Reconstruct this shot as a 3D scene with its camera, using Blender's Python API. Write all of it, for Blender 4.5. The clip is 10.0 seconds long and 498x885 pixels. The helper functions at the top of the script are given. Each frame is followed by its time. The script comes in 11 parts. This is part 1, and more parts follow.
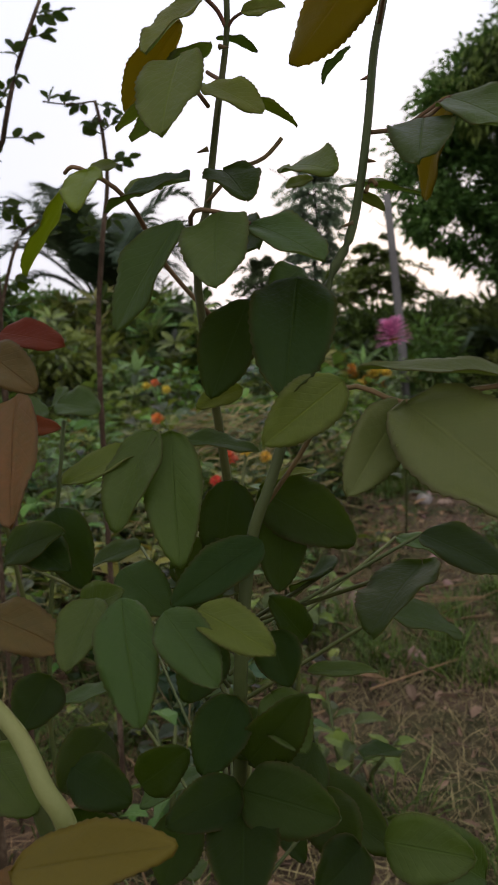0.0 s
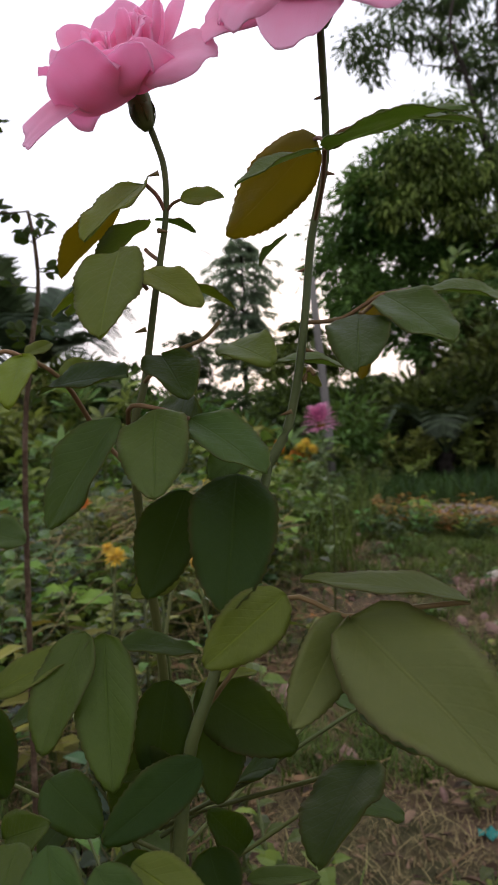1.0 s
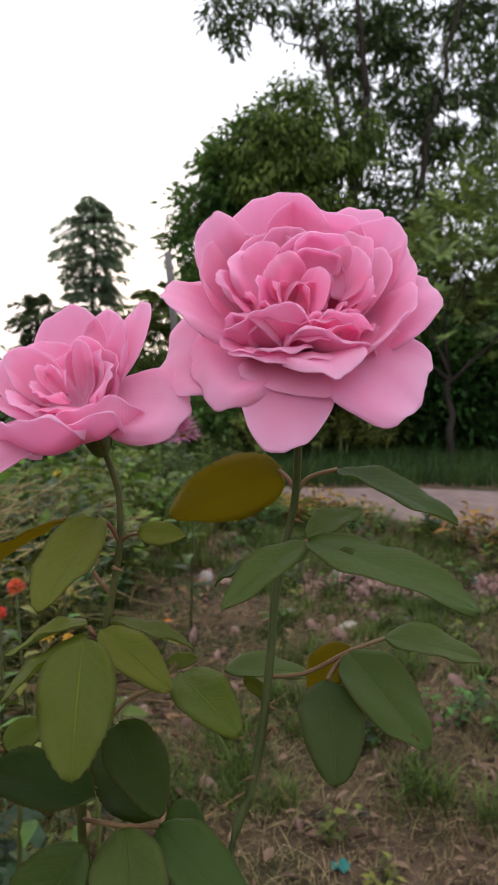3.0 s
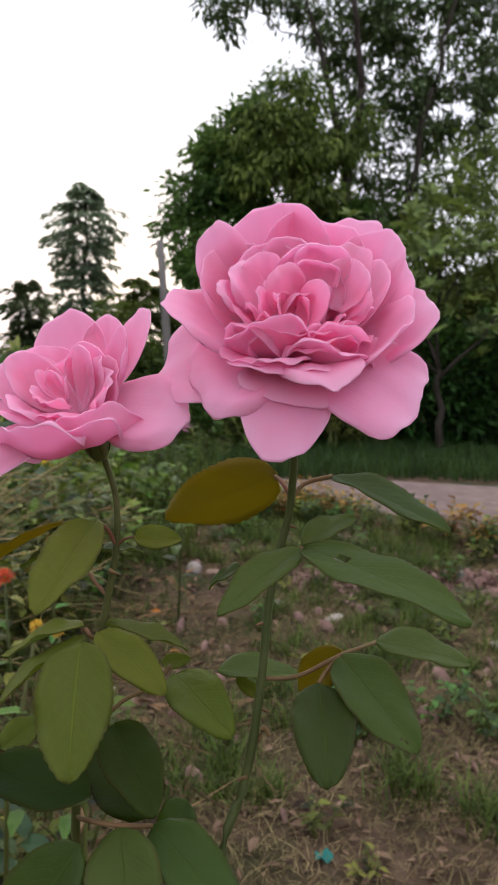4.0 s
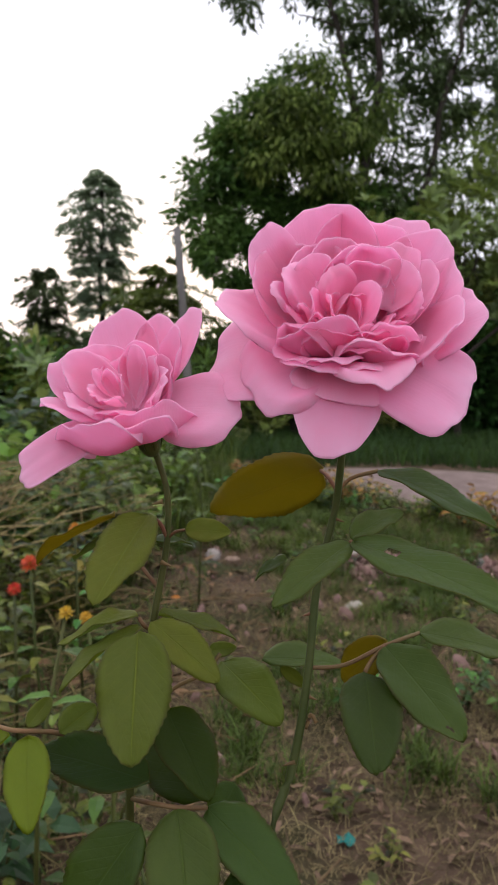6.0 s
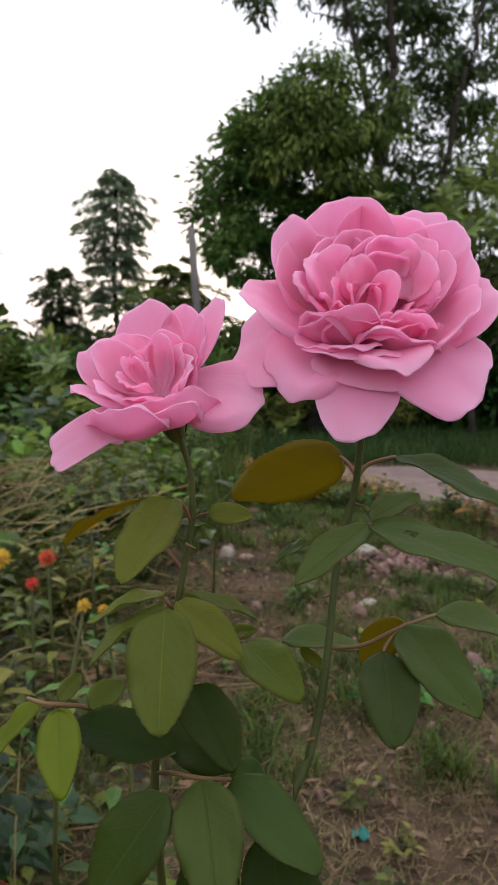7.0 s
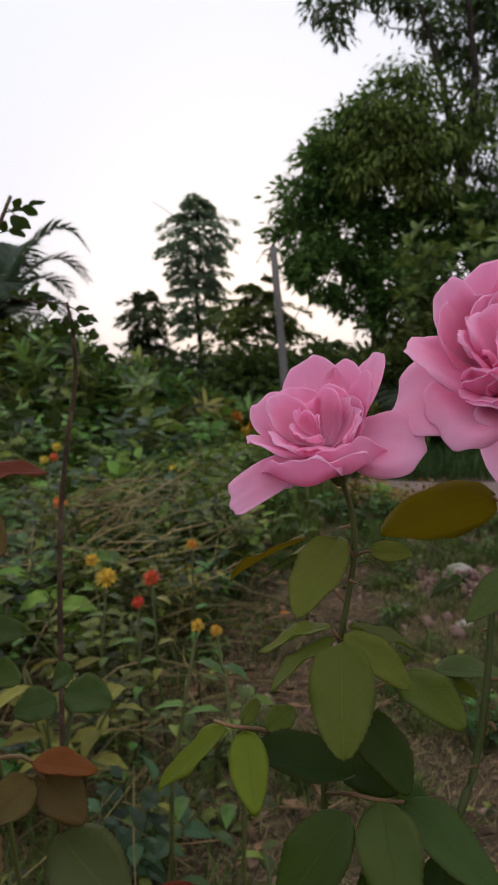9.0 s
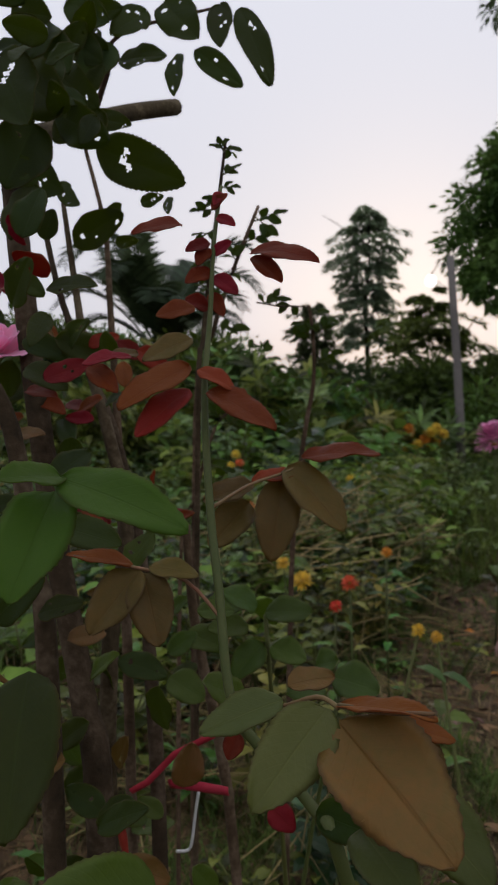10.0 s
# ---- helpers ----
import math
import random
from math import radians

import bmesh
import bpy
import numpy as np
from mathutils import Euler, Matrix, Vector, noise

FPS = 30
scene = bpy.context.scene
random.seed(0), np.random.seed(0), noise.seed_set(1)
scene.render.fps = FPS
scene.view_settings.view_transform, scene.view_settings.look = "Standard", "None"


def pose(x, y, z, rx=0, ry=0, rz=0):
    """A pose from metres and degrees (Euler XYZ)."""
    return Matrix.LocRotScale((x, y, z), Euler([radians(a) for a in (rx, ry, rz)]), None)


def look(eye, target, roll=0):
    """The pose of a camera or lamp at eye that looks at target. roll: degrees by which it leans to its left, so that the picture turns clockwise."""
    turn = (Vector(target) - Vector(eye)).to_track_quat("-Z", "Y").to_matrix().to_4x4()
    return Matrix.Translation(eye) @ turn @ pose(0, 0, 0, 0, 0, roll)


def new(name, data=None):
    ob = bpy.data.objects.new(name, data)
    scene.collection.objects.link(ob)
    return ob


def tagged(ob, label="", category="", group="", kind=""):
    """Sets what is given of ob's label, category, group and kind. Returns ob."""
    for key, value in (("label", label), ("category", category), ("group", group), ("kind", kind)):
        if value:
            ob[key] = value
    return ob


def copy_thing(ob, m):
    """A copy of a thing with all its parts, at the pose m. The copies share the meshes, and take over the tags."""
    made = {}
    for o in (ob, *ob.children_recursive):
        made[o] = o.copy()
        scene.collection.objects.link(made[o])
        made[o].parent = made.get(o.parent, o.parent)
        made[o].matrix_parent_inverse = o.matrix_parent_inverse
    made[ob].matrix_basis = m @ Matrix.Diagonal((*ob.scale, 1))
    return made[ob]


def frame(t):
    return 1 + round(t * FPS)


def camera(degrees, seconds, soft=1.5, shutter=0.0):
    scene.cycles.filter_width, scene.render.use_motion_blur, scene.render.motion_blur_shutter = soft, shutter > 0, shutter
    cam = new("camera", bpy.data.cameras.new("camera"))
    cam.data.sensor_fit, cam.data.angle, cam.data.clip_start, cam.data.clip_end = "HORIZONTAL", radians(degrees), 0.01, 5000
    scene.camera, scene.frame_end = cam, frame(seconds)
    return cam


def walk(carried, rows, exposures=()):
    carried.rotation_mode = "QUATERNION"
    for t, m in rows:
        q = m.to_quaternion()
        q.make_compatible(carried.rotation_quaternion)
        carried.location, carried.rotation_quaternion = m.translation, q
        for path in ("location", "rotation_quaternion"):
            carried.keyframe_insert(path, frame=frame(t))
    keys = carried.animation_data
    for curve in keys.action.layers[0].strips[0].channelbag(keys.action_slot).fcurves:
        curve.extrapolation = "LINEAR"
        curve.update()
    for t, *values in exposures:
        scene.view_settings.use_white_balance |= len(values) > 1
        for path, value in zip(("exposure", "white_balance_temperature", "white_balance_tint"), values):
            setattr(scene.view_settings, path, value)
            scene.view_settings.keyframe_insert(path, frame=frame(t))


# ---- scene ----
cam = camera(37.21, 10.0, soft=1.6)
PATH = [
    (0, (0.0521, -0.0163, 0.5922), (-0.5734, 1.8688, 0.3569), -2.09),
    (0.5, (0.0507, -0.0094, 0.6141), (-0.4502, 1.9200, 0.4514), -1.98),
    (1, (0.0471, -0.0081, 0.6331), (-0.3882, 1.9433, 0.5823), -1.55),
    (1.5, (0.0375, -0.0090, 0.6813), (-0.2662, 1.9675, 0.6484), -1.29),
    (2, (0.0228, -0.0246, 0.7170), (-0.1944, 1.9635, 0.6994), -1.12),
    (2.5, (0.0144, -0.0003, 0.7594), (-0.0752, 1.9951, 0.6589), -0.47),
    (3, (0.0054, 0.0061, 0.7704), (-0.0228, 2.0000, 0.6175), 0.70),
    (4.5, (0.0000, 0.0000, 0.7775), (0.0000, 1.9917, 0.5952), 1.75),
    (5, (-0.0107, -0.0028, 0.7762), (-0.0303, 1.9879, 0.5848), 1.78),
    (5.5, (-0.0080, -0.0017, 0.7797), (-0.0418, 1.9873, 0.5730), 1.56),
    (7, (-0.0118, -0.0124, 0.7757), (-0.0881, 1.9743, 0.5579), 1.45),
    (7.5, (-0.0104, -0.0166, 0.7713), (-0.1254, 1.9685, 0.5565), 0.91),
    (8, (-0.0111, -0.0131, 0.7769), (-0.1394, 1.9723, 0.5721), 0.48),
    (8.5, (-0.0138, -0.0084, 0.7839), (-0.1398, 1.9779, 0.5873), 0.26),
    (9, (-0.0416, -0.0381, 0.7890), (-0.3381, 1.9318, 0.6117), 0.02),
    (9.5, (-0.0833, -0.0560, 0.7806), (-0.5783, 1.8755, 0.6237), -0.22),
    (10, (-0.1173, -0.0719, 0.7756), (-0.8313, 1.7907, 0.6306), 0.53),
]
EXPOSURES = [(0.0, -0.38), (1.0, -0.14), (2.0, -0.150), (2.5, -0.080), (3.2, 0.08), (5.5, 0.06), (7.5, -0.050), (8.0, -0.230), (8.5, -0.340), (9.0, -0.48), (9.5, -0.740), (10.0, -0.78)]
# the phone focuses on the near rose, the distance is a little soft
cam.data.dof.use_dof = True
cam.data.dof.focus_distance, cam.data.dof.aperture_fstop = 0.265, 44.0
walk(cam, [(t, look(e, g, r)) for t, e, g, r in PATH], EXPOSURES)

# ---- light: a bright veil of cloud at dusk, the low sun behind it beyond the post ----
world = bpy.data.worlds.new("evening_sky")
scene.world = world
world.use_nodes = True
nt = world.node_tree
nt.nodes.clear()
sky = nt.nodes.new("ShaderNodeTexSky")
sky.sky_type = 'NISHITA'
sky.sun_disc = False
sky.sun_elevation = radians(6)
sky.sun_rotation = radians(-9)
sky.dust_density = 4.0
sky_back = nt.nodes.new("ShaderNodeBackground")
sky_back.inputs["Strength"].default_value = 0.013
nt.links.new(sky.outputs[0], sky_back.inputs[0])
coord = nt.nodes.new("ShaderNodeTexCoord")
sep = nt.nodes.new("ShaderNodeSeparateXYZ")
nt.links.new(coord.outputs["Generated"], sep.inputs[0])
veil = nt.nodes.new("ShaderNodeValToRGB")
veil.color_ramp.elements[0].position, veil.color_ramp.elements[0].color = 0.0, (0.85, 0.79, 0.79, 1)
veil.color_ramp.elements[1].position, veil.color_ramp.elements[1].color = 0.55, (0.95, 0.97, 1.09, 1)
zenith = veil.color_ramp.elements.new(1.0)
zenith.color = (1.40, 1.42, 1.54, 1)
e = veil.color_ramp.elements.new(0.075)
e.color = (0.80, 0.82, 0.94, 1)
nt.links.new(sep.outputs["Z"], veil.inputs[0])
veil_back = nt.nodes.new("ShaderNodeBackground")
veil_back.inputs["Strength"].default_value = 1.35
nt.links.new(veil.outputs[0], veil_back.inputs[0])
both = nt.nodes.new("ShaderNodeAddShader")
nt.links.new(sky_back.outputs[0], both.inputs[0])
nt.links.new(veil_back.outputs[0], both.inputs[1])
world_out = nt.nodes.new("ShaderNodeOutputWorld")
nt.links.new(both.outputs[0], world_out.inputs[0])

sun = new("sun", bpy.data.lights.new("sun", 'SUN'))
sun.data.energy, sun.data.angle, sun.data.color = 0.5, radians(25), (1.0, 0.86, 0.74)
sun.matrix_world = look((-1.3 * 10, 8.2 * 10, 14), (0, 0, 0.7))
# ---- materials ----
def material(name, colours, rough=0.6, scale=8.0, detail_scale=60.0, bump=0.25, translucent=0.0, through_colour=None,
             random_shift=0.12, metallic=0.0, spec=0.14, veins=False, vary_piece=True, pale_rim=None):
    """Two or three colours mixed by coarse and fine noise, shifted in value from piece to piece."""
    m = bpy.data.materials.new(name)
    m.use_nodes = True
    t = m.node_tree
    t.nodes.clear()
    N, L = t.nodes.new, t.links.new
    out = N("ShaderNodeOutputMaterial")
    b = N("ShaderNodeBsdfPrincipled")
    b.inputs["Roughness"].default_value = rough
    b.inputs["Metallic"].default_value = metallic
    b.inputs["Specular IOR Level"].default_value = spec
    tc = N("ShaderNodeTexCoord")
    coarse, fine = N("ShaderNodeTexNoise"), N("ShaderNodeTexNoise")
    coarse.inputs["Scale"].default_value, coarse.inputs["Detail"].default_value = scale, 4
    fine.inputs["Scale"].default_value, fine.inputs["Detail"].default_value = detail_scale, 5
    for n in (coarse, fine):
        L(tc.outputs["Object"], n.inputs["Vector"])
    ramp = N("ShaderNodeValToRGB")
    ramp.color_ramp.elements[0].position, ramp.color_ramp.elements[0].color = 0.3, (*colours[0], 1)
    ramp.color_ramp.elements[1].position, ramp.color_ramp.elements[1].color = 0.7, (*colours[-1], 1)
    if len(colours) == 3:
        ramp.color_ramp.elements.new(0.5).color = (*colours[1], 1)
    mixf = N("ShaderNodeMath")
    mixf.operation = 'MULTIPLY_ADD'
    mixf.inputs[1].default_value = 0.35
    L(fine.outputs["Fac"], mixf.inputs[0])
    sc = N("ShaderNodeMath")
    sc.operation = 'MULTIPLY'
    sc.inputs[1].default_value = 0.65
    L(coarse.outputs["Fac"], sc.inputs[0])
    L(sc.outputs[0], mixf.inputs[2])
    L(mixf.outputs[0], ramp.inputs[0])
    colour = ramp.outputs[0]
    hsv = N("ShaderNodeHueSaturation")
    L(colour, hsv.inputs["Color"])
    if vary_piece:
        info, geo = N("ShaderNodeObjectInfo"), N("ShaderNodeNewGeometry")
        add = N("ShaderNodeMath")
        add.operation = 'ADD'
        L(info.outputs["Random"], add.inputs[0])
        L(geo.outputs["Random Per Island"], add.inputs[1])
        frac = N("ShaderNodeMath")
        frac.operation = 'FRACT'
        L(add.outputs[0], frac.inputs[0])
        rng_ = N("ShaderNodeMapRange")
        rng_.inputs["To Min"].default_value, rng_.inputs["To Max"].default_value = 1 - 2.2 * random_shift, 1 + 2.2 * random_shift
        L(frac.outputs[0], rng_.inputs[0])
        L(rng_.outputs[0], hsv.inputs["Value"])
        rng2 = N("ShaderNodeMapRange")
        rng2.inputs["To Min"].default_value, rng2.inputs["To Max"].default_value = 0.5 - 0.16 * random_shift, 0.5 + 0.16 * random_shift
        L(info.outputs["Random"], rng2.inputs[0])
        L(rng2.outputs[0], hsv.inputs["Hue"])
    colour = hsv.outputs[0]
    height = fine.outputs["Fac"]
    if veins:
        uv = N("ShaderNodeUVMap")
        uv.uv_map = "blade"
        s = N("ShaderNodeSeparateXYZ")
        L(uv.outputs[0], s.inputs[0])
        a = N("ShaderNodeMath")
        a.operation = 'ABSOLUTE'
        L(s.outputs["X"], a.inputs[0])
        rib = N("ShaderNodeMapRange")
        rib.inputs["From Min"].default_value, rib.inputs["From Max"].default_value = 0.015, 0.05
        rib.inputs["To Min"].default_value, rib.inputs["To Max"].default_value = 1.0, 0.0
        L(a.outputs[0], rib.inputs[0])
        # side veins run forward from the midrib
        k = N("ShaderNodeMath")
        k.operation = 'MULTIPLY_ADD'
        k.inputs[1].default_value = -0.32
        L(a.outputs[0], k.inputs[0])
        L(s.outputs["Y"], k.inputs[2])
        k2 = N("ShaderNodeMath")
        k2.operation = 'MULTIPLY'
        k2.inputs[1].default_value = 58.0
        L(k.outputs[0], k2.inputs[0])
        sn = N("ShaderNodeMath")
        sn.operation = 'SINE'
        L(k2.outputs[0], sn.inputs[0])
        sv = N("ShaderNodeMapRange")
        sv.inputs["From Min"].default_value, sv.inputs["From Max"].default_value = 0.8, 1.0
        sv.inputs["To Min"].default_value, sv.inputs["To Max"].default_value = 0.0, 0.18
        L(sn.outputs[0], sv.inputs[0])
        mx = N("ShaderNodeMath")
        mx.operation = 'MAXIMUM'
        L(rib.outputs[0], mx.inputs[0])
        L(sv.outputs[0], mx.inputs[1])
        lighten = N("ShaderNodeMixRGB")
        lighten.inputs["Color2"].default_value = tuple(min(1, veins * c) for c in colours[-1]) + (1,)
        f = N("ShaderNodeMath")
        f.operation = 'MULTIPLY'
        f.inputs[1].default_value = 0.5
        L(mx.outputs[0], f.inputs[0])
        L(f.outputs[0], lighten.inputs["Fac"])
        L(colour, lighten.inputs["Color1"])
        colour = lighten.outputs[0]
        # brownish rim of the blade
        edge, rust = N("ShaderNodeMapRange"), N("ShaderNodeMixRGB")
        edge.inputs["From Min"].default_value, edge.inputs["From Max"].default_value = 0.90, 1.0
        edge.inputs["To Max"].default_value = 0.75
        L(a.outputs[0], edge.inputs[0])
        L(edge.outputs[0], rust.inputs["Fac"])
        L(colour, rust.inputs["Color1"])
        rust.inputs["Color2"].default_value = (0.050, 0.028, 0.012, 1)
        colour = rust.outputs[0]
        h = N("ShaderNodeMath")
        h.operation = 'MULTIPLY_ADD'
        h.inputs[1].default_value = -0.8
        L(mx.outputs[0], h.inputs[0])
        L(fine.outputs["Fac"], h.inputs[2])
        height = h.outputs[0]
    if pale_rim:
        # the pigment fades towards the rim of the petal
        uv = N("ShaderNodeUVMap")
        uv.uv_map = "blade"
        s = N("ShaderNodeSeparateXYZ")
        L(uv.outputs[0], s.inputs[0])
        p1, p2, mx = N("ShaderNodeMath"), N("ShaderNodeMath"), N("ShaderNodeMath")
        p1.operation = p2.operation = 'POWER'
        mx.operation = 'MAXIMUM'
        a = N("ShaderNodeMath")
        a.operation = 'ABSOLUTE'
        L(s.outputs["X"], a.inputs[0])
        L(a.outputs[0], p1.inputs[0])
        p1.inputs[1].default_value = 5.0
        L(s.outputs["Y"], p2.inputs[0])
        p2.inputs[1].default_value = 3.0
        L(p1.outputs[0], mx.inputs[0])
        L(p2.outputs[0], mx.inputs[1])
        f = N("ShaderNodeMath")
        f.operation = 'MULTIPLY'
        f.inputs[1].default_value = 0.75
        L(mx.outputs[0], f.inputs[0])
        fade = N("ShaderNodeMixRGB")
        fade.inputs["Color2"].default_value = (*pale_rim, 1)
        L(f.outputs[0], fade.inputs["Fac"])
        L(colour, fade.inputs["Color1"])
        colour = fade.outputs[0]
        worn, spot, both_, rimc = N("ShaderNodeMapRange"), N("ShaderNodeMapRange"), N("ShaderNodeMath"), N("ShaderNodeMixRGB")
        worn.inputs["From Min"].default_value, worn.inputs["From Max"].default_value = 0.955, 0.99
        spot.inputs["From Min"].default_value, spot.inputs["From Max"].default_value = 0.62, 0.74
        patch = N("ShaderNodeTexNoise")
        patch.inputs["Scale"].default_value = 90.0
        L(tc.outputs["Object"], patch.inputs["Vector"])
        L(s.outputs["Y"], worn.inputs[0])
        L(patch.outputs["Fac"], spot.inputs[0])
        both_.operation = 'MULTIPLY'
        L(worn.outputs[0], both_.inputs[0])
        L(spot.outputs[0], both_.inputs[1])
        rimc.inputs["Color2"].default_value = (0.40, 0.09, 0.20, 1)
        L(both_.outputs[0], rimc.inputs["Fac"])
        L(colour, rimc.inputs["Color1"])
        colour = rimc.outputs[0]
        # fine veins that run out to the rim
        st = N("ShaderNodeMapping")
        st.inputs["Scale"].default_value = (16, 1.6, 1)
        L(uv.outputs[0], st.inputs["Vector"])
        sn = N("ShaderNodeTexNoise")
        sn.inputs["Scale"].default_value, sn.inputs["Detail"].default_value = 2.0, 3
        L(st.outputs[0], sn.inputs["Vector"])
        hm = N("ShaderNodeMath")
        hm.operation = 'MULTIPLY_ADD'
        hm.inputs[1].default_value = 2.6
        L(sn.outputs["Fac"], hm.inputs[0])
        L(fine.outputs["Fac"], hm.inputs[2])
        height = hm.outputs[0]
        vein, tint = N("ShaderNodeMapRange"), N("ShaderNodeMixRGB")
        vein.inputs["From Min"].default_value, vein.inputs["From Max"].default_value = 0.56, 0.72
        vein.inputs["To Max"].default_value = 0.30
        L(sn.outputs["Fac"], vein.inputs[0])
        tint.inputs["Color2"].default_value = (*colours[0], 1)
        L(vein.outputs[0], tint.inputs["Fac"])
        L(colour, tint.inputs["Color1"])
        colour = tint.outputs[0]
    L(colour, b.inputs["Base Color"])
    if bump:
        bp_ = N("ShaderNodeBump")
        bp_.inputs["Strength"].default_value = bump
        bp_.inputs["Distance"].default_value = 0.4 / detail_scale
        L(height, bp_.inputs["Height"])
        L(bp_.outputs[0], b.inputs["Normal"])
    if translucent:
        tr = N("ShaderNodeBsdfTranslucent")
        if through_colour:
            tint = N("ShaderNodeMixRGB")
            tint.inputs["Fac"].default_value = 0.7
            tint.inputs["Color2"].default_value = (*through_colour, 1)
            L(colour, tint.inputs["Color1"])
            L(tint.outputs[0], tr.inputs[0])
        else:
            L(colour, tr.inputs[0])
        mix = N("ShaderNodeMixShader")
        mix.inputs["Fac"].default_value = translucent
        L(b.outputs[0], mix.inputs[1])
        L(tr.outputs[0], mix.inputs[2])
        L(mix.outputs[0], out.inputs[0])
    else:
        L(b.outputs[0], out.inputs[0])
    return m


M = {}
M["leaf"] = material("rose_leaf_green", [(0.036, 0.060, 0.010), (0.058, 0.085, 0.016)], 0.48, 40, 400, 0.7, 0.36, (0.50, 0.68, 0.12), 0.14, veins=1.5, spec=0.19)
# dark green leaf, its colour lowered further for the shade low in the bush
M["leaf_dark"] = material("rose_leaf_dark_shaded", [(0.013, 0.026, 0.004), (0.026, 0.041, 0.008)], 0.52, 40, 400, 0.7, 0.34, (0.42, 0.56, 0.05), 0.14, veins=1.4, spec=0.09)
M["leaf_under"] = material("rose_leaf_underside", [(0.070, 0.096, 0.044), (0.094, 0.120, 0.058)], 0.60, 40, 400, 0.45, 0.40, (0.54, 0.68, 0.18), 0.10, veins=1.5, spec=0.25)
M["leaf_lime"] = material("rose_leaf_young", [(0.086, 0.106, 0.009), (0.124, 0.146, 0.014)], 0.52, 40, 400, 0.7, 0.38, (0.66, 0.76, 0.16), 0.12, veins=1.6, spec=0.25)
M["leaf_dull"] = material("rose_leaf_dull", [(0.064, 0.078, 0.018), (0.092, 0.100, 0.026)], 0.5, 30, 400, 0.6, 0.38, (0.50, 0.58, 0.15), 0.12, veins=1.6, spec=0.24)
M["leaf_bright"] = material("rose_leaf_fresh", [(0.118, 0.148, 0.006), (0.156, 0.186, 0.010)], 0.48, 40, 400, 0.45, 0.42, (0.76, 0.86, 0.10), 0.10, veins=0.75, spec=0.20)
M["leaf_vivid"] = material("old_bush_fresh_leaf", [(0.044, 0.088, 0.007), (0.064, 0.112, 0.010)], 0.5, 40, 400, 0.45, 0.40, (0.40, 0.66, 0.10), 0.10, veins=0.7, spec=0.16)
M["leaf_ochre"] = material("rose_leaf_ochre", [(0.090, 0.076, 0.006), (0.125, 0.102, 0.008)], 0.52, 40, 400, 0.45, 0.42, (0.76, 0.62, 0.07), 0.08, veins=0.7, spec=0.22)
M["leaf_red"] = material("rose_leaf_red", [(0.105, 0.007, 0.005), (0.175, 0.020, 0.010)], 0.50, 40, 400, 0.6, 0.36, (0.74, 0.10, 0.09), 0.18, veins=0.9, spec=0.12)
M["leaf_rust"] = material("rose_leaf_rust", [(0.130, 0.024, 0.008), (0.19, 0.046, 0.012)], 0.50, 40, 400, 0.6, 0.36, (0.78, 0.22, 0.05), 0.16, veins=0.9, spec=0.12)
M["leaf_brown"] = material("rose_leaf_brown", [(0.070, 0.058, 0.010), (0.118, 0.068, 0.014), (0.170, 0.078, 0.014)], 0.50, 28, 400, 0.6, 0.36, (0.60, 0.42, 0.16), 0.16, veins=0.7, spec=0.25)
M["stem"] = material("rose_stem_green", [(0.049, 0.063, 0.014), (0.076, 0.080, 0.022)], 0.55, 60, 500, 0.2, spec=0.22)
M["stem_pale"] = material("young_shoot_pale", [(0.13, 0.15, 0.045), (0.17, 0.18, 0.060)], 0.55, 60, 500, 0.2, spec=0.22)
M["leaf_deep"] = material("old_leaf_deep_green", [(0.014, 0.025, 0.006), (0.029, 0.042, 0.009)], 0.6, 30, 300, 0.5, 0.40, (0.40, 0.48, 0.06), 0.2, veins=1.6, spec=0.14)
M["stem_red"] = material("petiole_reddish", [(0.17, 0.075, 0.040), (0.14, 0.11, 0.045)], 0.5, 60, 500, 0.2)
M["cane"] = material("woody_cane", [(0.026, 0.018, 0.010), (0.060, 0.040, 0.022), (0.150, 0.110, 0.072)], 0.9, 30, 220, 0.9)
M["petal"] = material("rose_petal_pink", [(0.94, 0.38, 0.58), (0.96, 0.52, 0.73)], 0.5, 30, 260, 0.16, 0.60, (1.0, 0.56, 0.76), 0.04, spec=0.2, pale_rim=(0.98, 0.76, 0.91))
M["petal_heart"] = material("rose_petal_heart", [(1.0, 0.38, 0.58), (1.0, 0.52, 0.72)], 0.5, 30, 260, 0.16, 0.78, (1.0, 0.60, 0.78), 0.05, spec=0.2, pale_rim=(0.98, 0.76, 0.91))
M["bark"] = material("tree_bark", [(0.020, 0.016, 0.013), (0.056, 0.044, 0.036)], 0.9, 6, 50, 0.9)
M["post"] = material("grey_weathered_post", [(0.115, 0.102, 0.096), (0.20, 0.178, 0.168)], 0.85, 5, 60, 0.6)
# wide range of greens stands in for lit clump tops and shadow between
M["crown_dark"] = material("tree_leaf_lit_shaded", [(0.012, 0.027, 0.008), (0.074, 0.116, 0.026), (0.165, 0.215, 0.058)], 0.5, 1.5, 9, 0, 0.35, (0.15, 0.26, 0.05), 0.32)
M["crown_mid"] = material("tree_leaf_mid", [(0.032, 0.066, 0.016), (0.130, 0.195, 0.044)], 0.5, 1.2, 9, 0, 0.25, (0.15, 0.22, 0.02), 0.25)
M["crown_cool"] = material("tree_leaf_cool", [(0.026, 0.048, 0.016), (0.106, 0.156, 0.048)], 0.6, 1.0, 9, 0, 0.2, (0.09, 0.13, 0.05), 0.25, spec=0.2)
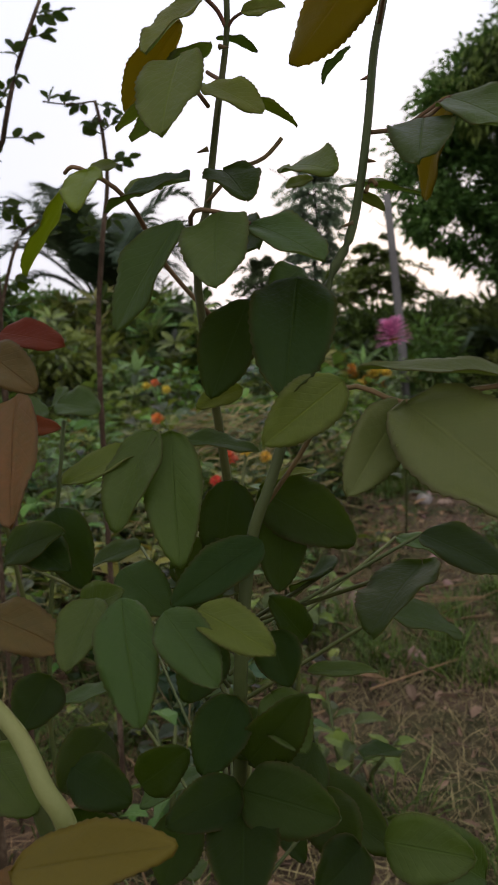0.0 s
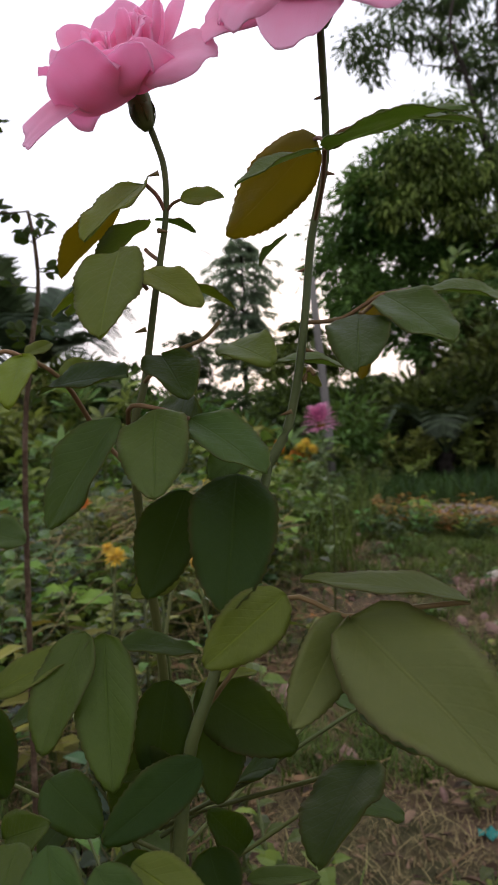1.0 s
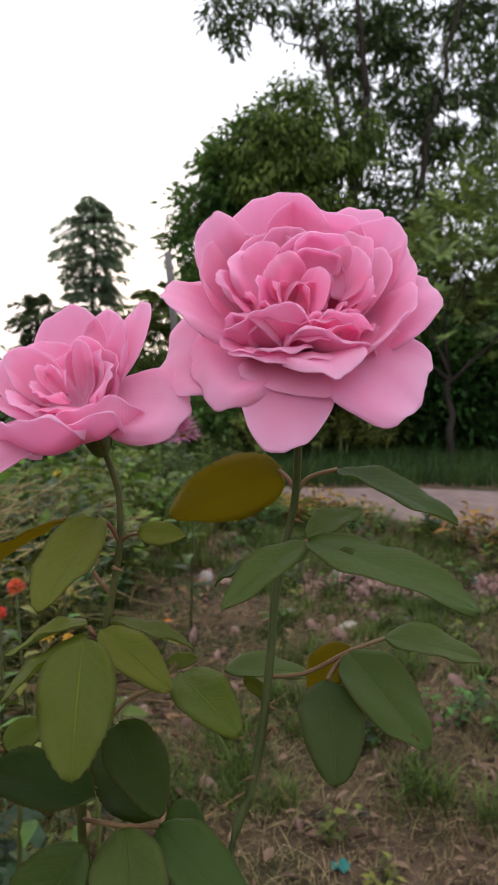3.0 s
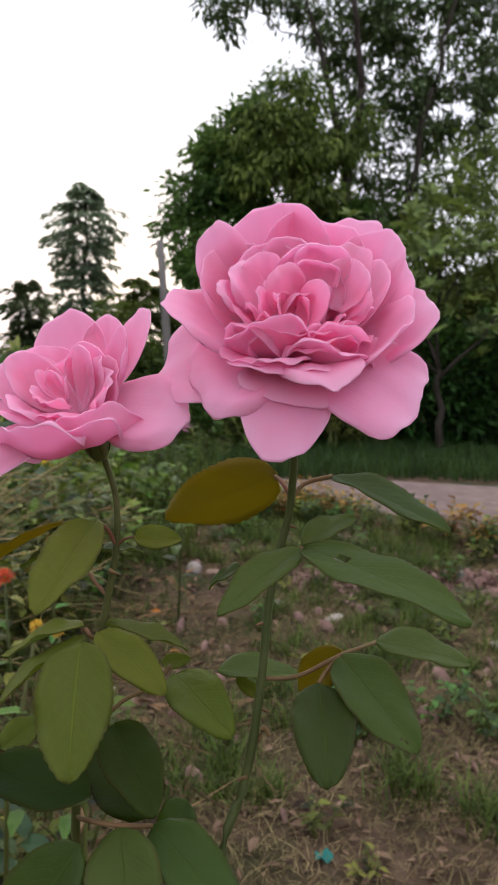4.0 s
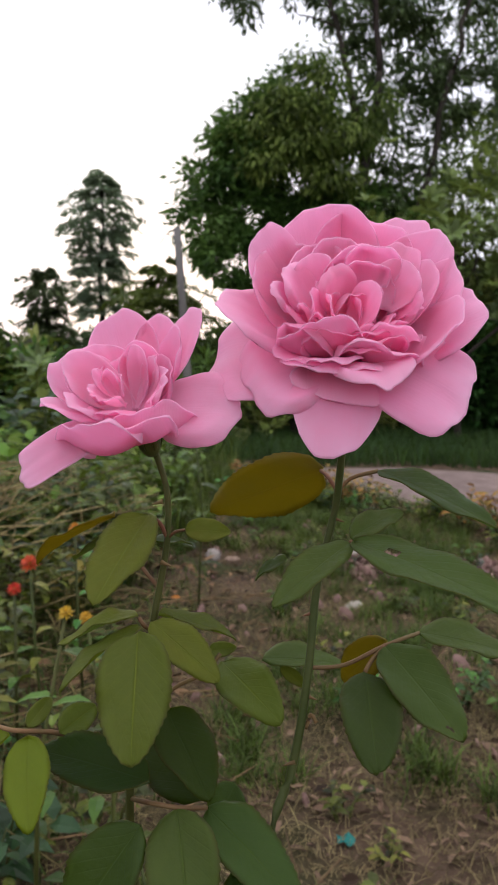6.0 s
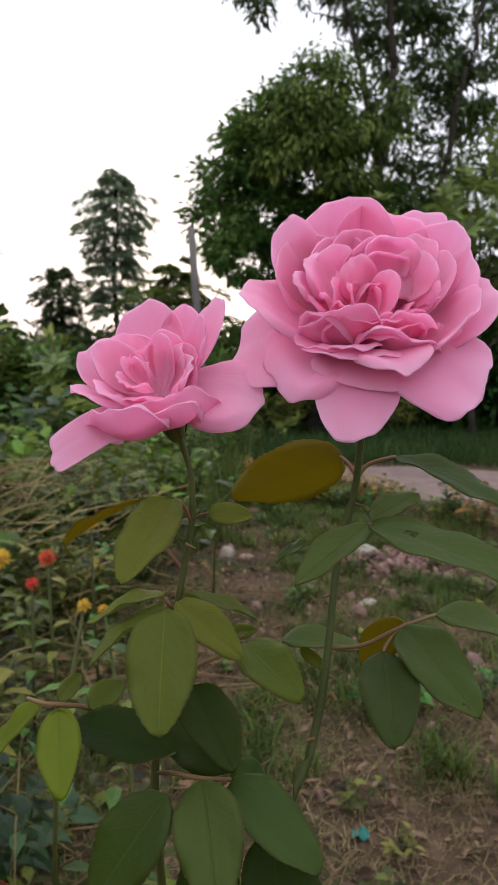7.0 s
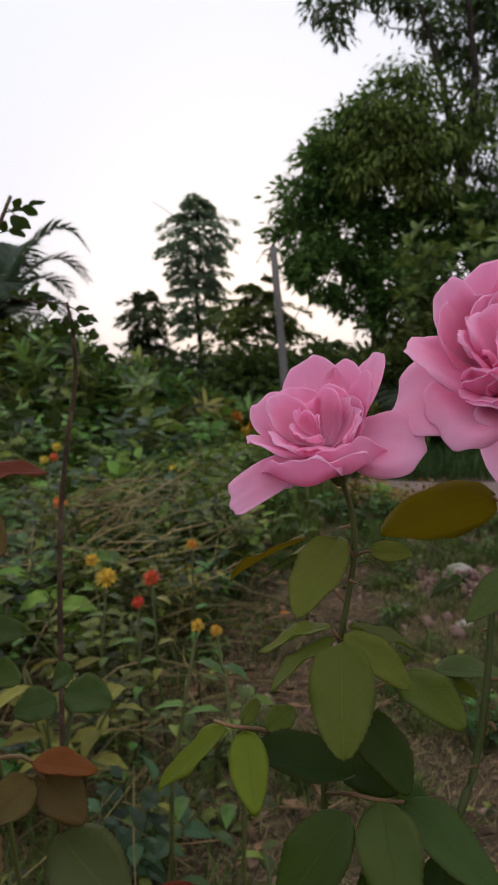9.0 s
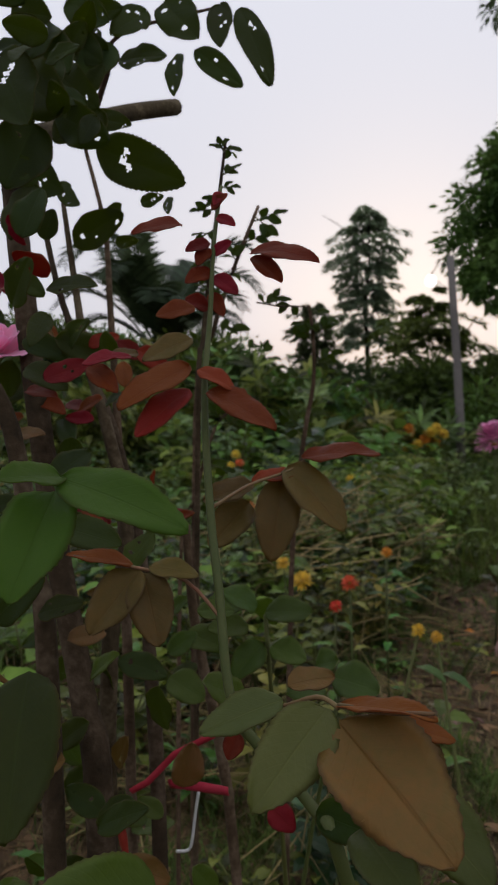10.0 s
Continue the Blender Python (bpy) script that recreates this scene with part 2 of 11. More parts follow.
M["crown_fresh"] = material("tree_leaf_fresh", [(0.026, 0.072, 0.014), (0.098, 0.190, 0.036)], 0.6, 1.8, 9, 0, 0.30, (0.12, 0.28, 0.04), 0.40, spec=0.2)
# leaf colours paled and greyed to paint haze onto the far tree
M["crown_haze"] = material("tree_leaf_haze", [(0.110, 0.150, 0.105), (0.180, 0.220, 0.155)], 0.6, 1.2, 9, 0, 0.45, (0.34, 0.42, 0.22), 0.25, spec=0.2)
M["palm"] = material("palm_leaflet", [(0.020, 0.034, 0.016), (0.046, 0.064, 0.032)], 0.6, 2, 20, 0, 0.2, (0.10, 0.14, 0.05), 0.25, spec=0.2)
M["clod"] = material("soil_crumb", [(0.063, 0.038, 0.022), (0.143, 0.091, 0.055)], 0.95, 20, 120, 0.5)
M["crown_grey"] = material("tree_leaf_greygreen", [(0.038, 0.060, 0.025), (0.132, 0.168, 0.074)], 0.55, 1.2, 9, 0, 0.25, (0.10, 0.14, 0.05), 0.22)
M["paddle"] = material("paddle_leaf", [(0.060, 0.096, 0.026), (0.165, 0.205, 0.060)], 0.5, 1.5, 12, 0, 0.25, (0.24, 0.30, 0.05), 0.4)
M["garden_leaf"] = material("garden_shrub_leaf", [(0.020, 0.038, 0.008), (0.130, 0.165, 0.030)], 0.45, 2.2, 30, 0.1, 0.25, (0.24, 0.29, 0.04), 0.48, spec=0.26)
M["stalk_leaf"] = material("tall_stalk_leaf", [(0.060, 0.090, 0.018), (0.180, 0.215, 0.052)], 0.45, 2.2, 30, 0.1, 0.25, (0.28, 0.33, 0.05), 0.42, spec=0.28)
# green lowered at its dark end to stand in for shade inside the hedge
M["hedge"] = material("hedge_leaf_shaded", [(0.014, 0.031, 0.008), (0.078, 0.110, 0.024)], 0.5, 1.5, 12, 0, 0.14, (0.14, 0.22, 0.03), 0.38)
M["bed"] = material("bed_leaf", [(0.015, 0.036, 0.005), (0.110, 0.150, 0.020)], 0.45, 3, 30, 0.1, 0.25, (0.19, 0.25, 0.03), 0.45, spec=0.26)
M["bed_light"] = material("bed_leaf_light", [(0.050, 0.098, 0.014), (0.150, 0.210, 0.034)], 0.5, 4, 40, 0.1, 0.25, (0.24, 0.34, 0.05), 0.3)
M["stalk_pale"] = material("pale_stalk", [(0.14, 0.112, 0.042), (0.33, 0.270, 0.115)], 0.7, 5, 60, 0.2, 0, None, 0.25)
M["bed_blue"] = material("bed_leaf_bluegreen", [(0.018, 0.038, 0.010), (0.040, 0.064, 0.018)], 0.45, 10, 80, 0.1, 0.22, (0.10, 0.20, 0.05), 0.3, spec=0.3)
M["bed_yellow"] = material("bed_leaf_yellowing", [(0.095, 0.086, 0.017), (0.200, 0.150, 0.036)], 0.55, 6, 60, 0.1, 0.25, (0.3, 0.22, 0.03), 0.2)
M["grass"] = material("grass_blade", [(0.038, 0.058, 0.011), (0.092, 0.116, 0.023)], 0.6, 2.5, 20, 0, 0.25, (0.16, 0.22, 0.03), 0.35)
M["grass_verge"] = material("verge_grass_blade", [(0.020, 0.032, 0.009), (0.060, 0.076, 0.021)], 0.6, 2.5, 20, 0, 0.25, (0.12, 0.20, 0.03), 0.35)
M["thatch"] = material("dead_grass", [(0.084, 0.058, 0.026), (0.21, 0.150, 0.078)], 0.85, 5, 60, 0.1, 0, None, 0.4)
M["straw"] = material("dry_straw", [(0.095, 0.070, 0.028), (0.19, 0.140, 0.060)], 0.8, 6, 80, 0.2, 0, None, 0.25)
M["litter"] = material("fallen_leaf_dry", [(0.084, 0.052, 0.030), (0.185, 0.130, 0.080)], 0.8, 4, 60, 0.2, 0.1, None, 0.35)
M["stone"] = material("pale_stone", [(0.25, 0.21, 0.18), (0.40, 0.355, 0.305)], 0.9, 20, 120, 0.6)
M["brick"] = material("broken_brick", [(0.15, 0.090, 0.068), (0.30, 0.205, 0.160)], 0.9, 20, 120, 0.6)


def ground_material(name, dirt, green, cover):
    m = bpy.data.materials.new(name)
    m.use_nodes = True
    t = m.node_tree
    N, L = t.nodes.new, t.links.new
    b = t.nodes["Principled BSDF"]
    b.inputs["Roughness"].default_value = 0.95
    b.inputs["Specular IOR Level"].default_value = 0.15
    tc = N("ShaderNodeTexCoord")
    def noise_(scale, detail=6, rough=0.6):
        n = N("ShaderNodeTexNoise")
        n.inputs["Scale"].default_value, n.inputs["Detail"].default_value, n.inputs["Roughness"].default_value = scale, detail, rough
        L(tc.outputs["Object"], n.inputs["Vector"])
        return n
    def ramp(n, lo, hi, c0, c1):
        r = N("ShaderNodeValToRGB")
        r.color_ramp.elements[0].position, r.color_ramp.elements[0].color = lo, (*c0, 1)
        r.color_ramp.elements[1].position, r.color_ramp.elements[1].color = hi, (*c1, 1)
        L(n.outputs["Fac"], r.inputs[0])
        return r
    d = ramp(noise_(9), 0.35, 0.68, dirt[0], dirt[1])
    g = ramp(noise_(24), 0.35, 0.7, green[0], green[1])
    patch = ramp(noise_(1.7), cover - 0.07, cover + 0.07, (0, 0, 0), (1, 1, 1))
    mix = N("ShaderNodeMixRGB")
    L(patch.outputs[0], mix.inputs["Fac"])
    L(d.outputs[0], mix.inputs["Color1"])
    L(g.outputs[0], mix.inputs["Color2"])
    L(mix.outputs[0], b.inputs["Base Color"])
    bump = N("ShaderNodeBump")
    bump.inputs["Strength"].default_value, bump.inputs["Distance"].default_value = 0.7, 0.02
    L(noise_(38, 8).outputs["Fac"], bump.inputs["Height"])
    L(bump.outputs[0], b.inputs["Normal"])
    return m


M["ground"] = ground_material("garden_soil", [(0.048, 0.029, 0.018), (0.126, 0.080, 0.052)], [(0.021, 0.028, 0.008), (0.047, 0.048, 0.014)], 0.52)
M["road"] = ground_material("pale_dirt_track", [(0.17, 0.120, 0.106), (0.25, 0.182, 0.162)], [(0.14, 0.098, 0.086), (0.21, 0.155, 0.138)], 0.55)


# ---- mesh tools ----
class Buf:
    """Collects faces of several kinds and turns them into one mesh."""
    def __init__(self):
        self.v, self.f, self.s, self.uv = [], [], [], []

    def add(self, verts, faces, slot=0):
        o = len(self.v)
        self.v.extend(tuple(p) for p in verts)
        self.f.extend(tuple(o + i for i in f) for f in faces)
        self.s.extend([slot] * len(faces))

    def tube(self, pts, radii, sides=6, slot=0, cap=True):
        pts = [Vector(p) for p in pts]
        rings, up = [], Vector((0.13, 0.21, 0.97))
        for i, p in enumerate(pts):
            d = (pts[min(i + 1, len(pts) - 1)] - pts[max(i - 1, 0)]).normalized()
            a = d.cross(up if abs(d.dot(up)) < 0.95 else Vector((1, 0, 0))).normalized()
            c = d.cross(a)
            r = radii[i] if hasattr(radii, "__len__") else radii
            rings.append([p + r * (math.cos(k * math.tau / sides) * a + math.sin(k * math.tau / sides) * c) for k in range(sides)])
        verts = [q for ring in rings for q in ring]
        faces = [(i * sides + k, i * sides + (k + 1) % sides, (i + 1) * sides + (k + 1) % sides, (i + 1) * sides + k)
                 for i in range(len(pts) - 1) for k in range(sides)]
        if cap:
            faces += [tuple(range(sides))[::-1], tuple((len(pts) - 1) * sides + k for k in range(sides))]
        self.add(verts, faces, slot)

    def mesh(self, name, mats, smooth=True):
        me = bpy.data.meshes.new(name)
        me.from_pydata(self.v, [], self.f)
        for m in mats:
            me.materials.append(m)
        me.polygons.foreach_set("material_index", self.s)
        me.polygons.foreach_set("use_smooth", [smooth] * len(self.f))
        me.update()
        return me


def put(name, me, parent=None, m=None, label="", category="", group="", kind=""):
    ob = new(name, me)
    if parent is not None:
        ob.parent = parent
    if m is not None:
        ob.matrix_basis = m
    return tagged(ob, label, category, group, kind)


def fast_mesh(name, verts, faces, mat, smooth=False):
    """A mesh from an array of corners and an array of triangles or quads."""
    me = bpy.data.meshes.new(name)
    verts, faces = np.asarray(verts, np.float32), np.asarray(faces, np.int32)
    k = faces.shape[1]
    me.vertices.add(len(verts))
    me.vertices.foreach_set("co", verts.ravel())
    me.loops.add(faces.size)
    me.loops.foreach_set("vertex_index", faces.ravel())
    me.polygons.add(len(faces))
    me.polygons.foreach_set("loop_start", np.arange(0, faces.size, k, dtype=np.int32))
    me.polygons.foreach_set("use_smooth", np.full(len(faces), smooth))
    me.materials.append(mat)
    me.update(calc_edges=True)
    return me


def unit(a):
    return a / np.maximum(np.linalg.norm(a, axis=-1, keepdims=True), 1e-9)


def blades(centres, along, normals, length, width, fold=0.25, droop=0.15):
    """Pointed folded leaves, six triangles each: base, two pairs of side points, tip."""
    n = len(centres)
    d = unit(along)
    s = unit(np.cross(d, normals))
    u = np.cross(s, d)
    L, w = np.broadcast_to(length, n)[:, None], np.broadcast_to(width, n)[:, None]
    base = centres
    tip = centres + d * L - u * L * droop
    m1, m2 = centres + d * L * 0.33, centres + d * L * 0.68 - u * L * droop * 0.35
    verts = np.stack([base, m1 + s * w * 0.46 + u * w * fold, m1, m1 - s * w * 0.46 + u * w * fold,
                      m2 + s * w * 0.40 + u * w * fold, m2, m2 - s * w * 0.40 + u * w * fold, tip], 1).reshape(-1, 3)
    f = np.array([(0, 2, 1), (0, 3, 2), (1, 2, 5), (1, 5, 4), (2, 3, 6), (2, 6, 5), (4, 5, 7), (5, 6, 7)])
    faces = (f[None] + 8 * np.arange(n)[:, None, None]).reshape(-1, 3)
    return verts, faces


def rhombs(centres, along, normals, length, width, fold=0.2):
    """Small far leaves: two triangles each."""
    n = len(centres)
    d = unit(along)
    s = unit(np.cross(d, normals))
    u = np.cross(s, d)
    L, w = np.broadcast_to(length, n)[:, None], np.broadcast_to(width, n)[:, None]
    mid = centres + d * L * 0.45 + u * w * fold
    verts = np.stack([centres, mid + s * w * 0.5, centres + d * L, mid - s * w * 0.5], 1).reshape(-1, 3)
    f = np.array([(0, 1, 2), (0, 2, 3)])
    return verts, (f[None] + 4 * np.arange(n)[:, None, None]).reshape(-1, 3)


def crown(rng, blobs, clumps, per, leaf, spread, droop=0.5, shape=rhombs, flat=1.0):
    """Leaves in clumps that sit near the skins of some ellipsoids (x, y, z, rx, ry, rz)."""
    blobs = np.array(blobs, float)
    vol = (blobs[:, 3] * blobs[:, 4] * blobs[:, 5]) ** 0.67
    which = rng.choice(len(blobs), clumps, p=vol / vol.sum())
    out = unit(rng.normal(size=(clumps, 3)))
    r = rng.uniform(0.35, 1.0, clumps) ** 0.45
    c = blobs[which, :3] + out * blobs[which, 3:] * r[:, None]
    c = np.repeat(c, per, 0)
    o = np.repeat(out, per, 0)
    off = rng.normal(size=c.shape) * spread * np.array([1, 1, 0.65 * flat])
    p = c + off
    along = unit(o * 0.6 + unit(off) * 0.8 + rng.normal(size=c.shape) * 0.35) - np.array([0, 0, droop])
    nrm = rng.normal(size=c.shape) * 0.35 + unit(off) * 0.9 + np.array([0, 0, 0.55])
    size = rng.uniform(0.7, 1.25, len(p))
    return shape(p, along, nrm, leaf[0] * size, leaf[1] * size)


def limb(rng, a, b, steps=5, wobble=0.022):
    a, b = Vector(a), Vector(b)
    L = (b - a).length
    pts = []
    for i in range(steps + 1):
        k = i / steps
        pts.append(a.lerp(b, k) + Vector(rng.normal(size=3)) * wobble * L * (0 if i in (0, steps) else 1))
    return pts


def tree(name, base, limbs, trunk_r, crown_mesh, label, category="tree", mat="bark", seed=1, group=""):
    """A tree: trunk and limbs in one part, the crown in another."""
    rng = np.random.default_rng(seed)
    root = put(name, None, None, Matrix.Translation(base), label, category, group)
    inv = Matrix.Translation(-Vector(base))
    for i, (a, b, r0, r1) in enumerate(limbs):
        buf = Buf()
        pts = limb(rng, a, b)
        n = len(pts) - 1
        buf.tube(pts, [r0 * trunk_r + (r1 - r0) * trunk_r * k / n for k in range(n + 1)], 7)
        part_name = "stem" if category == "shrub" else "trunk" if i == 0 else "limb"
        me = buf.mesh(part_name, [M[mat]])
        me.transform(inv)
        put(part_name, me, root)
    crown_mesh.transform(inv)
    put("crown", crown_mesh, root)
    return root
# ---- ground and road ----
def lumps(x, y):
    return 0.018 * noise.noise((x * 1.6, y * 1.6, 0.3)) + 0.008 * noise.noise((x * 6, y * 6, 1.7)) + 0.035 * noise.noise((x * 0.4, y * 0.4, 5.0))


def ground_height(x, y):
    """Uneven soil near the walk, level far away; flat along the track."""
    k = max(0.0, 1.0 - max(abs(x) - 4, abs(y - 3) - 6, 0) / 6)
    return k * lumps(x, y)


def axis_steps(lo, near_lo, near_hi, hi, fine):
    a = [near_lo]
    step = fine
    while a[0] > lo:
        step *= 1.35
        a.insert(0, a[0] - step)
    while a[-1] < near_hi:
        a.append(a[-1] + fine)
    step = fine
    while a[-1] < hi:
        step *= 1.35
        a.append(a[-1] + step)
    return a


gx, gy = axis_steps(-900, -3.2, 3.2, 900, 0.07), axis_steps(-900, -0.4, 7.5, 900, 0.07)
gv = [(x, y, ground_height(x, y)) for y in gy for x in gx]
nx = len(gx)
gf = [(j * nx + i, j * nx + i + 1, (j + 1) * nx + i + 1, (j + 1) * nx + i) for j in range(len(gy) - 1) for i in range(nx - 1)]
put("ground", fast_mesh("ground", gv, gf, M["ground"], True), label="bare brown garden soil with patches of grass and dry leaves", category="ground", kind="structure")

# the track comes from beyond the post and bends towards the camera's right
buf = Buf()
rows_ = 60
far_near = []
for i in range(rows_ + 1):
    k = i / rows_
    x = -0.25 + 14 * k ** 1.6
    far_y = 5.62 + 0.05 * math.sin(x * 2.1) + 0.03 * math.sin(x * 7.3)
    near_y = 5.45 - 1.22 * max(0, x + 0.1) ** 0.86 + 0.05 * math.sin(x * 5.2) + 0.03 * math.sin(x * 13)
    near_y = max(near_y, 2.2 - 0.5 * (x - 3)) if x > 2 else near_y
    far_near.append((x, min(near_y, far_y - 0.05), far_y))
verts, faces = [], []
for x, a, b in far_near:
    for j in range(9):
        y = a + (b - a) * j / 8
        z = ground_height(x, y) + (0.012 if 0 < j < 8 else -0.01)
        verts.append((x, y, z))
for i in range(rows_):
    for j in range(8):
        faces.append((i * 9 + j, (i + 1) * 9 + j, (i + 1) * 9 + j + 1, i * 9 + j + 1))
put("road", fast_mesh("road", verts, faces, M["road"], True), label="pale pinkish dirt track beside a grass verge", category="road", kind="structure")


def on_road(x, y):
    if x < -0.2:
        return False
    near = 5.45 - 1.22 * max(0, x + 0.1) ** 0.86
    return near - 0.03 < y < 5.65


# ---- trees and far hedges ----
rng = np.random.default_rng(11)
v, f = crown(rng, [(-0.93, 10.6, 3.22, 0.28, 0.5, 0.26), (-0.66, 10.6, 3.72, 0.28, 0.45, 0.28), (-0.28, 10.7, 4.10, 0.34, 0.5, 0.28), (0.12, 10.8, 4.42, 0.34, 0.5, 0.26),
                   (-0.45, 10.5, 3.5, 0.45, 0.5, 0.45), (-0.92, 10.4, 2.62, 0.45, 0.5, 0.42), (-0.30, 10.4, 2.75, 0.55, 0.5, 0.5), (0.30, 10.8, 3.4, 0.6, 0.5, 0.55), (0.45, 10.6, 2.55, 0.65, 0.6, 0.55),
                   (1.1, 10.7, 3.0, 0.5, 0.5, 0.45), (1.3, 10.7, 2.3, 0.7, 0.6, 0.6), (2.0, 10.8, 2.7, 0.55, 0.6, 0.55), (-0.45, 10.1, 2.15, 0.5, 0.5, 0.34), (0.6, 10.1, 2.10, 0.6, 0.5, 0.35), (-0.12, 10.3, 1.84, 0.26, 0.3, 0.18), (0.42, 10.2, 1.66, 0.42, 0.4, 0.36),
                   (-1.15, 10.3, 2.50, 0.16, 0.2, 0.16), (0.6, 10.9, 4.0, 0.5, 0.4, 0.4)], 400, 62, (0.125, 0.050), 0.105, 0.5)
tree("round_tree", (0.3, 10.7, 0), [((0.3, 10.7, -0.05), (0.2, 10.7, 1.8), 1, 0.8), ((0.2, 10.7, 1.7), (-0.7, 10.6, 3.4), 0.6, 0.12), ((0.2, 10.7, 1.7), (0.0, 10.8, 4.3), 0.7, 0.12),
     ((0.2, 10.7, 1.7), (1.2, 10.7, 3.0), 0.6, 0.12)], 0.14, fast_mesh("crown", v, f, M["crown_dark"]), "dense dark green round tree behind the hedge", seed=2)

# a lighter, feathery tree leans across it
v, f = crown(rng, [(-0.28, 10.2, 3.86, 0.30, 0.30, 0.16), (0.12, 10.2, 4.05, 0.36, 0.35, 0.20), (0.55, 10.2, 4.10, 0.36, 0.35, 0.22), (0.72, 10.3, 4.52, 0.22, 0.25, 0.20), (0.48, 10.3, 4.82, 0.26, 0.28, 0.16),
                   (0.02, 10.2, 4.28, 0.30, 0.25, 0.14), (0.92, 10.2, 3.78, 0.34, 0.35, 0.22), (0.36, 10.1, 3.58, 0.42, 0.35, 0.20), (-0.10, 10.1, 3.40, 0.30, 0.30, 0.15), (1.35, 10.3, 4.25, 0.22, 0.25, 0.30),
                   (0.80, 10.1, 3.2, 0.35, 0.30, 0.2)], 300, 30, (0.13, 0.032), 0.10, 1.1)
tree("feathery_tree", (0.75, 10.4, 0), [((0.75, 10.4, -0.05), (0.85, 10.4, 3.0), 1, 0.7), ((0.85, 10.4, 2.9), (0.55, 10.3, 4.7), 0.6, 0.15), ((0.85, 10.4, 2.9), (-0.1, 10.2, 4.0), 0.5, 0.12), ((0.85, 10.4, 2.8), (1.3, 10.3, 4.2), 0.4, 0.12)], 0.06,
     fast_mesh("crown", v, f, M["crown_fresh"]), "fresh green tree with drooping feathery foliage", seed=8)

v, f = crown(rng, [(-0.68, 11.0, 6.12, 0.26, 0.3, 0.24), (-0.46, 11.0, 5.70, 0.18, 0.25, 0.24), (-0.10, 11.0, 6.25, 0.36, 0.4, 0.28), (0.35, 11.0, 6.1, 0.28, 0.3, 0.26), (0.68, 11.0, 5.95, 0.22, 0.3, 0.32), (0.85, 11.0, 5.5, 0.18, 0.3, 0.30),
                   (1.08, 11.0, 5.95, 0.24, 0.3, 0.24), (1.42, 11.0, 6.15, 0.30, 0.3, 0.26), (1.88, 11.0, 6.0, 0.32, 0.3, 0.26), (2.22, 11.0, 6.25, 0.28, 0.3, 0.26), (2.05, 11.0, 5.45, 0.26, 0.3, 0.30),
                   (2.2, 11.0, 4.85, 0.24, 0.3, 0.34), (1.85, 11.0, 4.4, 0.26, 0.3, 0.30), (2.9, 11.1, 6.1, 0.3, 0.4, 0.36), (3.12, 11.0, 5.7, 0.3, 0.3, 0.28), (3.25, 11.0, 4.95, 0.24, 0.3, 0.28), (2.6, 11.0, 4.3, 0.3, 0.3, 0.26),
                   (2.3, 11.0, 3.8, 0.32, 0.3, 0.3), (3.4, 11.1, 4.2, 0.4, 0.4, 0.4), (1.5, 11.0, 3.5, 0.3, 0.3, 0.3), (3.6, 11.2, 6.4, 0.5, 0.5, 0.5),
                   (0.0, 11.2, 6.9, 0.5, 0.5, 0.3), (0.9, 11.2, 6.8, 0.5, 0.5, 0.35), (1.8, 11.2, 6.95, 0.6, 0.5, 0.35), (2.8, 11.2, 7.0, 0.6, 0.5, 0.4), (0.8, 11.4, 7.7, 1.0, 0.8, 0.4), (2.4, 11.4, 7.8, 1.1, 0.8, 0.5), (1.5, 11.0, 5.5, 0.35, 0.3, 0.35), (1.15, 11.0, 5.1, 0.3, 0.3, 0.3), (2.7, 11.0, 5.3, 0.35, 0.3, 0.4), (1.6, 11.0, 4.9, 0.25, 0.3, 0.3),
                   (2.6, 11.0, 5.9, 0.3, 0.3, 0.3), (1.7, 11.0, 3.9, 0.35, 0.3, 0.35), (2.9, 11.0, 3.6, 0.4, 0.3, 0.35),
                   (1.35, 10.9, 4.45, 0.30, 0.4, 0.45), (2.05, 10.9, 5.0, 0.38, 0.4, 0.40), (2.45, 10.9, 4.55, 0.34, 0.4, 0.40), (1.75, 10.9, 5.75, 0.34, 0.4, 0.30), (2.95, 10.9, 4.7, 0.34, 0.4, 0.40), (2.2, 10.9, 3.4, 0.40, 0.4, 0.40), (3.1, 10.9, 3.2, 0.40, 0.4, 0.45),
                   (3.45, 10.9, 5.3, 0.32, 0.4, 0.36), (1.05, 10.9, 5.6, 0.26, 0.4, 0.34), (1.6, 10.9, 3.0, 0.40, 0.4, 0.36)], 1250, 24, (0.13, 0.038), 0.078, 1.0)
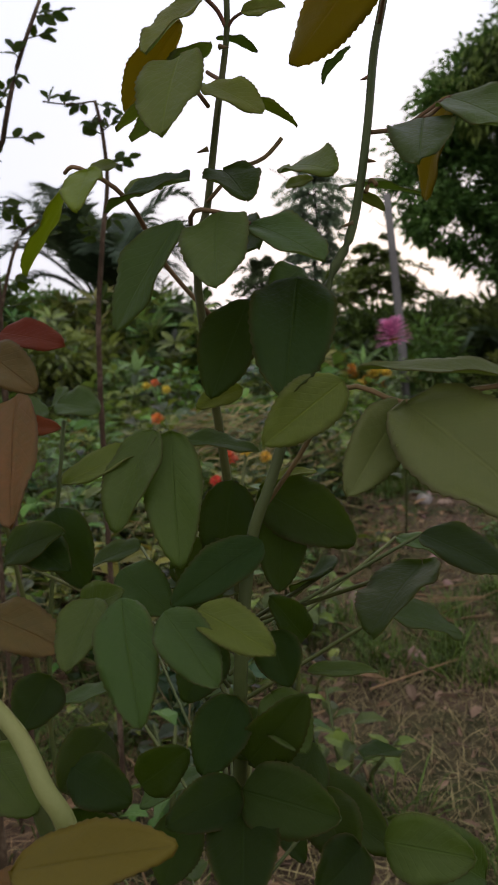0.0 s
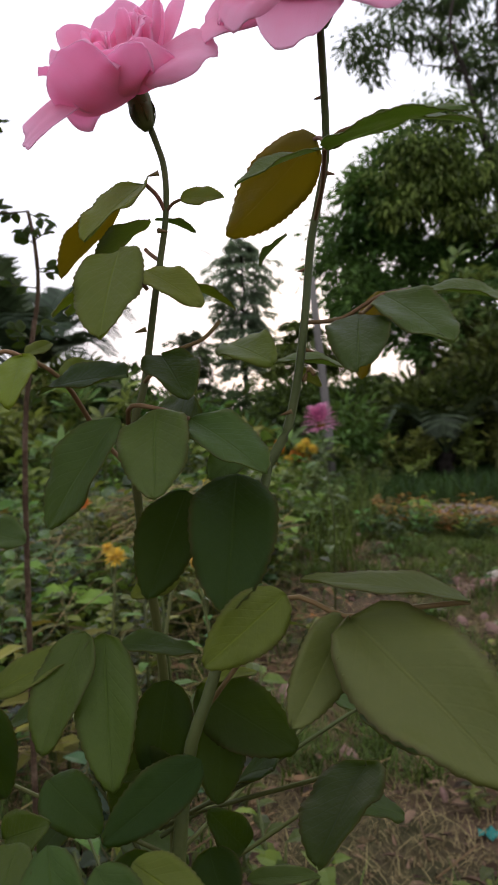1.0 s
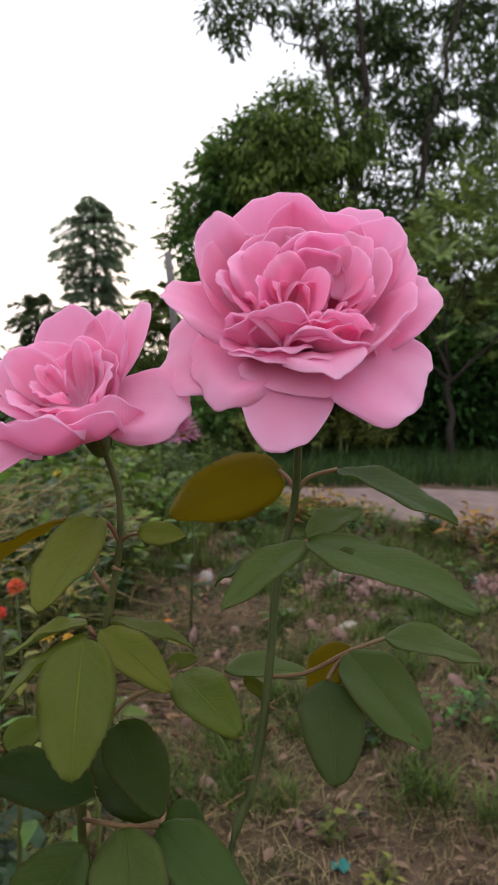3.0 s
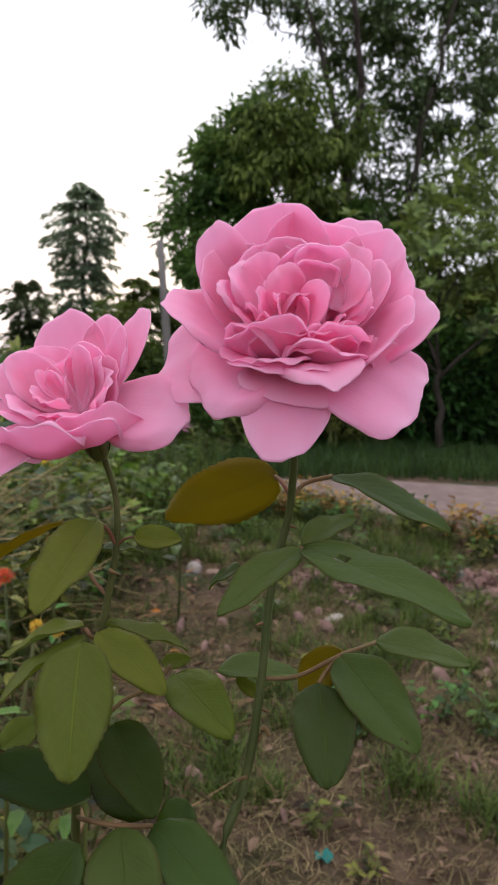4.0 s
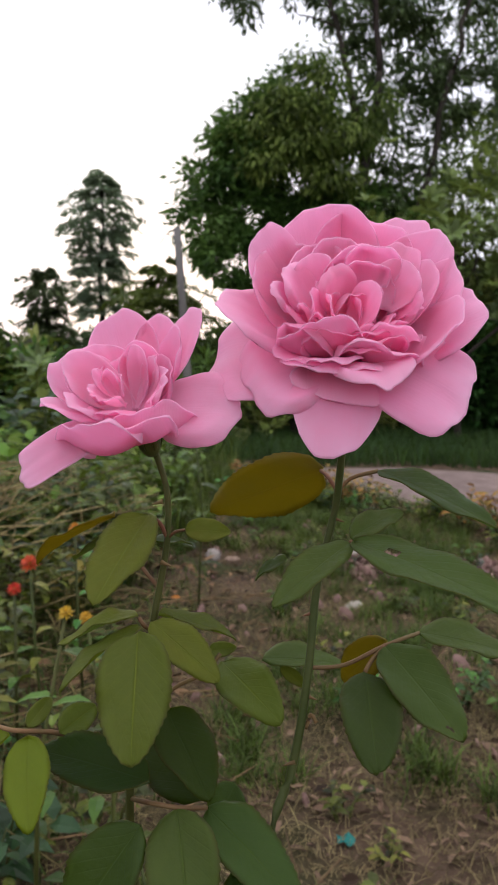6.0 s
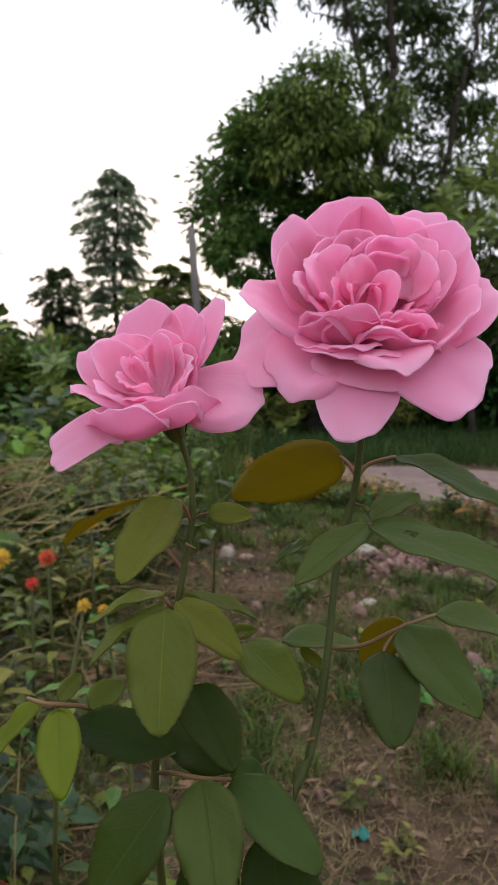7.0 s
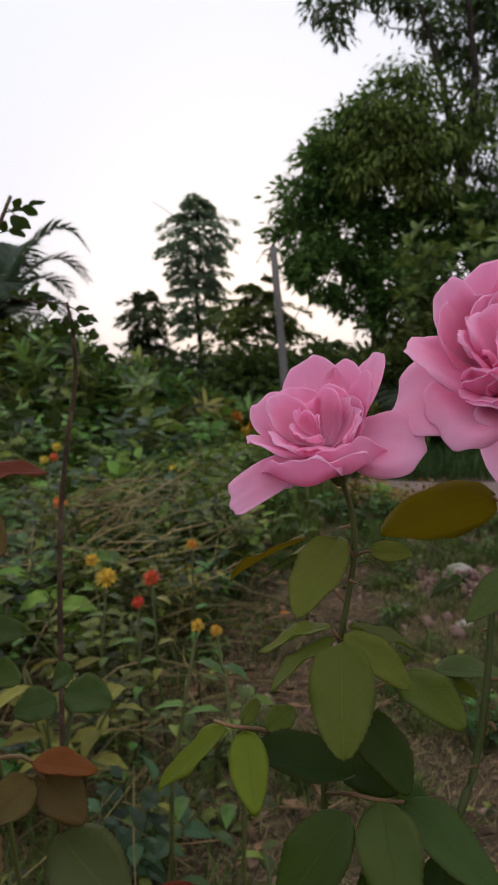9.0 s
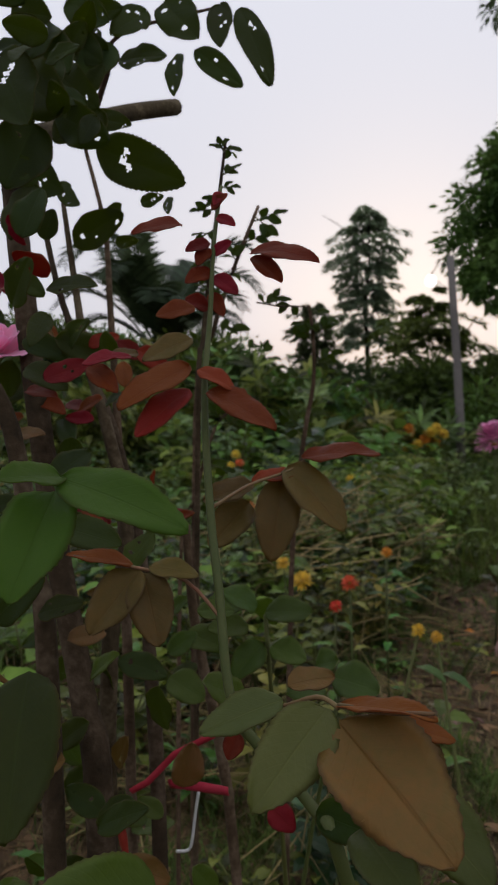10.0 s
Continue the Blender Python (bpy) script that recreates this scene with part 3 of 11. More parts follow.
tree("tall_tree", (1.3, 10.6, 0), [((1.3, 10.6, -0.05), (1.25, 10.6, 3.55), 1, 0.75), ((1.25, 10.6, 3.5), (1.0, 10.6, 4.8), 0.7, 0.55), ((1.0, 10.6, 4.75), (0.78, 10.6, 5.5), 0.5, 0.4), ((0.78, 10.6, 5.45), (0.7, 11.1, 7.6), 0.4, 0.1),
     ((1.3, 10.6, 3.2), (1.42, 10.6, 4.8), 0.65, 0.55), ((1.42, 10.6, 4.75), (1.26, 10.6, 6.2), 0.55, 0.4), ((1.26, 10.6, 6.15), (1.7, 11.2, 7.8), 0.4, 0.1), ((1.5, 10.6, 1.5), (2.15, 10.6, 3.4), 0.6, 0.55),
     ((2.15, 10.6, 3.35), (2.40, 10.6, 4.8), 0.5, 0.45), ((2.40, 10.6, 4.75), (2.66, 10.6, 6.3), 0.4, 0.3), ((2.66, 10.6, 6.25), (2.8, 11.3, 7.9), 0.3, 0.1), ((0.78, 10.6, 5.35), (-0.35, 10.6, 5.85), 0.16, 0.07),
     ((0.75, 10.6, 5.5), (0.1, 10.6, 6.3), 0.14, 0.05), ((2.40, 10.6, 4.75), (3.2, 10.6, 5.2), 0.14, 0.05), ((1.1, 10.6, 4.2), (1.5, 10.6, 3.7), 0.10, 0.04), ((1.15, 10.6, 4.0), (1.6, 10.6, 4.3), 0.10, 0.04)], 0.085,
     fast_mesh("crown", v, f, M["crown_cool"]), "tall open tree with slender trunks and drooping dark foliage", seed=3)

# fine twiggy saplings in front of the tall tree
v, f = crown(rng, [(2.5, 9.2, 2.9, 0.45, 0.5, 0.7), (3.0, 9.4, 3.5, 0.5, 0.6, 0.5), (3.4, 9.2, 2.4, 0.5, 0.6, 0.6), (2.1, 9.3, 2.5, 0.4, 0.4, 0.5), (2.9, 9.3, 2.2, 0.5, 0.5, 0.5)], 330, 14, (0.10, 0.034), 0.12, 0.5)
tree("sapling_thicket", (2.8, 9.3, 0), [((2.8 + 0.25 * dx, 9.3 + 0.2 * dy, -0.02), (2.8 + 0.9 * dx, 9.3 + 0.3 * dy, 2.6 + 0.6 * dz), 1, 0.2) for dx, dy, dz in
     [(-1, 0, 1), (-0.5, 1, 1.6), (0, 0, 0.8), (0.4, -1, 1.5), (0.9, 0.5, 1.2), (-0.8, -0.6, 0.2), (0.6, 0.2, 2.0), (-0.3, 0.3, 1.8), (0.2, 0.6, 0.3), (0.75, -0.4, 0.7), (-0.65, 0.5, 0.7), (1.1, 0.1, 0.4)]], 0.028,
     fast_mesh("crown", v, f, M["crown_mid"]), "twiggy green saplings with sparse small leaves", seed=4)

# broad-leaved small tree by the track: whorls of paddle-shaped leaves at the twig ends
def whorls(rg, ends, leaf):
    C, A, Nn = [], [], []
    for e_ in ends:
        up = unit(np.array([rg.normal() * 0.5, rg.normal() * 0.5 - 0.25, 1.0]))
        n = rg.integers(7, 11)
        for i in range(n):
            az = math.tau * i / n + rg.uniform(-0.2, 0.2)
            side = unit(np.cross(up, [0.3, 1, 0.1]))
            d = side * math.cos(az) + np.cross(up, side) * math.sin(az)
            tilt = rg.uniform(0.05, 0.8)
            C.append(np.array(e_) + d * 0.008)
            A.append(d + up * tilt)
            Nn.append(up - d * tilt)
    C, A, Nn = map(np.array, (C, A, Nn))
    size = rg.uniform(0.75, 1.2, len(C))
    return blades(C, A, Nn, leaf[0] * size, leaf[1] * size, 0.12, 0.12)


ends = [(x, y, z) for x, y, z in zip(rng.normal(1.80, 0.33, 84), rng.normal(7.2, 0.28, 84), rng.normal(1.90, 0.36, 84)) if z > 1.15]
ends += [(x, y, z) for x, y, z in zip(rng.uniform(2.2, 3.2, 50), rng.uniform(6.9, 7.5, 50), rng.uniform(1.0, 2.2, 50))]
ends += [(x, y, z) for x, y, z in zip(rng.uniform(0.35, 1.5, 64), rng.uniform(7.3, 7.9, 64), rng.normal(1.78, 0.22, 64)) if z > 1.35]
v, f = whorls(rng, ends, (0.145, 0.060))
tree("broadleaf_tree", (1.9, 7.3, 0), [((1.9, 7.3, -0.03), (1.85, 7.3, 0.9), 1, 0.7), ((1.85, 7.3, 0.9), (1.4, 7.2, 1.9), 0.5, 0.12), ((1.85, 7.3, 0.9), (1.85, 7.2, 2.4), 0.5, 0.12), ((1.85, 7.25, 1.5), (2.1, 7.2, 2.2), 0.25, 0.1),
     ((1.85, 7.3, 0.8), (2.8, 7.3, 1.9), 0.5, 0.12), ((1.85, 7.3, 0.85), (0.95, 7.6, 1.75), 0.45, 0.12), ((1.3, 7.5, 1.4), (0.55, 7.6, 1.85), 0.22, 0.08), ((1.8, 7.25, 1.2), (1.5, 7.1, 1.5), 0.25, 0.1)], 0.04, fast_mesh("crown", v, f, M["paddle"]), "small tree with whorls of paddle-shaped grey-green leaves", seed=5)

# hedges, each a shrub of its own
def shrub(name, blobs, clumps, per, leaf, mat, label, seed, spread=0.12, shape=rhombs, droop=0.3, stems=6, stem_r=0.02, group=""):
    rg = np.random.default_rng(seed)
    v, f = crown(rg, blobs, clumps, per, leaf, spread, droop, shape)
    b0 = np.array(blobs, float)
    base = (float(b0[:, 0].mean()), float(b0[:, 1].mean()), 0.0)
    limbs = []
    for i in range(stems):
        b = b0[i % len(b0)]
        limbs.append(((b[0] + rg.uniform(-0.2, 0.2) * b[3], b[1] + rg.uniform(-0.2, 0.2) * b[4], -0.03), (b[0] + rg.uniform(-0.6, 0.6) * b[3], b[1] + rg.uniform(-0.5, 0.5) * b[4], b[2] + 0.4 * b[5]), 1, 0.3))
    return tree(name, base, limbs, stem_r, fast_mesh("crown", v, f, M[mat]), label, "shrub", seed=seed, group=group)


HEDGE = "hedge beyond the track"
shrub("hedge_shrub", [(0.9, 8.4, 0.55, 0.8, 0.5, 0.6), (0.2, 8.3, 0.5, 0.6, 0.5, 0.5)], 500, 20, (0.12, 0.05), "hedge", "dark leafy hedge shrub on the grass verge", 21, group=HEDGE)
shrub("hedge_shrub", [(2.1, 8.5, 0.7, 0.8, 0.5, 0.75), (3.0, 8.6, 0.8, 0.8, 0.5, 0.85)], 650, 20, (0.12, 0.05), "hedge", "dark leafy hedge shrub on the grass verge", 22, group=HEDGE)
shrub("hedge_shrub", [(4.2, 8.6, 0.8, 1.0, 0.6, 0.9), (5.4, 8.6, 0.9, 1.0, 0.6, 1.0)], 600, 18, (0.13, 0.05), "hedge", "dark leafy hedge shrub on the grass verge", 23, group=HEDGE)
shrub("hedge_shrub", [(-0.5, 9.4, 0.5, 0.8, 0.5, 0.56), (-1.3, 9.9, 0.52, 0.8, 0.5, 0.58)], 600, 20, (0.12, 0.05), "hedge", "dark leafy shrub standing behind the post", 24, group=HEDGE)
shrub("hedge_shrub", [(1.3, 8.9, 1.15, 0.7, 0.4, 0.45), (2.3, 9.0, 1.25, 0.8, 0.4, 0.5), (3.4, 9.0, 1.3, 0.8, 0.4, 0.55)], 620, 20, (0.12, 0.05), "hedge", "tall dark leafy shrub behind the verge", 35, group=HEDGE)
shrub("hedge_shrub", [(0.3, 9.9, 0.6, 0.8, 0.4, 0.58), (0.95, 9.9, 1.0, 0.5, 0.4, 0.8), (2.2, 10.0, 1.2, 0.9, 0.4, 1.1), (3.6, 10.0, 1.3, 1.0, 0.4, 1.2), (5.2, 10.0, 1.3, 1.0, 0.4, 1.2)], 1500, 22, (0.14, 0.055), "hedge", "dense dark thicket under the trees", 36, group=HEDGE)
shrub("flower_shrub", [(-0.58, 7.45, 0.55, 0.26, 0.2, 0.25), (-0.5, 7.4, 0.30, 0.3, 0.2, 0.25)], 110, 9, (0.11, 0.035), "crown_mid", "loose green shrub growing round the post", 25, 0.07, blades, stems=4, stem_r=0.012)
shrub("far_hedge", [(-3.2, 13.0, 0.6, 1.3, 0.6, 0.65), (-1.9, 12.9, 0.55, 1.0, 0.6, 0.6)], 650, 22, (0.12, 0.05), "crown_grey", "hazy grey-green hedge far behind the garden", 26)
shrub("far_hedge", [(-5.2, 11.0, 0.75, 1.2, 0.6, 0.85), (-6.8, 10.6, 0.8, 1.2, 0.6, 0.9)], 650, 22, (0.12, 0.05), "crown_mid", "leafy green hedge far behind the garden", 27)
shrub("far_hedge", [(-9.0, 12.0, 1.0, 1.8, 0.8, 1.1), (-12.0, 12.0, 1.0, 1.8, 0.8, 1.1)], 500, 22, (0.16, 0.06), "crown_mid", "leafy green hedge far behind the garden", 28)
BACK = "mixed shrubs behind the flower bed"
for blobs, clumps, leaf_size, mat, seed in [
        ([(-1.75, 6.9, 0.30, 0.45, 0.4, 0.32), (-2.15, 6.3, 0.42, 0.40, 0.4, 0.36), (-1.95, 6.6, 0.70, 0.16, 0.2, 0.22)], 210, (0.13, 0.050), "garden_leaf", 29),
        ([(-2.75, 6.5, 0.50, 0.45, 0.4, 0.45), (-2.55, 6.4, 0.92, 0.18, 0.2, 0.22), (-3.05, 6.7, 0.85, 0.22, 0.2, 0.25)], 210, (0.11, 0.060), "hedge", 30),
        ([(-3.5, 7.1, 0.55, 0.5, 0.4, 0.5), (-3.3, 7.0, 1.05, 0.2, 0.25, 0.22), (-3.75, 7.2, 1.0, 0.2, 0.25, 0.25)], 230, (0.15, 0.045), "garden_leaf", 34),
        ([(-4.3, 7.4, 0.55, 0.6, 0.5, 0.5), (-4.5, 7.4, 1.0, 0.25, 0.25, 0.25)], 210, (0.12, 0.055), "garden_leaf", 38),
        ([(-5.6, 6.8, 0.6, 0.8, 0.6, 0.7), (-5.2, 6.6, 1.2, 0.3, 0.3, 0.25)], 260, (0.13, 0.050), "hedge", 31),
        ([(-3.4, 4.9, 0.32, 0.5, 0.5, 0.35), (-3.1, 4.8, 0.55, 0.25, 0.25, 0.2)], 150, (0.10, 0.045), "garden_leaf", 39)]:
    shrub("garden_shrub", blobs, clumps, 18, leaf_size, mat, "uneven leafy shrub at the back of the flower bed", seed, 0.10, blades, stems=8, stem_r=0.014, group=BACK)


def leafy_stalk(x, y, height, stems, leaf_size, mat, label, seed, group=""):
    """Upright stems with rings of long drooping leaves along their upper halves."""
    rg = np.random.default_rng(seed)
    root = put("tall_plant", None, None, Matrix.Translation((x, y, 0)), label, "plant", group)
    ends = []
    for i in range(stems):
        top = Vector((rg.normal() * 0.16, rg.normal() * 0.12, height * rg.uniform(0.7, 1.05)))
        foot = Vector((rg.normal() * 0.05, rg.normal() * 0.05, -0.03))
        pts = limb(rg, foot, top, 5, 0.03)
        b = Buf()
        b.tube(pts, [0.009 - 0.0012 * k for k in range(6)], 6)
        put("stem", b.mesh("stem", [M["stem_pale"]]), root)
        ends += [tuple(foot.lerp(top, k)) for k in (0.52, 0.68, 0.84, 1.0)]
    v, f = whorls(rg, ends, leaf_size)
    put("leaves", fast_mesh("leaves", v, f, M[mat]), root)


TALL = "tall stalks behind the bed"
for i, (x, y, h) in enumerate([(-1.62, 6.1, 0.62), (-1.95, 5.7, 0.74), (-2.35, 6.0, 0.98), (-2.55, 5.6, 0.82), (-2.85, 5.9, 1.08), (-3.1, 5.4, 0.85), (-3.4, 6.2, 1.15), (-3.75, 5.9, 1.02), (-4.1, 6.4, 1.15), (-1.3, 6.5, 0.58),
                                (-1.0, 6.8, 0.5), (-2.1, 6.9, 0.92), (-4.6, 6.1, 1.05), (-2.7, 4.9, 0.66)]):
    leafy_stalk(x, y, h, 3 + i % 3, (0.17, 0.055) if i % 2 else (0.21, 0.046), "stalk_leaf" if i % 3 else "garden_leaf", "tall green stalks with drooping long leaves", 90 + i, TALL)
for i, (x, y, h) in enumerate([(0.62, 7.3, 0.62), (0.85, 7.4, 0.7), (1.2, 7.6, 0.55), (0.40, 7.5, 0.55), (0.12, 7.2, 0.46), (-0.30, 7.4, 0.40), (-0.05, 7.3, 0.34)]):
    leafy_stalk(x, y, h, 4, (0.12, 0.032), "stalk_leaf", "pale green leaf rosettes in front of the hedge", 120 + i, "rosettes before the hedge")

# layered tree in the middle distance: tiers of drooping leaf sprays
def tiers(rg, cx, cy, z0, z1, r0, n, per, leaf):
    """Flat drooping sprays in tiers, with air between them."""
    P, A, Nn = [], [], []
    for i in range(n):
        k = i / (n - 1)
        z = z0 + (z1 - z0) * k
        r = r0 * (0.86 + 0.16 * math.sin(9 * k + 1)) * (1 - 0.55 * max(0, k - 0.78) / 0.22)
        arms = 11
        turn = rg.uniform(0, math.tau)
        for a in range(arms):
            az = turn + math.tau * a / arms + rg.uniform(-0.3, 0.3)
            d = np.array([math.cos(az), math.sin(az), 0])
            e_ = np.array([-d[1], d[0], 0])
            R = r * rg.uniform(0.5, 1.15)
            rise = rg.normal() * 0.09
            sag = rg.uniform(0.1, 0.55)
            s = rg.uniform(0.12, 1, per) ** 0.75
            wide = 0.30 * R * np.sin(np.pi * np.clip(s, 0, 0.97)) ** 0.7
            lat = rg.uniform(-1, 1, per)
            drop = rise + 0.08 * np.sin(s * 2.2) - sag * R * s ** 1.5 - 0.05 * np.abs(lat)
            pts = np.array([cx, cy, z]) + d * (R * s)[:, None] + e_ * (lat * wide)[:, None] + np.stack([np.zeros(per), np.zeros(per), drop + rg.normal(size=per) * 0.014], 1)
            P.append(pts)
            A.append(d * 0.8 + e_ * (np.sign(lat) * 0.7)[:, None] + rg.normal(size=(per, 3)) * 0.25 - np.array([0, 0, 0.35]))
            Nn.append(rg.normal(size=(per, 3)) * 0.25 + np.array([0, 0, 1]))
    P, A, Nn = map(np.concatenate, (P, A, Nn))
    return rhombs(P, A, Nn, leaf[0] * rg.uniform(0.7, 1.2, len(P)), leaf[1])


rg = np.random.default_rng(41)
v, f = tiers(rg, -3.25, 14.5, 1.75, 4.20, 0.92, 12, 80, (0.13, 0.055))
tree("layered_tree", (-3.2, 14.5, 0), [((-3.2, 14.5, -0.05), (-3.25, 14.5, 4.0), 1, 0.3), ((-3.25, 14.5, 3.6), (-4.25, 14.8, 4.3), 0.2, 0.08)], 0.07, fast_mesh("crown", v, f, M["crown_haze"]), "slender tree with layered leaf sprays, greyed in colour for haze", seed=42)
v, f = tiers(rg, -3.62, 12.1, 1.0, 2.1, 0.5, 7, 50, (0.13, 0.055))
tree("layered_tree", (-3.6, 12.1, 0), [((-3.6, 12.1, -0.05), (-3.62, 12.1, 2.0), 1, 0.3)], 0.05, fast_mesh("crown", v, f, M["crown_grey"]), "young tree with layered leaves and a thin trunk", seed=43)
v, f = tiers(rg, -0.55, 11.6, 0.92, 1.22, 0.95, 3, 90, (0.12, 0.05))
tree("spreading_tree", (-0.5, 11.6, 0), [((-0.5, 11.6, -0.05), (-0.5, 11.6, 0.9), 1, 0.5), ((-0.5, 11.6, 0.8), (-1.1, 11.5, 1.1), 0.4, 0.12), ((-0.5, 11.6, 0.8), (0.1, 11.6, 1.2), 0.4, 0.12)], 0.05,
     fast_mesh("crown", v, f, M["crown_mid"]), "low spreading tree dark against the evening glow", seed=47)
v, f = tiers(rg, -1.75, 12.3, 1.45, 2.15, 1.05, 5, 110, (0.12, 0.05))
tree("spreading_tree", (-1.6, 12.3, 0), [((-1.6, 12.3, -0.05), (-1.6, 12.3, 1.3), 1, 0.6), ((-1.6, 12.3, 1.2), (-2.4, 12.2, 1.6), 0.5, 0.15), ((-1.6, 12.3, 1.2), (-1.0, 12.3, 1.95), 0.5, 0.15)], 0.06,
     fast_mesh("crown", v, f, M["crown_mid"]), "low flat-topped tree against the evening glow", seed=44)


# ---- palm: arching fronds with two rows of leaflets ----
def frond(buf, start, az, length, lift, leaflet, rg, r=0.012, bow=0.42):
    d = Vector((math.cos(az), math.sin(az), 0))
    pts = []
    for i in range(13):
        s = i / 12
        pts.append(Vector(start) + d * length * (s - 0.12 * s * s) + Vector((0, 0, lift * length * math.sin(s * 1.9) - bow * length * s ** 2.4)))
    buf.tube(pts, [r * (1 - 0.8 * i / 12) for i in range(13)], 5)
    side = d.cross(Vector((0, 0, 1)))
    for i in range(34):
        s = 0.14 + 0.86 * i / 33
        k = s * 12
        j = min(int(k), 11)
        p = pts[j].lerp(pts[j + 1], k - j)
        t = (pts[j + 1] - pts[j]).normalized()
        for sg in (-1, 1):
            L = leaflet * (0.45 + 0.75 * math.sin(math.pi * min(1, s * 0.9 + 0.1))) * rg.uniform(0.85, 1.15)
            w = L * 0.062
            a = (side * sg * 0.85 + t * 0.55 + Vector((0, 0, 0.15))).normalized()
            up = a.cross(t).normalized() * sg
            m = p + a * L * 0.55
            e_ = p + a * L + Vector((0, 0, -0.16 * L))
            q = a.cross(up).normalized() * w
            buf.add([p - q * 0.5, m - q, e_, m + q, p + q * 0.5], [(0, 1, 3, 4), (1, 2, 3)], 1)


def palm(name, base, height, n, length, leaflet, seed, label, bow=0.42):
    rg = np.random.default_rng(seed)
    root = put(name, None, None, Matrix.Translation(base), label, "palm")
    b = Buf()
    pts = [Vector((0.03 * math.sin(i), 0.02 * i % 0.05, height * i / 8)) for i in range(9)]
    b.tube(pts, [0.10 - 0.004 * i for i in range(9)], 9)
    put("trunk", b.mesh("trunk", [M["bark"]]), root)
    for i in range(n):
        b = Buf()
        frond(b, (0, 0, height), i * 2.399 + rg.uniform(-0.2, 0.2), length * rg.uniform(0.8, 1.1), rg.uniform(0.30, 1.05), leaflet, rg, bow=bow)
        put("frond", b.mesh("frond", [M["palm"], M["palm"]], False), root)
    return root


palm("palm", (-4.2, 7.6, 0), 1.20, 20, 1.30, 0.34, 51, "young palm with stiff spreading feathery fronds", 0.22)
palm("palm", (0.35, 7.4, 0), 0.30, 6, 0.75, 0.26, 52, "low dark palm with arching fronds beside the hedge")

# bare twigs in front of the hedge
twig_rng = np.random.default_rng(58)
b = Buf()
for i in range(9):
    p0 = (0.55 + 0.25 * twig_rng.normal(), 8.05 + 0.1 * twig_rng.normal(), 0.75 + 0.12 * twig_rng.normal())
    p1 = (p0[0] + twig_rng.uniform(0.3, 0.7), p0[1] - 0.05, p0[2] + twig_rng.uniform(-0.22, 0.12))
    b.tube(limb(twig_rng, p0, p1, 6, 0.03), [0.009 - 0.001 * k for k in range(7)], 5)
for x in (0.5, 0.85, 1.1):
    b.tube(limb(twig_rng, (x, 8.1, -0.03), (x + 0.1, 8.05, 0.85), 5, 0.02), [0.012 - 0.001 * k for k in range(6)], 5)
put("bare_twigs", b.mesh("bare_twigs", [M["bark"]]), None, None, "bare dry twigs in front of the hedge", "twigs", "", "stuff")

# ---- weathered post with a small lamp ----
post = put("post", None, None, Matrix.Translation((-0.78, 7.15, 0)), "weathered grey wooden post leaning slightly, with a small lamp", "post")
b = Buf()
b.tube([(0.055, 0.0, -0.05), (0.025, 0, 0.5), (-0.015, 0, 1.0), (-0.06, 0, 1.5), (-0.11, 0, 2.03)], [0.043, 0.042, 0.039, 0.037, 0.035], 10)
me = b.mesh("pole", [M["post"]])
put("pole", me, post)
b = Buf()
b.tube([(-0.10, 0, 1.93), (-0.21, -0.01, 1.97), (-0.28, -0.01, 1.86)], 0.006, 5)
b.tube([(-0.08, 0, 1.70), (-0.28, -0.01, 1.84)], 0.004, 5)
put("lamp_bracket", b.mesh("bracket", [M["post"]]), post)
lampm = bpy.data.materials.new("lit_bulb")
lampm.use_nodes = True
p_ = lampm.node_tree.nodes["Principled BSDF"]
p_.inputs["Emission Color"].default_value, p_.inputs["Emission Strength"].default_value = (1.0, 0.93, 0.82, 1), 3.0
bm = bmesh.new()
bmesh.ops.create_uvsphere(bm, u_segments=16, v_segments=10, radius=0.052)
for q in bm.verts:
    q.co.z *= 1.0 if q.co.z < 0 else 1.25
bm.to_mesh(me := bpy.data.meshes.new("bulb"))
bm.free()
me.materials.append(lampm)
for q in me.polygons:
    q.use_smooth = True
put("bulb", me, post, Matrix.Translation((-0.28, -0.01, 1.80)), "small lit white bulb")
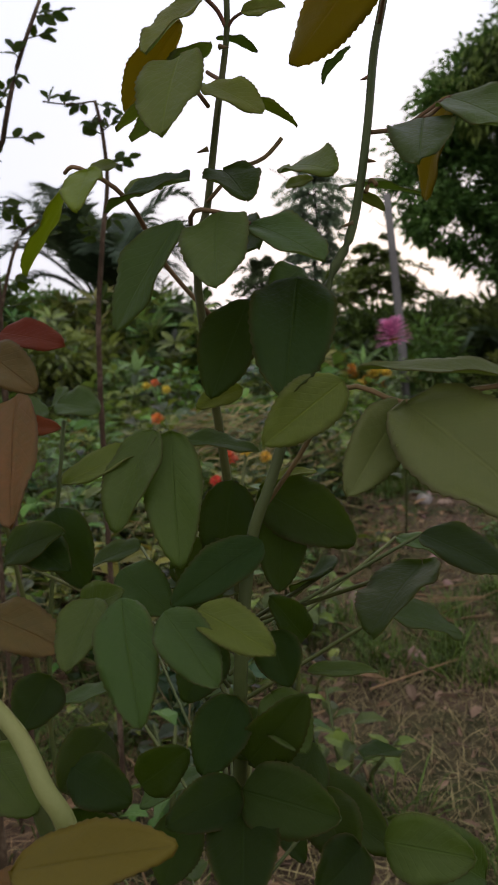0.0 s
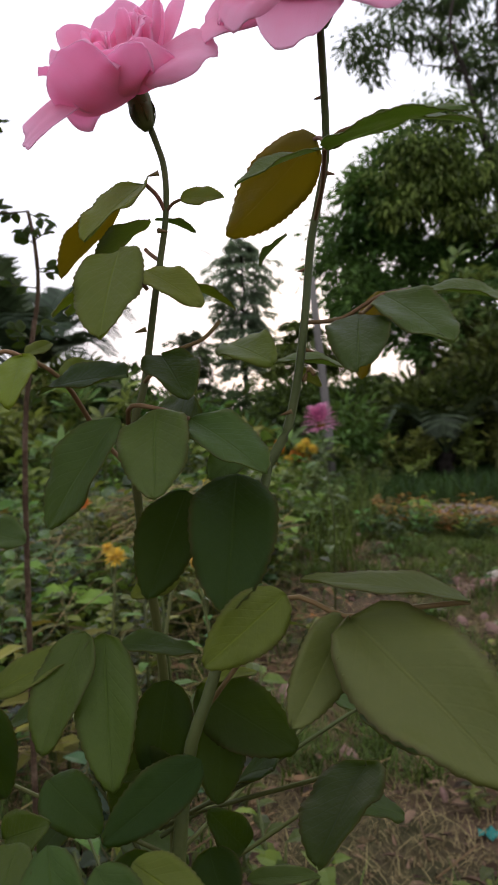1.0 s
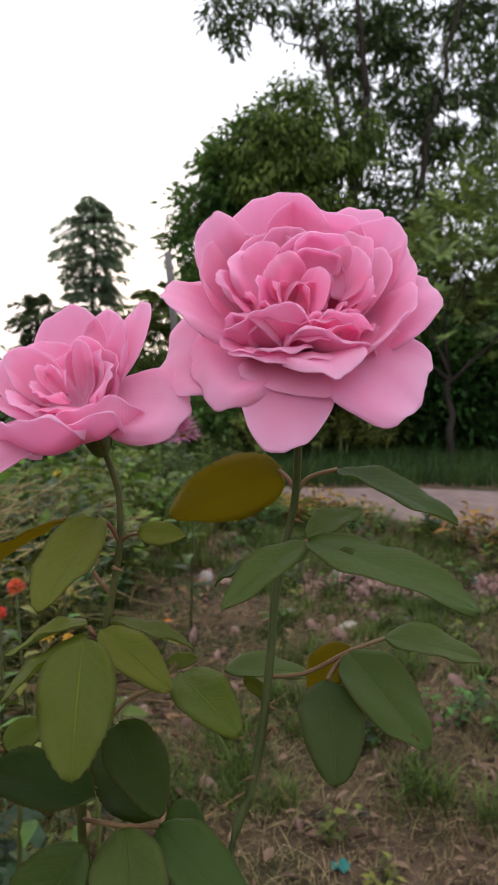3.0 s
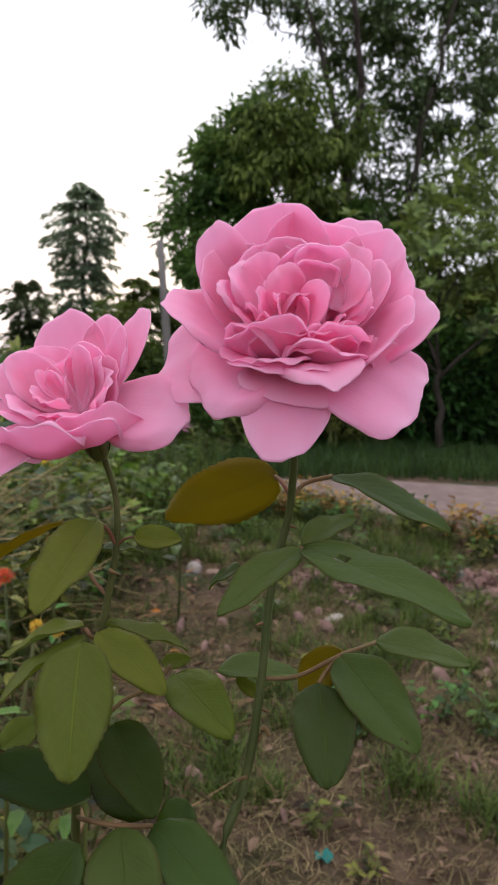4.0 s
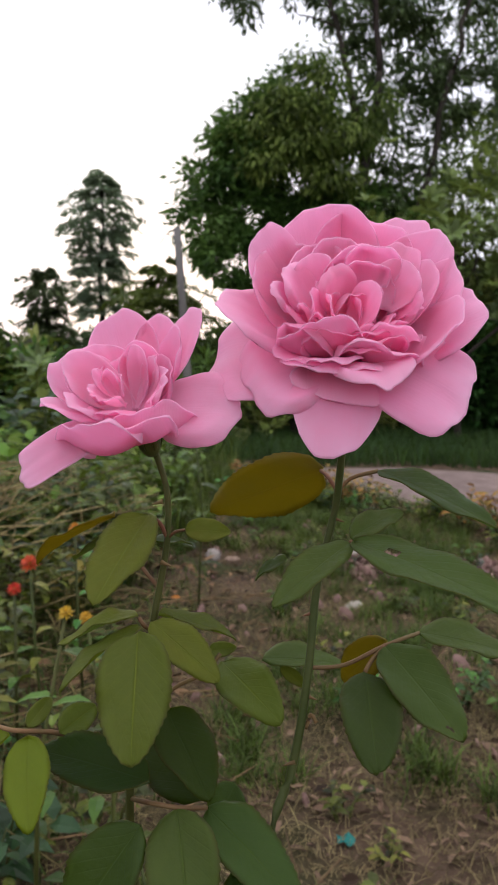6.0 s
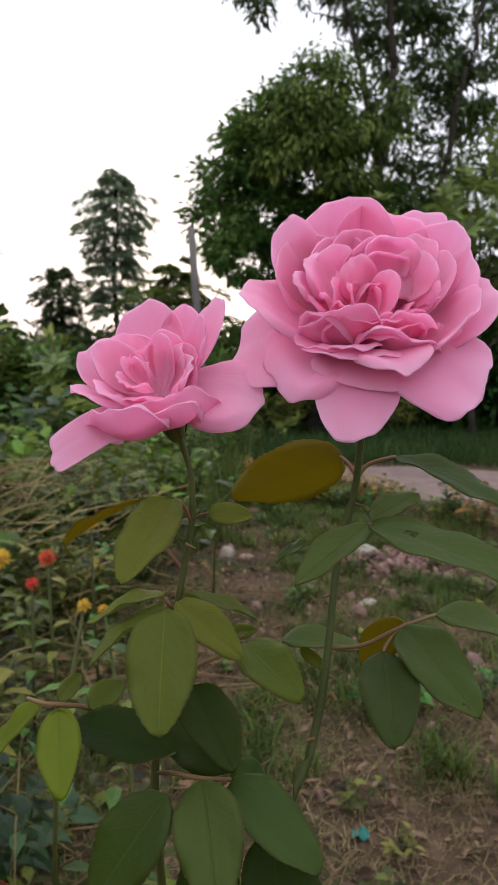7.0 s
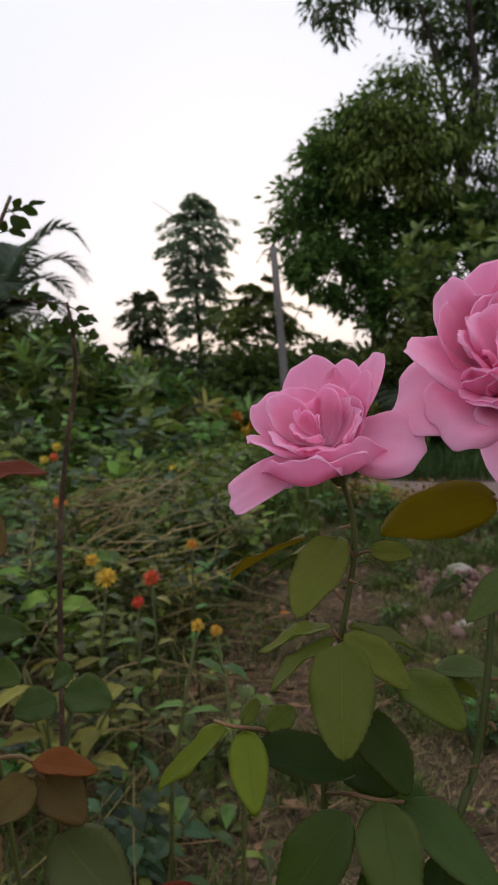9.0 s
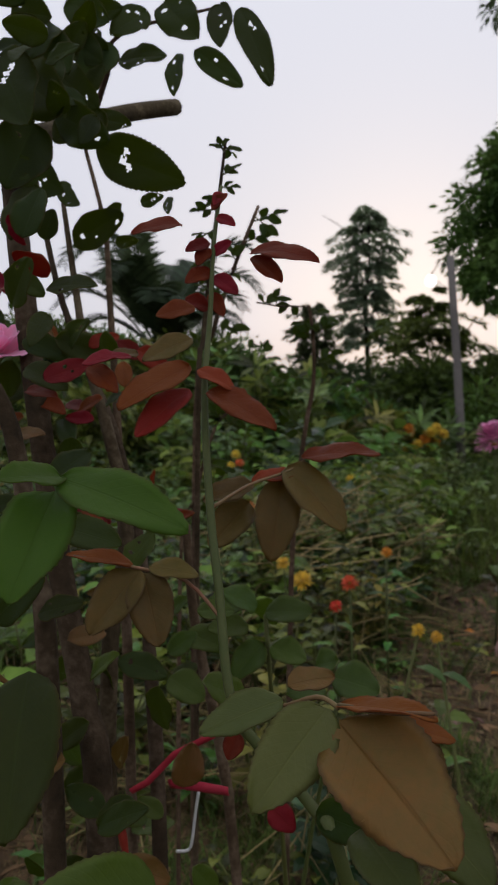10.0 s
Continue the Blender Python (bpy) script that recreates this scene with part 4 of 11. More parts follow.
# ---- roses ----
def solid_sheet(P, thick, name, mats, uv=True, gone=()):
    """A thin solid from a grid of points (rows along, columns across): upper and lower face and a rim."""
    P = np.asarray(P, float)
    m, n = P.shape[:2]
    du, dv = np.gradient(P, axis=0), np.gradient(P, axis=1)
    N_ = unit(np.cross(dv, du))
    top, bot = P + N_ * thick / 2, P - N_ * thick / 2
    verts = np.concatenate([top.reshape(-1, 3), bot.reshape(-1, 3)])
    k = m * n
    faces, slot = [], []
    for i in range(m - 1):
        for j in range(n - 1):
            if (i, j) in gone:
                continue
            a, b_, c, d = i * n + j, i * n + j + 1, (i + 1) * n + j + 1, (i + 1) * n + j
            faces.append((a, b_, c, d))
            slot.append(0)
            faces.append((k + d, k + c, k + b_, k + a))
            slot.append(1 if len(mats) > 1 else 0)
    rim = [(i, 0) for i in range(m)] + [(m - 1, j) for j in range(1, n)] + [(i, n - 1) for i in range(m - 2, -1, -1)] + [(0, j) for j in range(n - 2, 0, -1)]
    ids = [i * n + j for i, j in rim]
    for a, b_ in zip(ids, ids[1:] + ids[:1]):
        faces.append((a, k + a, k + b_, b_)[::-1])
        slot.append(0)
    me = bpy.data.meshes.new(name)
    me.from_pydata(verts.tolist(), [], faces)
    for q in mats:
        me.materials.append(q)
    me.polygons.foreach_set("material_index", slot)
    me.polygons.foreach_set("use_smooth", [True] * len(faces))
    if uv:
        lay = me.uv_layers.new(name="blade")
        vi = np.empty(len(me.loops), int)
        me.loops.foreach_get("vertex_index", vi)
        vi %= k
        co = np.stack([2 * (vi % n) / (n - 1) - 1, (vi // n) / (m - 1)], 1)
        lay.data.foreach_set("uv", co.ravel().astype(np.float32))
    me.update()
    return me


def petal_mesh(rg, length, width, a0, a1, lip, cup, ruffle, blunt=0.30, mats=("petal",), rows=19, cols=25):
    """A broad round petal in its flower's frame (z along the axis, x outwards).
    a0, a1: degrees from the axis at base and top; lip: degrees by which the rim rolls out; cup: bend across."""
    sig = np.linspace(0, 1.06, 60)
    soft = lambda k: np.clip(k, 0, 1) ** 2 * (3 - 2 * np.clip(k, 0, 1))
    ang = np.radians(a0 + (a1 - a0) * (0.4 * sig + 0.6 * sig ** 1.8) + lip * soft((sig - 0.66) / 0.36))
    ds = length * (sig[1] - sig[0])
    lx = np.concatenate([[0], np.cumsum(np.sin(ang[:-1]) * ds)]) + 0.003
    lz = np.concatenate([[0], np.cumsum(np.cos(ang[:-1]) * ds)])
    ph = rg.uniform(0, 6.28, 6)
    crimp = rg.uniform(0.6, 1.3, 2)
    P = np.zeros((rows, cols, 3))
    for i in range(rows):
        s0 = 1 - (1 - i / (rows - 1)) ** 1.35
        for j in range(cols):
            u = math.sin(math.pi / 2 * (2 * j / (cols - 1) - 1)) * 0.55 + 0.45 * (2 * j / (cols - 1) - 1)
            end = 1 - (blunt + 0.22) * (1 - max(0.0, 1 - abs(u) ** 2.1) ** 0.6) + 0.034 * math.sin(3.3 * u + ph[0]) + 0.020 * math.sin(8 * u + ph[1]) + 0.007 * math.sin(19 * u + ph[2])
            q = s0 * end
            x, z, t = np.interp(q, sig, lx), np.interp(q, sig, lz), np.interp(q, sig, ang)
            w = 0.5 * width * (0.20 + 0.80 * math.sin(math.pi / 2 * min(q / 0.68, 1)) ** 1.2) * (1 - 0.10 * max(0, (q - 0.68) / 0.32) ** 2)
            k = max(cup, 0.02)
            y = w * math.sin(u * k) / k
            o = -w * (1 - math.cos(u * k)) / k
            rim = max(s0, abs(u) * min(1, s0 * 1.6))
            o += ruffle * length * (s0 ** 2.2) * (math.sin(3.4 * crimp[0] * u + ph[3]) + 0.55 * math.sin(7.5 * crimp[1] * u + ph[4])) * 0.45
            o += 0.010 * length * s0 * math.sin(4.6 * u + 7 * s0 + ph[2]) * math.sin(3 * u - 5 * s0 + ph[0])
            o += ruffle * length * 0.30 * rim ** 7 * math.sin(14 * u + 5 * s0 + ph[5])
            o += math.radians(lip) * width * 0.10 * max(0, abs(u) - 0.72) / 0.28 * s0 ** 2
            y += 0.02 * width * s0 * math.sin(4 * s0 + ph[2]) + ruffle * width * 0.12 * rim ** 6 * math.sin(9 * s0 + ph[1])
            P[i, j] = (x + o * math.cos(t), y, z - o * math.sin(t))
    return solid_sheet(P, 0.0004, "petal", [M[q] for q in mats])


def axis_frame(origin, axis, right):
    """z along the axis, x to the right, y away."""
    z = Vector(axis).normalized()
    x = (Vector(right) - z * Vector(right).dot(z)).normalized()
    m = Matrix((x, z.cross(x), z)).transposed().to_4x4()
    return Matrix.Translation(origin) @ m


def rose_flower(parent, origin, axis, outer, rings, heart, seed):
    """outer: single petals; rings: petals spread over an arc (from, to, count); heart: small crowded petals."""
    rg = np.random.default_rng(seed)
    m = axis_frame(origin, axis, (1, 0, 0))
    # green cup under the petals, with sepals that hang down
    b = Buf()
    b.tube([(0, 0, -0.011), (0, 0, -0.009), (0, 0, -0.004), (0, 0, 0.001), (0, 0, 0.004)], [0.0018, 0.0034, 0.0046, 0.0045, 0.004], 10)
    cup = put("rose_flower", b.mesh("cup", [M["stem"]]), parent, m, "fully open ruffled pink rose flower")
    for i in range(5):
        w = np.zeros((6, 3, 3))
        for r in range(6):
            k = r / 5
            for c in range(3):
                w[r, c] = (0.0042 + 0.006 * k - 0.004 * k * k, (c - 1) * 0.0026 * (1 - k) ** 0.7, -0.002 - 0.016 * k)
        me = solid_sheet(w, 0.0004, "sepal", [M["stem"]])
        put("sepal", me, cup, pose(0, 0, 0, 0, 0, 72 * i + 15))
    for az, a0, a1, lip, L, W, bend, ruf, blunt in outer:
        me = petal_mesh(rg, L, W, a0, a1, lip, bend, ruf, blunt)
        put("petal", me, cup, pose(0, 0, rg.uniform(0, 0.001), 0, 0, az))
    for frm, to, n, a0, a1, lip, L, W, bend, ruf, mat in rings:
        for i in range(n):
            az = frm + (to - frm) * (i + 0.5) / n + rg.uniform(-6, 6)
            me = petal_mesh(rg, L * rg.uniform(0.93, 1.07), W * rg.uniform(0.88, 1.12), a0 + rg.uniform(-4, 4), a1 + rg.uniform(-6, 6), lip * rg.uniform(0.5, 1.3), bend, ruf, rg.uniform(0.22, 0.40), (mat,))
            put("petal", me, cup, pose(0, 0, rg.uniform(0, 0.0015), rg.uniform(-4, 4), rg.uniform(-4, 4), az))
    n, L, W, spread, radius = heart
    for i in range(n):
        # crowded small petals, each turned its own way
        az = i * 137.5 + rg.uniform(-25, 25)
        k = (i + 0.5) / n
        me = petal_mesh(rg, L * (0.82 + 0.28 * k) * rg.uniform(0.88, 1.12), W * rg.uniform(0.7, 1.25), spread * k * 1.3, spread * k * rg.uniform(0.4, 1.5), rg.uniform(-25, 60), rg.uniform(0.7, 1.5), 0.10, rg.uniform(0.25, 0.5), ("petal_heart",), 14, 17)
        turn = Matrix.Rotation(math.radians(rg.uniform(-50, 50)), 4, 'Z')
        put("petal", me, cup, pose(0, 0, 0.001, 0, 0, az) @ Matrix.Translation((radius * k ** 0.5, 0, 0.002)) @ turn)
    return cup


def blade_mesh(rg, L, W, curl, fold, wave, mats, rows=33, cols=9, holes=0):
    """A rose leaflet along +y with a toothed rim; z is its upper side."""
    if holes:
        rows, cols = 45, 19
    P = np.zeros((rows, cols, 3))
    ph = rg.uniform(0, 6.28, 3)
    for i in range(rows):
        s = i / (rows - 1)
        prof = math.sin(math.pi * s ** 0.86) ** 0.56 * (1 - 0.12 * s)
        prof = max(prof, 0.02)
        tooth = 1 + (0.028 if i % 2 else -0.016) * (0.1 < s < 0.97)
        for j in range(cols):
            u = 2 * j / (cols - 1) - 1
            t = tooth if abs(u) > 0.95 else 1
            x = u * W / 2 * prof * t
            y = s * L + (0.012 * L if abs(u) > 0.95 and i % 2 else 0)
            z = -curl * L * s * s + fold * abs(x) + wave * W * math.sin(5 * s + ph[0]) * u * 0.5 + 0.055 * W * math.sin(9 * s + 3 * u + ph[1]) * abs(u) ** 1.5 + 0.02 * W * math.sin(21 * s + ph[2]) * abs(u) ** 3
            P[i, j] = (x, y, z)
    gone = set()
    for _ in range(holes):
        # roundish bites
        a, b_, r = rg.uniform(6, rows - 7), rg.uniform(3, cols - 5), rg.uniform(0.8, 1.8)
        gone |= {(i, j) for i in range(2, rows - 3) for j in range(1, cols - 2) if ((i - a) * 0.8) ** 2 + (j - b_) ** 2 < r * r + rg.uniform(-1, 1)}
    me = solid_sheet(P, 0.00035, "leaflet", mats, True, gone)
    return me


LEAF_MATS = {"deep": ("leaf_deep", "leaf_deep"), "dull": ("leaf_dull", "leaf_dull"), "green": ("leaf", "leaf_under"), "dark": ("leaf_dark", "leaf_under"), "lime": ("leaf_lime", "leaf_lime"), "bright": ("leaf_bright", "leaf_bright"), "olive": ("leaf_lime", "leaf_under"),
             "vivid": ("leaf_vivid", "leaf_vivid"), "ochre": ("leaf_ochre", "leaf_ochre"), "red": ("leaf_red", "leaf_red"), "rust": ("leaf_rust", "leaf_rust"), "brown": ("leaf_brown", "leaf_brown")}
LEAF_LABEL = {"deep": "dark insect-eaten leaflet", "dull": "dull olive leaflet", "green": "", "dark": "dark green leaflet", "lime": "young yellow-green leaflet", "bright": "fresh bright green leaflet", "olive": "", "vivid": "fresh bright green leaflet", "ochre": "ochre-brown ageing leaflet",
              "red": "young dark red leaflet", "rust": "rust-red young leaflet", "brown": "brownish bronze leaflet"}
leaf_rng = np.random.default_rng(77)


def leaflet(parent, base, tip, width, face, kind="green", curl=0.13, fold=0.27, holes=0):
    """A leaflet from base to tip, with its upper side towards face."""
    a, t = Vector(base), Vector(tip)
    y = (t - a).normalized()
    n = Vector(face)
    n = (n - y * n.dot(y)).normalized()
    x = y.cross(n)
    L = (t - a).length
    me = blade_mesh(leaf_rng, L * 1.02, width, curl, fold, 0.04, [M[q] for q in LEAF_MATS[kind]], holes=holes)
    # the blade's chord, not its base tangent, runs from base to tip
    c = Matrix.Rotation(math.atan(curl), 4, 'X')
    m = Matrix.Translation(a) @ Matrix((x, y, n)).transposed().to_4x4() @ c
    return put("leaflet", me, parent, m, LEAF_LABEL[kind])


def stalk(parent, name, pts, radii, mat="stem", sides=8, label=""):
    """A bent stalk; points are smoothed."""
    pts = [Vector(p) for p in pts]
    fine, rr = [], []
    n = len(pts)
    rad = radii if hasattr(radii, "__len__") else [radii] * n
    for i in range(n - 1):
        p0, p1, p2, p3 = pts[max(i - 1, 0)], pts[i], pts[i + 1], pts[min(i + 2, n - 1)]
        for k in range(4):
            s = k / 4
            fine.append(0.5 * (2 * p1 + (p2 - p0) * s + (2 * p0 - 5 * p1 + 4 * p2 - p3) * s * s + (3 * p1 - p0 - 3 * p2 + p3) * s ** 3))
            rr.append(rad[i] + (rad[i + 1] - rad[i]) * s)
    fine.append(pts[-1])
    rr.append(rad[-1])
    b = Buf()
    b.tube(fine, rr, sides)
    return put(name, b.mesh(name, [M[mat]]), parent, None, label)
# ---- the rose bush in front: two flowering shoots on one bush ----
bush = put("rose_bush", None, None, Matrix.Translation((0, 0, 0)), "rose bush with two open pink roses and green leaves", "rose bush")
stalk(bush, "stem", [(-0.055, 0.27, -0.02), (-0.052, 0.262, 0.25), (-0.0271, 0.2011, 0.4622), (-0.0227, 0.2054, 0.5274), (-0.0149, 0.2115, 0.5553), (-0.0027, 0.2411, 0.6144), (0.0036, 0.2497, 0.6310), (0.0074, 0.2534, 0.6501), (0.0100, 0.2576, 0.6735), (0.0118, 0.2618, 0.6972), (0.0153, 0.2635, 0.7156), (0.0183, 0.2625, 0.7334), (0.0186, 0.2490, 0.7700)], [0.0032, 0.0029, 0.0025, 0.0021, 0.0019, 0.0018, 0.0017, 0.0016, 0.0015, 0.0015, 0.0014, 0.0014, 0.0014], "stem")
stalk(bush, "stem", [(-0.06, 0.30, -0.02), (-0.058, 0.29, 0.30), (-0.052, 0.275, 0.50), (-0.0540, 0.2490, 0.6173), (-0.0510, 0.2550, 0.6493), (-0.0478, 0.2610, 0.6839), (-0.0460, 0.2622, 0.6960), (-0.0435, 0.2633, 0.7143), (-0.0440, 0.2645, 0.7310), (-0.0470, 0.2640, 0.7420), (-0.0506, 0.2608, 0.7530)], [0.0030, 0.0026, 0.0020, 0.0016, 0.0015, 0.0014, 0.0013, 0.0012, 0.0012, 0.0012, 0.0013], "stem")
ROSE_A = (0.0190, 0.2638, 0.7853)
ROSE_B = (-0.0544, 0.2614, 0.7587)
leaflet(bush, (0.0132, 0.2727, 0.7399), (-0.0300, 0.3080, 0.7160), 0.0275, (-0.01, 0.99, 0.15), "ochre", 0.05, 0.18)
leaflet(bush, (0.0332, 0.2678, 0.7412), (0.0680, 0.2414, 0.7272), 0.0167, (0.18, -0.38, 0.91), "green")
leaflet(bush, (0.0210, 0.2385, 0.7225), (0.0385, 0.2480, 0.7300), 0.0120, (-0.03, -0.39, 0.92), "green")
leaflet(bush, (0.0214, 0.2360, 0.7219), (0.0612, 0.1935, 0.7135), 0.0212, (0.20, -0.55, 0.81), "green", 0.10, 0.18, 1)
leaflet(bush, (0.0200, 0.2348, 0.7217), (-0.0040, 0.2150, 0.7065), 0.0142, (-0.30, -0.55, 0.78), "green")
leaflet(bush, (0.0012, 0.2745, 0.7050), (-0.0105, 0.2787, 0.6957), 0.0108, (-0.03, -0.27, 0.96), "green")
leaflet(bush, (0.0515, 0.2680, 0.6800), (0.0860, 0.2690, 0.6725), 0.0175, (0.08, -0.36, 0.93), "green")
leaflet(bush, (0.0373, 0.2600, 0.6776), (0.0592, 0.2320, 0.6571), 0.0237, (0.34, -0.86, 0.39), "green", 0.10, 0.18, 1)
leaflet(bush, (0.0296, 0.2533, 0.6700), (0.0307, 0.2243, 0.6494), 0.0224, (-0.01, -0.94, 0.33), "green", 0.14, 0.18)
leaflet(bush, (0.0380, 0.2621, 0.6789), (0.0269, 0.2897, 0.6510), 0.0157, (-0.01, -0.83, 0.56), "ochre")
leaflet(bush, (-0.0070, 0.2904, 0.6585), (0.0276, 0.2999, 0.6530), 0.0175, (-0.03, -0.24, 0.97), "green")
leaflet(bush, (0.0004, 0.2901, 0.6553), (0.0109, 0.2894, 0.6476), 0.0060, (-0.02, -0.74, 0.67), "lime")
leaflet(bush, (-0.0494, 0.2577, 0.7243), (-0.0635, 0.2344, 0.6988), 0.0224, (-0.36, -0.86, 0.37), "olive")
leaflet(bush, (-0.0636, 0.2660, 0.7214), (-0.0972, 0.2840, 0.6987), 0.0182, (-0.03, -0.03, 1.00), "ochre")
leaflet(bush, (-0.0547, 0.2755, 0.7160), (-0.0828, 0.2841, 0.6998), 0.0174, (-0.03, -0.03, 1.00), "olive")
leaflet(bush, (-0.0367, 0.2615, 0.7184), (-0.0207, 0.2616, 0.7177), 0.0096, (0.0, -0.85, 0.52), "olive")
stalk(bush, "petiole", [(-0.0435, 0.2633, 0.7143), (-0.0405, 0.2622, 0.7172), (-0.0365, 0.2615, 0.7184)], [0.0006, 0.0006, 0.0005], "stem_red")
leaflet(bush, (-0.0485, 0.2652, 0.7128), (-0.0357, 0.2750, 0.7096), 0.0094, (-0.03, -0.16, 0.99), "green")
leaflet(bush, (-0.0475, 0.2260, 0.6925), (-0.0455, 0.2033, 0.6610), 0.0245, (-0.01, -0.90, 0.43), "lime", 0.16, 0.18)
leaflet(bush, (-0.0520, 0.2491, 0.6901), (-0.0803, 0.2538, 0.6763), 0.0168, (-0.23, -0.03, 0.97), "olive")
leaflet(bush, (-0.0505, 0.2448, 0.6871), (-0.0726, 0.2264, 0.6727), 0.0158, (-0.48, -0.07, 0.88), "lime")
leaflet(bush, (-0.0463, 0.2450, 0.6891), (-0.0225, 0.2345, 0.6737), 0.0151, (0.29, -0.76, 0.59), "lime")
leaflet(bush, (-0.0449, 0.2530, 0.6888), (-0.0182, 0.2639, 0.6769), 0.0158, (0.07, -0.06, 1.00), "lime")
leaflet(bush, (-0.0225, 0.2720, 0.6640), (-0.0010, 0.2461, 0.6543), 0.0205, (0.29, -0.87, 0.39), "olive")
leaflet(bush, (-0.0296, 0.2906, 0.6607), (-0.0182, 0.2907, 0.6627), 0.0069, (-0.01, -0.83, 0.56), "olive")
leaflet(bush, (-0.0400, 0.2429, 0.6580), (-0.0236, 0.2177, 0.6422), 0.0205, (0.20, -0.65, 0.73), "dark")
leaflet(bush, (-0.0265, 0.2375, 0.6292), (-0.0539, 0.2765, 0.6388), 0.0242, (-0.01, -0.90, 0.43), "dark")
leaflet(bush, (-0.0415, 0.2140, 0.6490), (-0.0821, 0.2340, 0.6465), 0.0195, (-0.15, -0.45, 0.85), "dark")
leaflet(bush, (-0.0333, 0.2170, 0.6385), (-0.0255, 0.1925, 0.6130), 0.0235, (0.05, -0.80, 0.60), "green", 0.14, 0.18)
leaflet(bush, (-0.0240, 0.2235, 0.6350), (0.0045, 0.2020, 0.6190), 0.0205, (0.25, -0.60, 0.75), "green")
leaflet(bush, (-0.0440, 0.2110, 0.6360), (-0.0660, 0.2065, 0.6025), 0.0240, (-0.30, -0.85, 0.42), "green")
leaflet(bush, (-0.0158, 0.2570, 0.6235), (-0.0237, 0.2461, 0.6135), 0.0142, (0.19, -0.85, 0.48), "green")
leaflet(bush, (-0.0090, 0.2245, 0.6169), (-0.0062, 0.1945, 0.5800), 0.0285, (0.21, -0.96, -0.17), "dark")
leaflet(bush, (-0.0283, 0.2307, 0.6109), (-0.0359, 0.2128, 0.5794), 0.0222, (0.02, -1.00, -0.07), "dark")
leaflet(bush, (0.0097, 0.2026, 0.5834), (-0.0102, 0.1875, 0.5666), 0.0184, (0.02, -0.99, 0.13), "lime")
leaflet(bush, (0.0267, 0.2062, 0.5767), (0.0146, 0.1824, 0.5533), 0.0175, (0.22, -0.97, 0.12), "dull")
leaflet(bush, (0.0282, 0.2035, 0.5762), (0.0678, 0.1736, 0.5468), 0.0369, (0.48, -0.85, 0.20), "dull")
leaflet(bush, (0.0613, 0.2038, 0.5823), (0.0153, 0.2039, 0.5866), 0.0144, (0.07, -0.21, 0.98), "dull")
leaflet(bush, (-0.0501, 0.2093, 0.5673), (-0.0404, 0.1900, 0.5285), 0.0206, (0.21, -0.93, 0.31), "green")
leaflet(bush, (-0.0562, 0.2080, 0.5683), (-0.0602, 0.1859, 0.5397), 0.0189, (-0.06, -0.95, 0.31), "green")
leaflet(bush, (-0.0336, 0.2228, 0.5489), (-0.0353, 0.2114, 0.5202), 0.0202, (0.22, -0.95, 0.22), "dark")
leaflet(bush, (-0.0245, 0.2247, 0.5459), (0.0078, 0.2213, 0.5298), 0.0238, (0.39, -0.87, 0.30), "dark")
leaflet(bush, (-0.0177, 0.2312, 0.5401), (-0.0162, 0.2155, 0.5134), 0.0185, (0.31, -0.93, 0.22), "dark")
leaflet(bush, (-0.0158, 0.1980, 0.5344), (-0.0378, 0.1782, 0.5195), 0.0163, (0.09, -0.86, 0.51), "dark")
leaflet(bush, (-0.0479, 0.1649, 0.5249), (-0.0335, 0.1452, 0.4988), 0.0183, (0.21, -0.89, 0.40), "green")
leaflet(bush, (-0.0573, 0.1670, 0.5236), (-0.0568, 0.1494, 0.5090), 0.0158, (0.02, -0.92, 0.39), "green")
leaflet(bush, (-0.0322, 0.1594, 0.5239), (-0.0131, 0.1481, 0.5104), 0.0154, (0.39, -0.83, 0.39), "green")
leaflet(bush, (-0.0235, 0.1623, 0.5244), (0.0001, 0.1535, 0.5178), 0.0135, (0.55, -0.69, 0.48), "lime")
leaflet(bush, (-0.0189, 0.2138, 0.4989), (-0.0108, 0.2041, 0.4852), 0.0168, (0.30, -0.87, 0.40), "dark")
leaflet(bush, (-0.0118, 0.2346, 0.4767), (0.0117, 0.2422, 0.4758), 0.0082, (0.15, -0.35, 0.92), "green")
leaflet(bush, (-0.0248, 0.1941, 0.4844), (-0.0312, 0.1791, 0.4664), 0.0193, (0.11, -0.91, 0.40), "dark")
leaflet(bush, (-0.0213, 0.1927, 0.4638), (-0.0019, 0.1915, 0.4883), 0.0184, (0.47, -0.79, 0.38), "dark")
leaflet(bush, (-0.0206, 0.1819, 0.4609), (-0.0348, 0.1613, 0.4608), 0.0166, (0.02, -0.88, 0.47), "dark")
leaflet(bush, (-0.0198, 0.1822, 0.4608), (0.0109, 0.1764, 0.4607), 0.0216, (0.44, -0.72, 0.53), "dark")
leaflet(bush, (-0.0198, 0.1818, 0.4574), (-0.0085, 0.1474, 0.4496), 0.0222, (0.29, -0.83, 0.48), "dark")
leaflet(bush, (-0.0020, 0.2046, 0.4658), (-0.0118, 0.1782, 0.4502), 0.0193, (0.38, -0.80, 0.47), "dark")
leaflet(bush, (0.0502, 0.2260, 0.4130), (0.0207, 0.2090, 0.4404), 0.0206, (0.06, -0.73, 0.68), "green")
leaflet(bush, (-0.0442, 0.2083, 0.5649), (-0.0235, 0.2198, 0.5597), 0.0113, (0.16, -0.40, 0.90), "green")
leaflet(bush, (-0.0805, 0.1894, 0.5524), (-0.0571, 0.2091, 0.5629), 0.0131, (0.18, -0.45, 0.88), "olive")
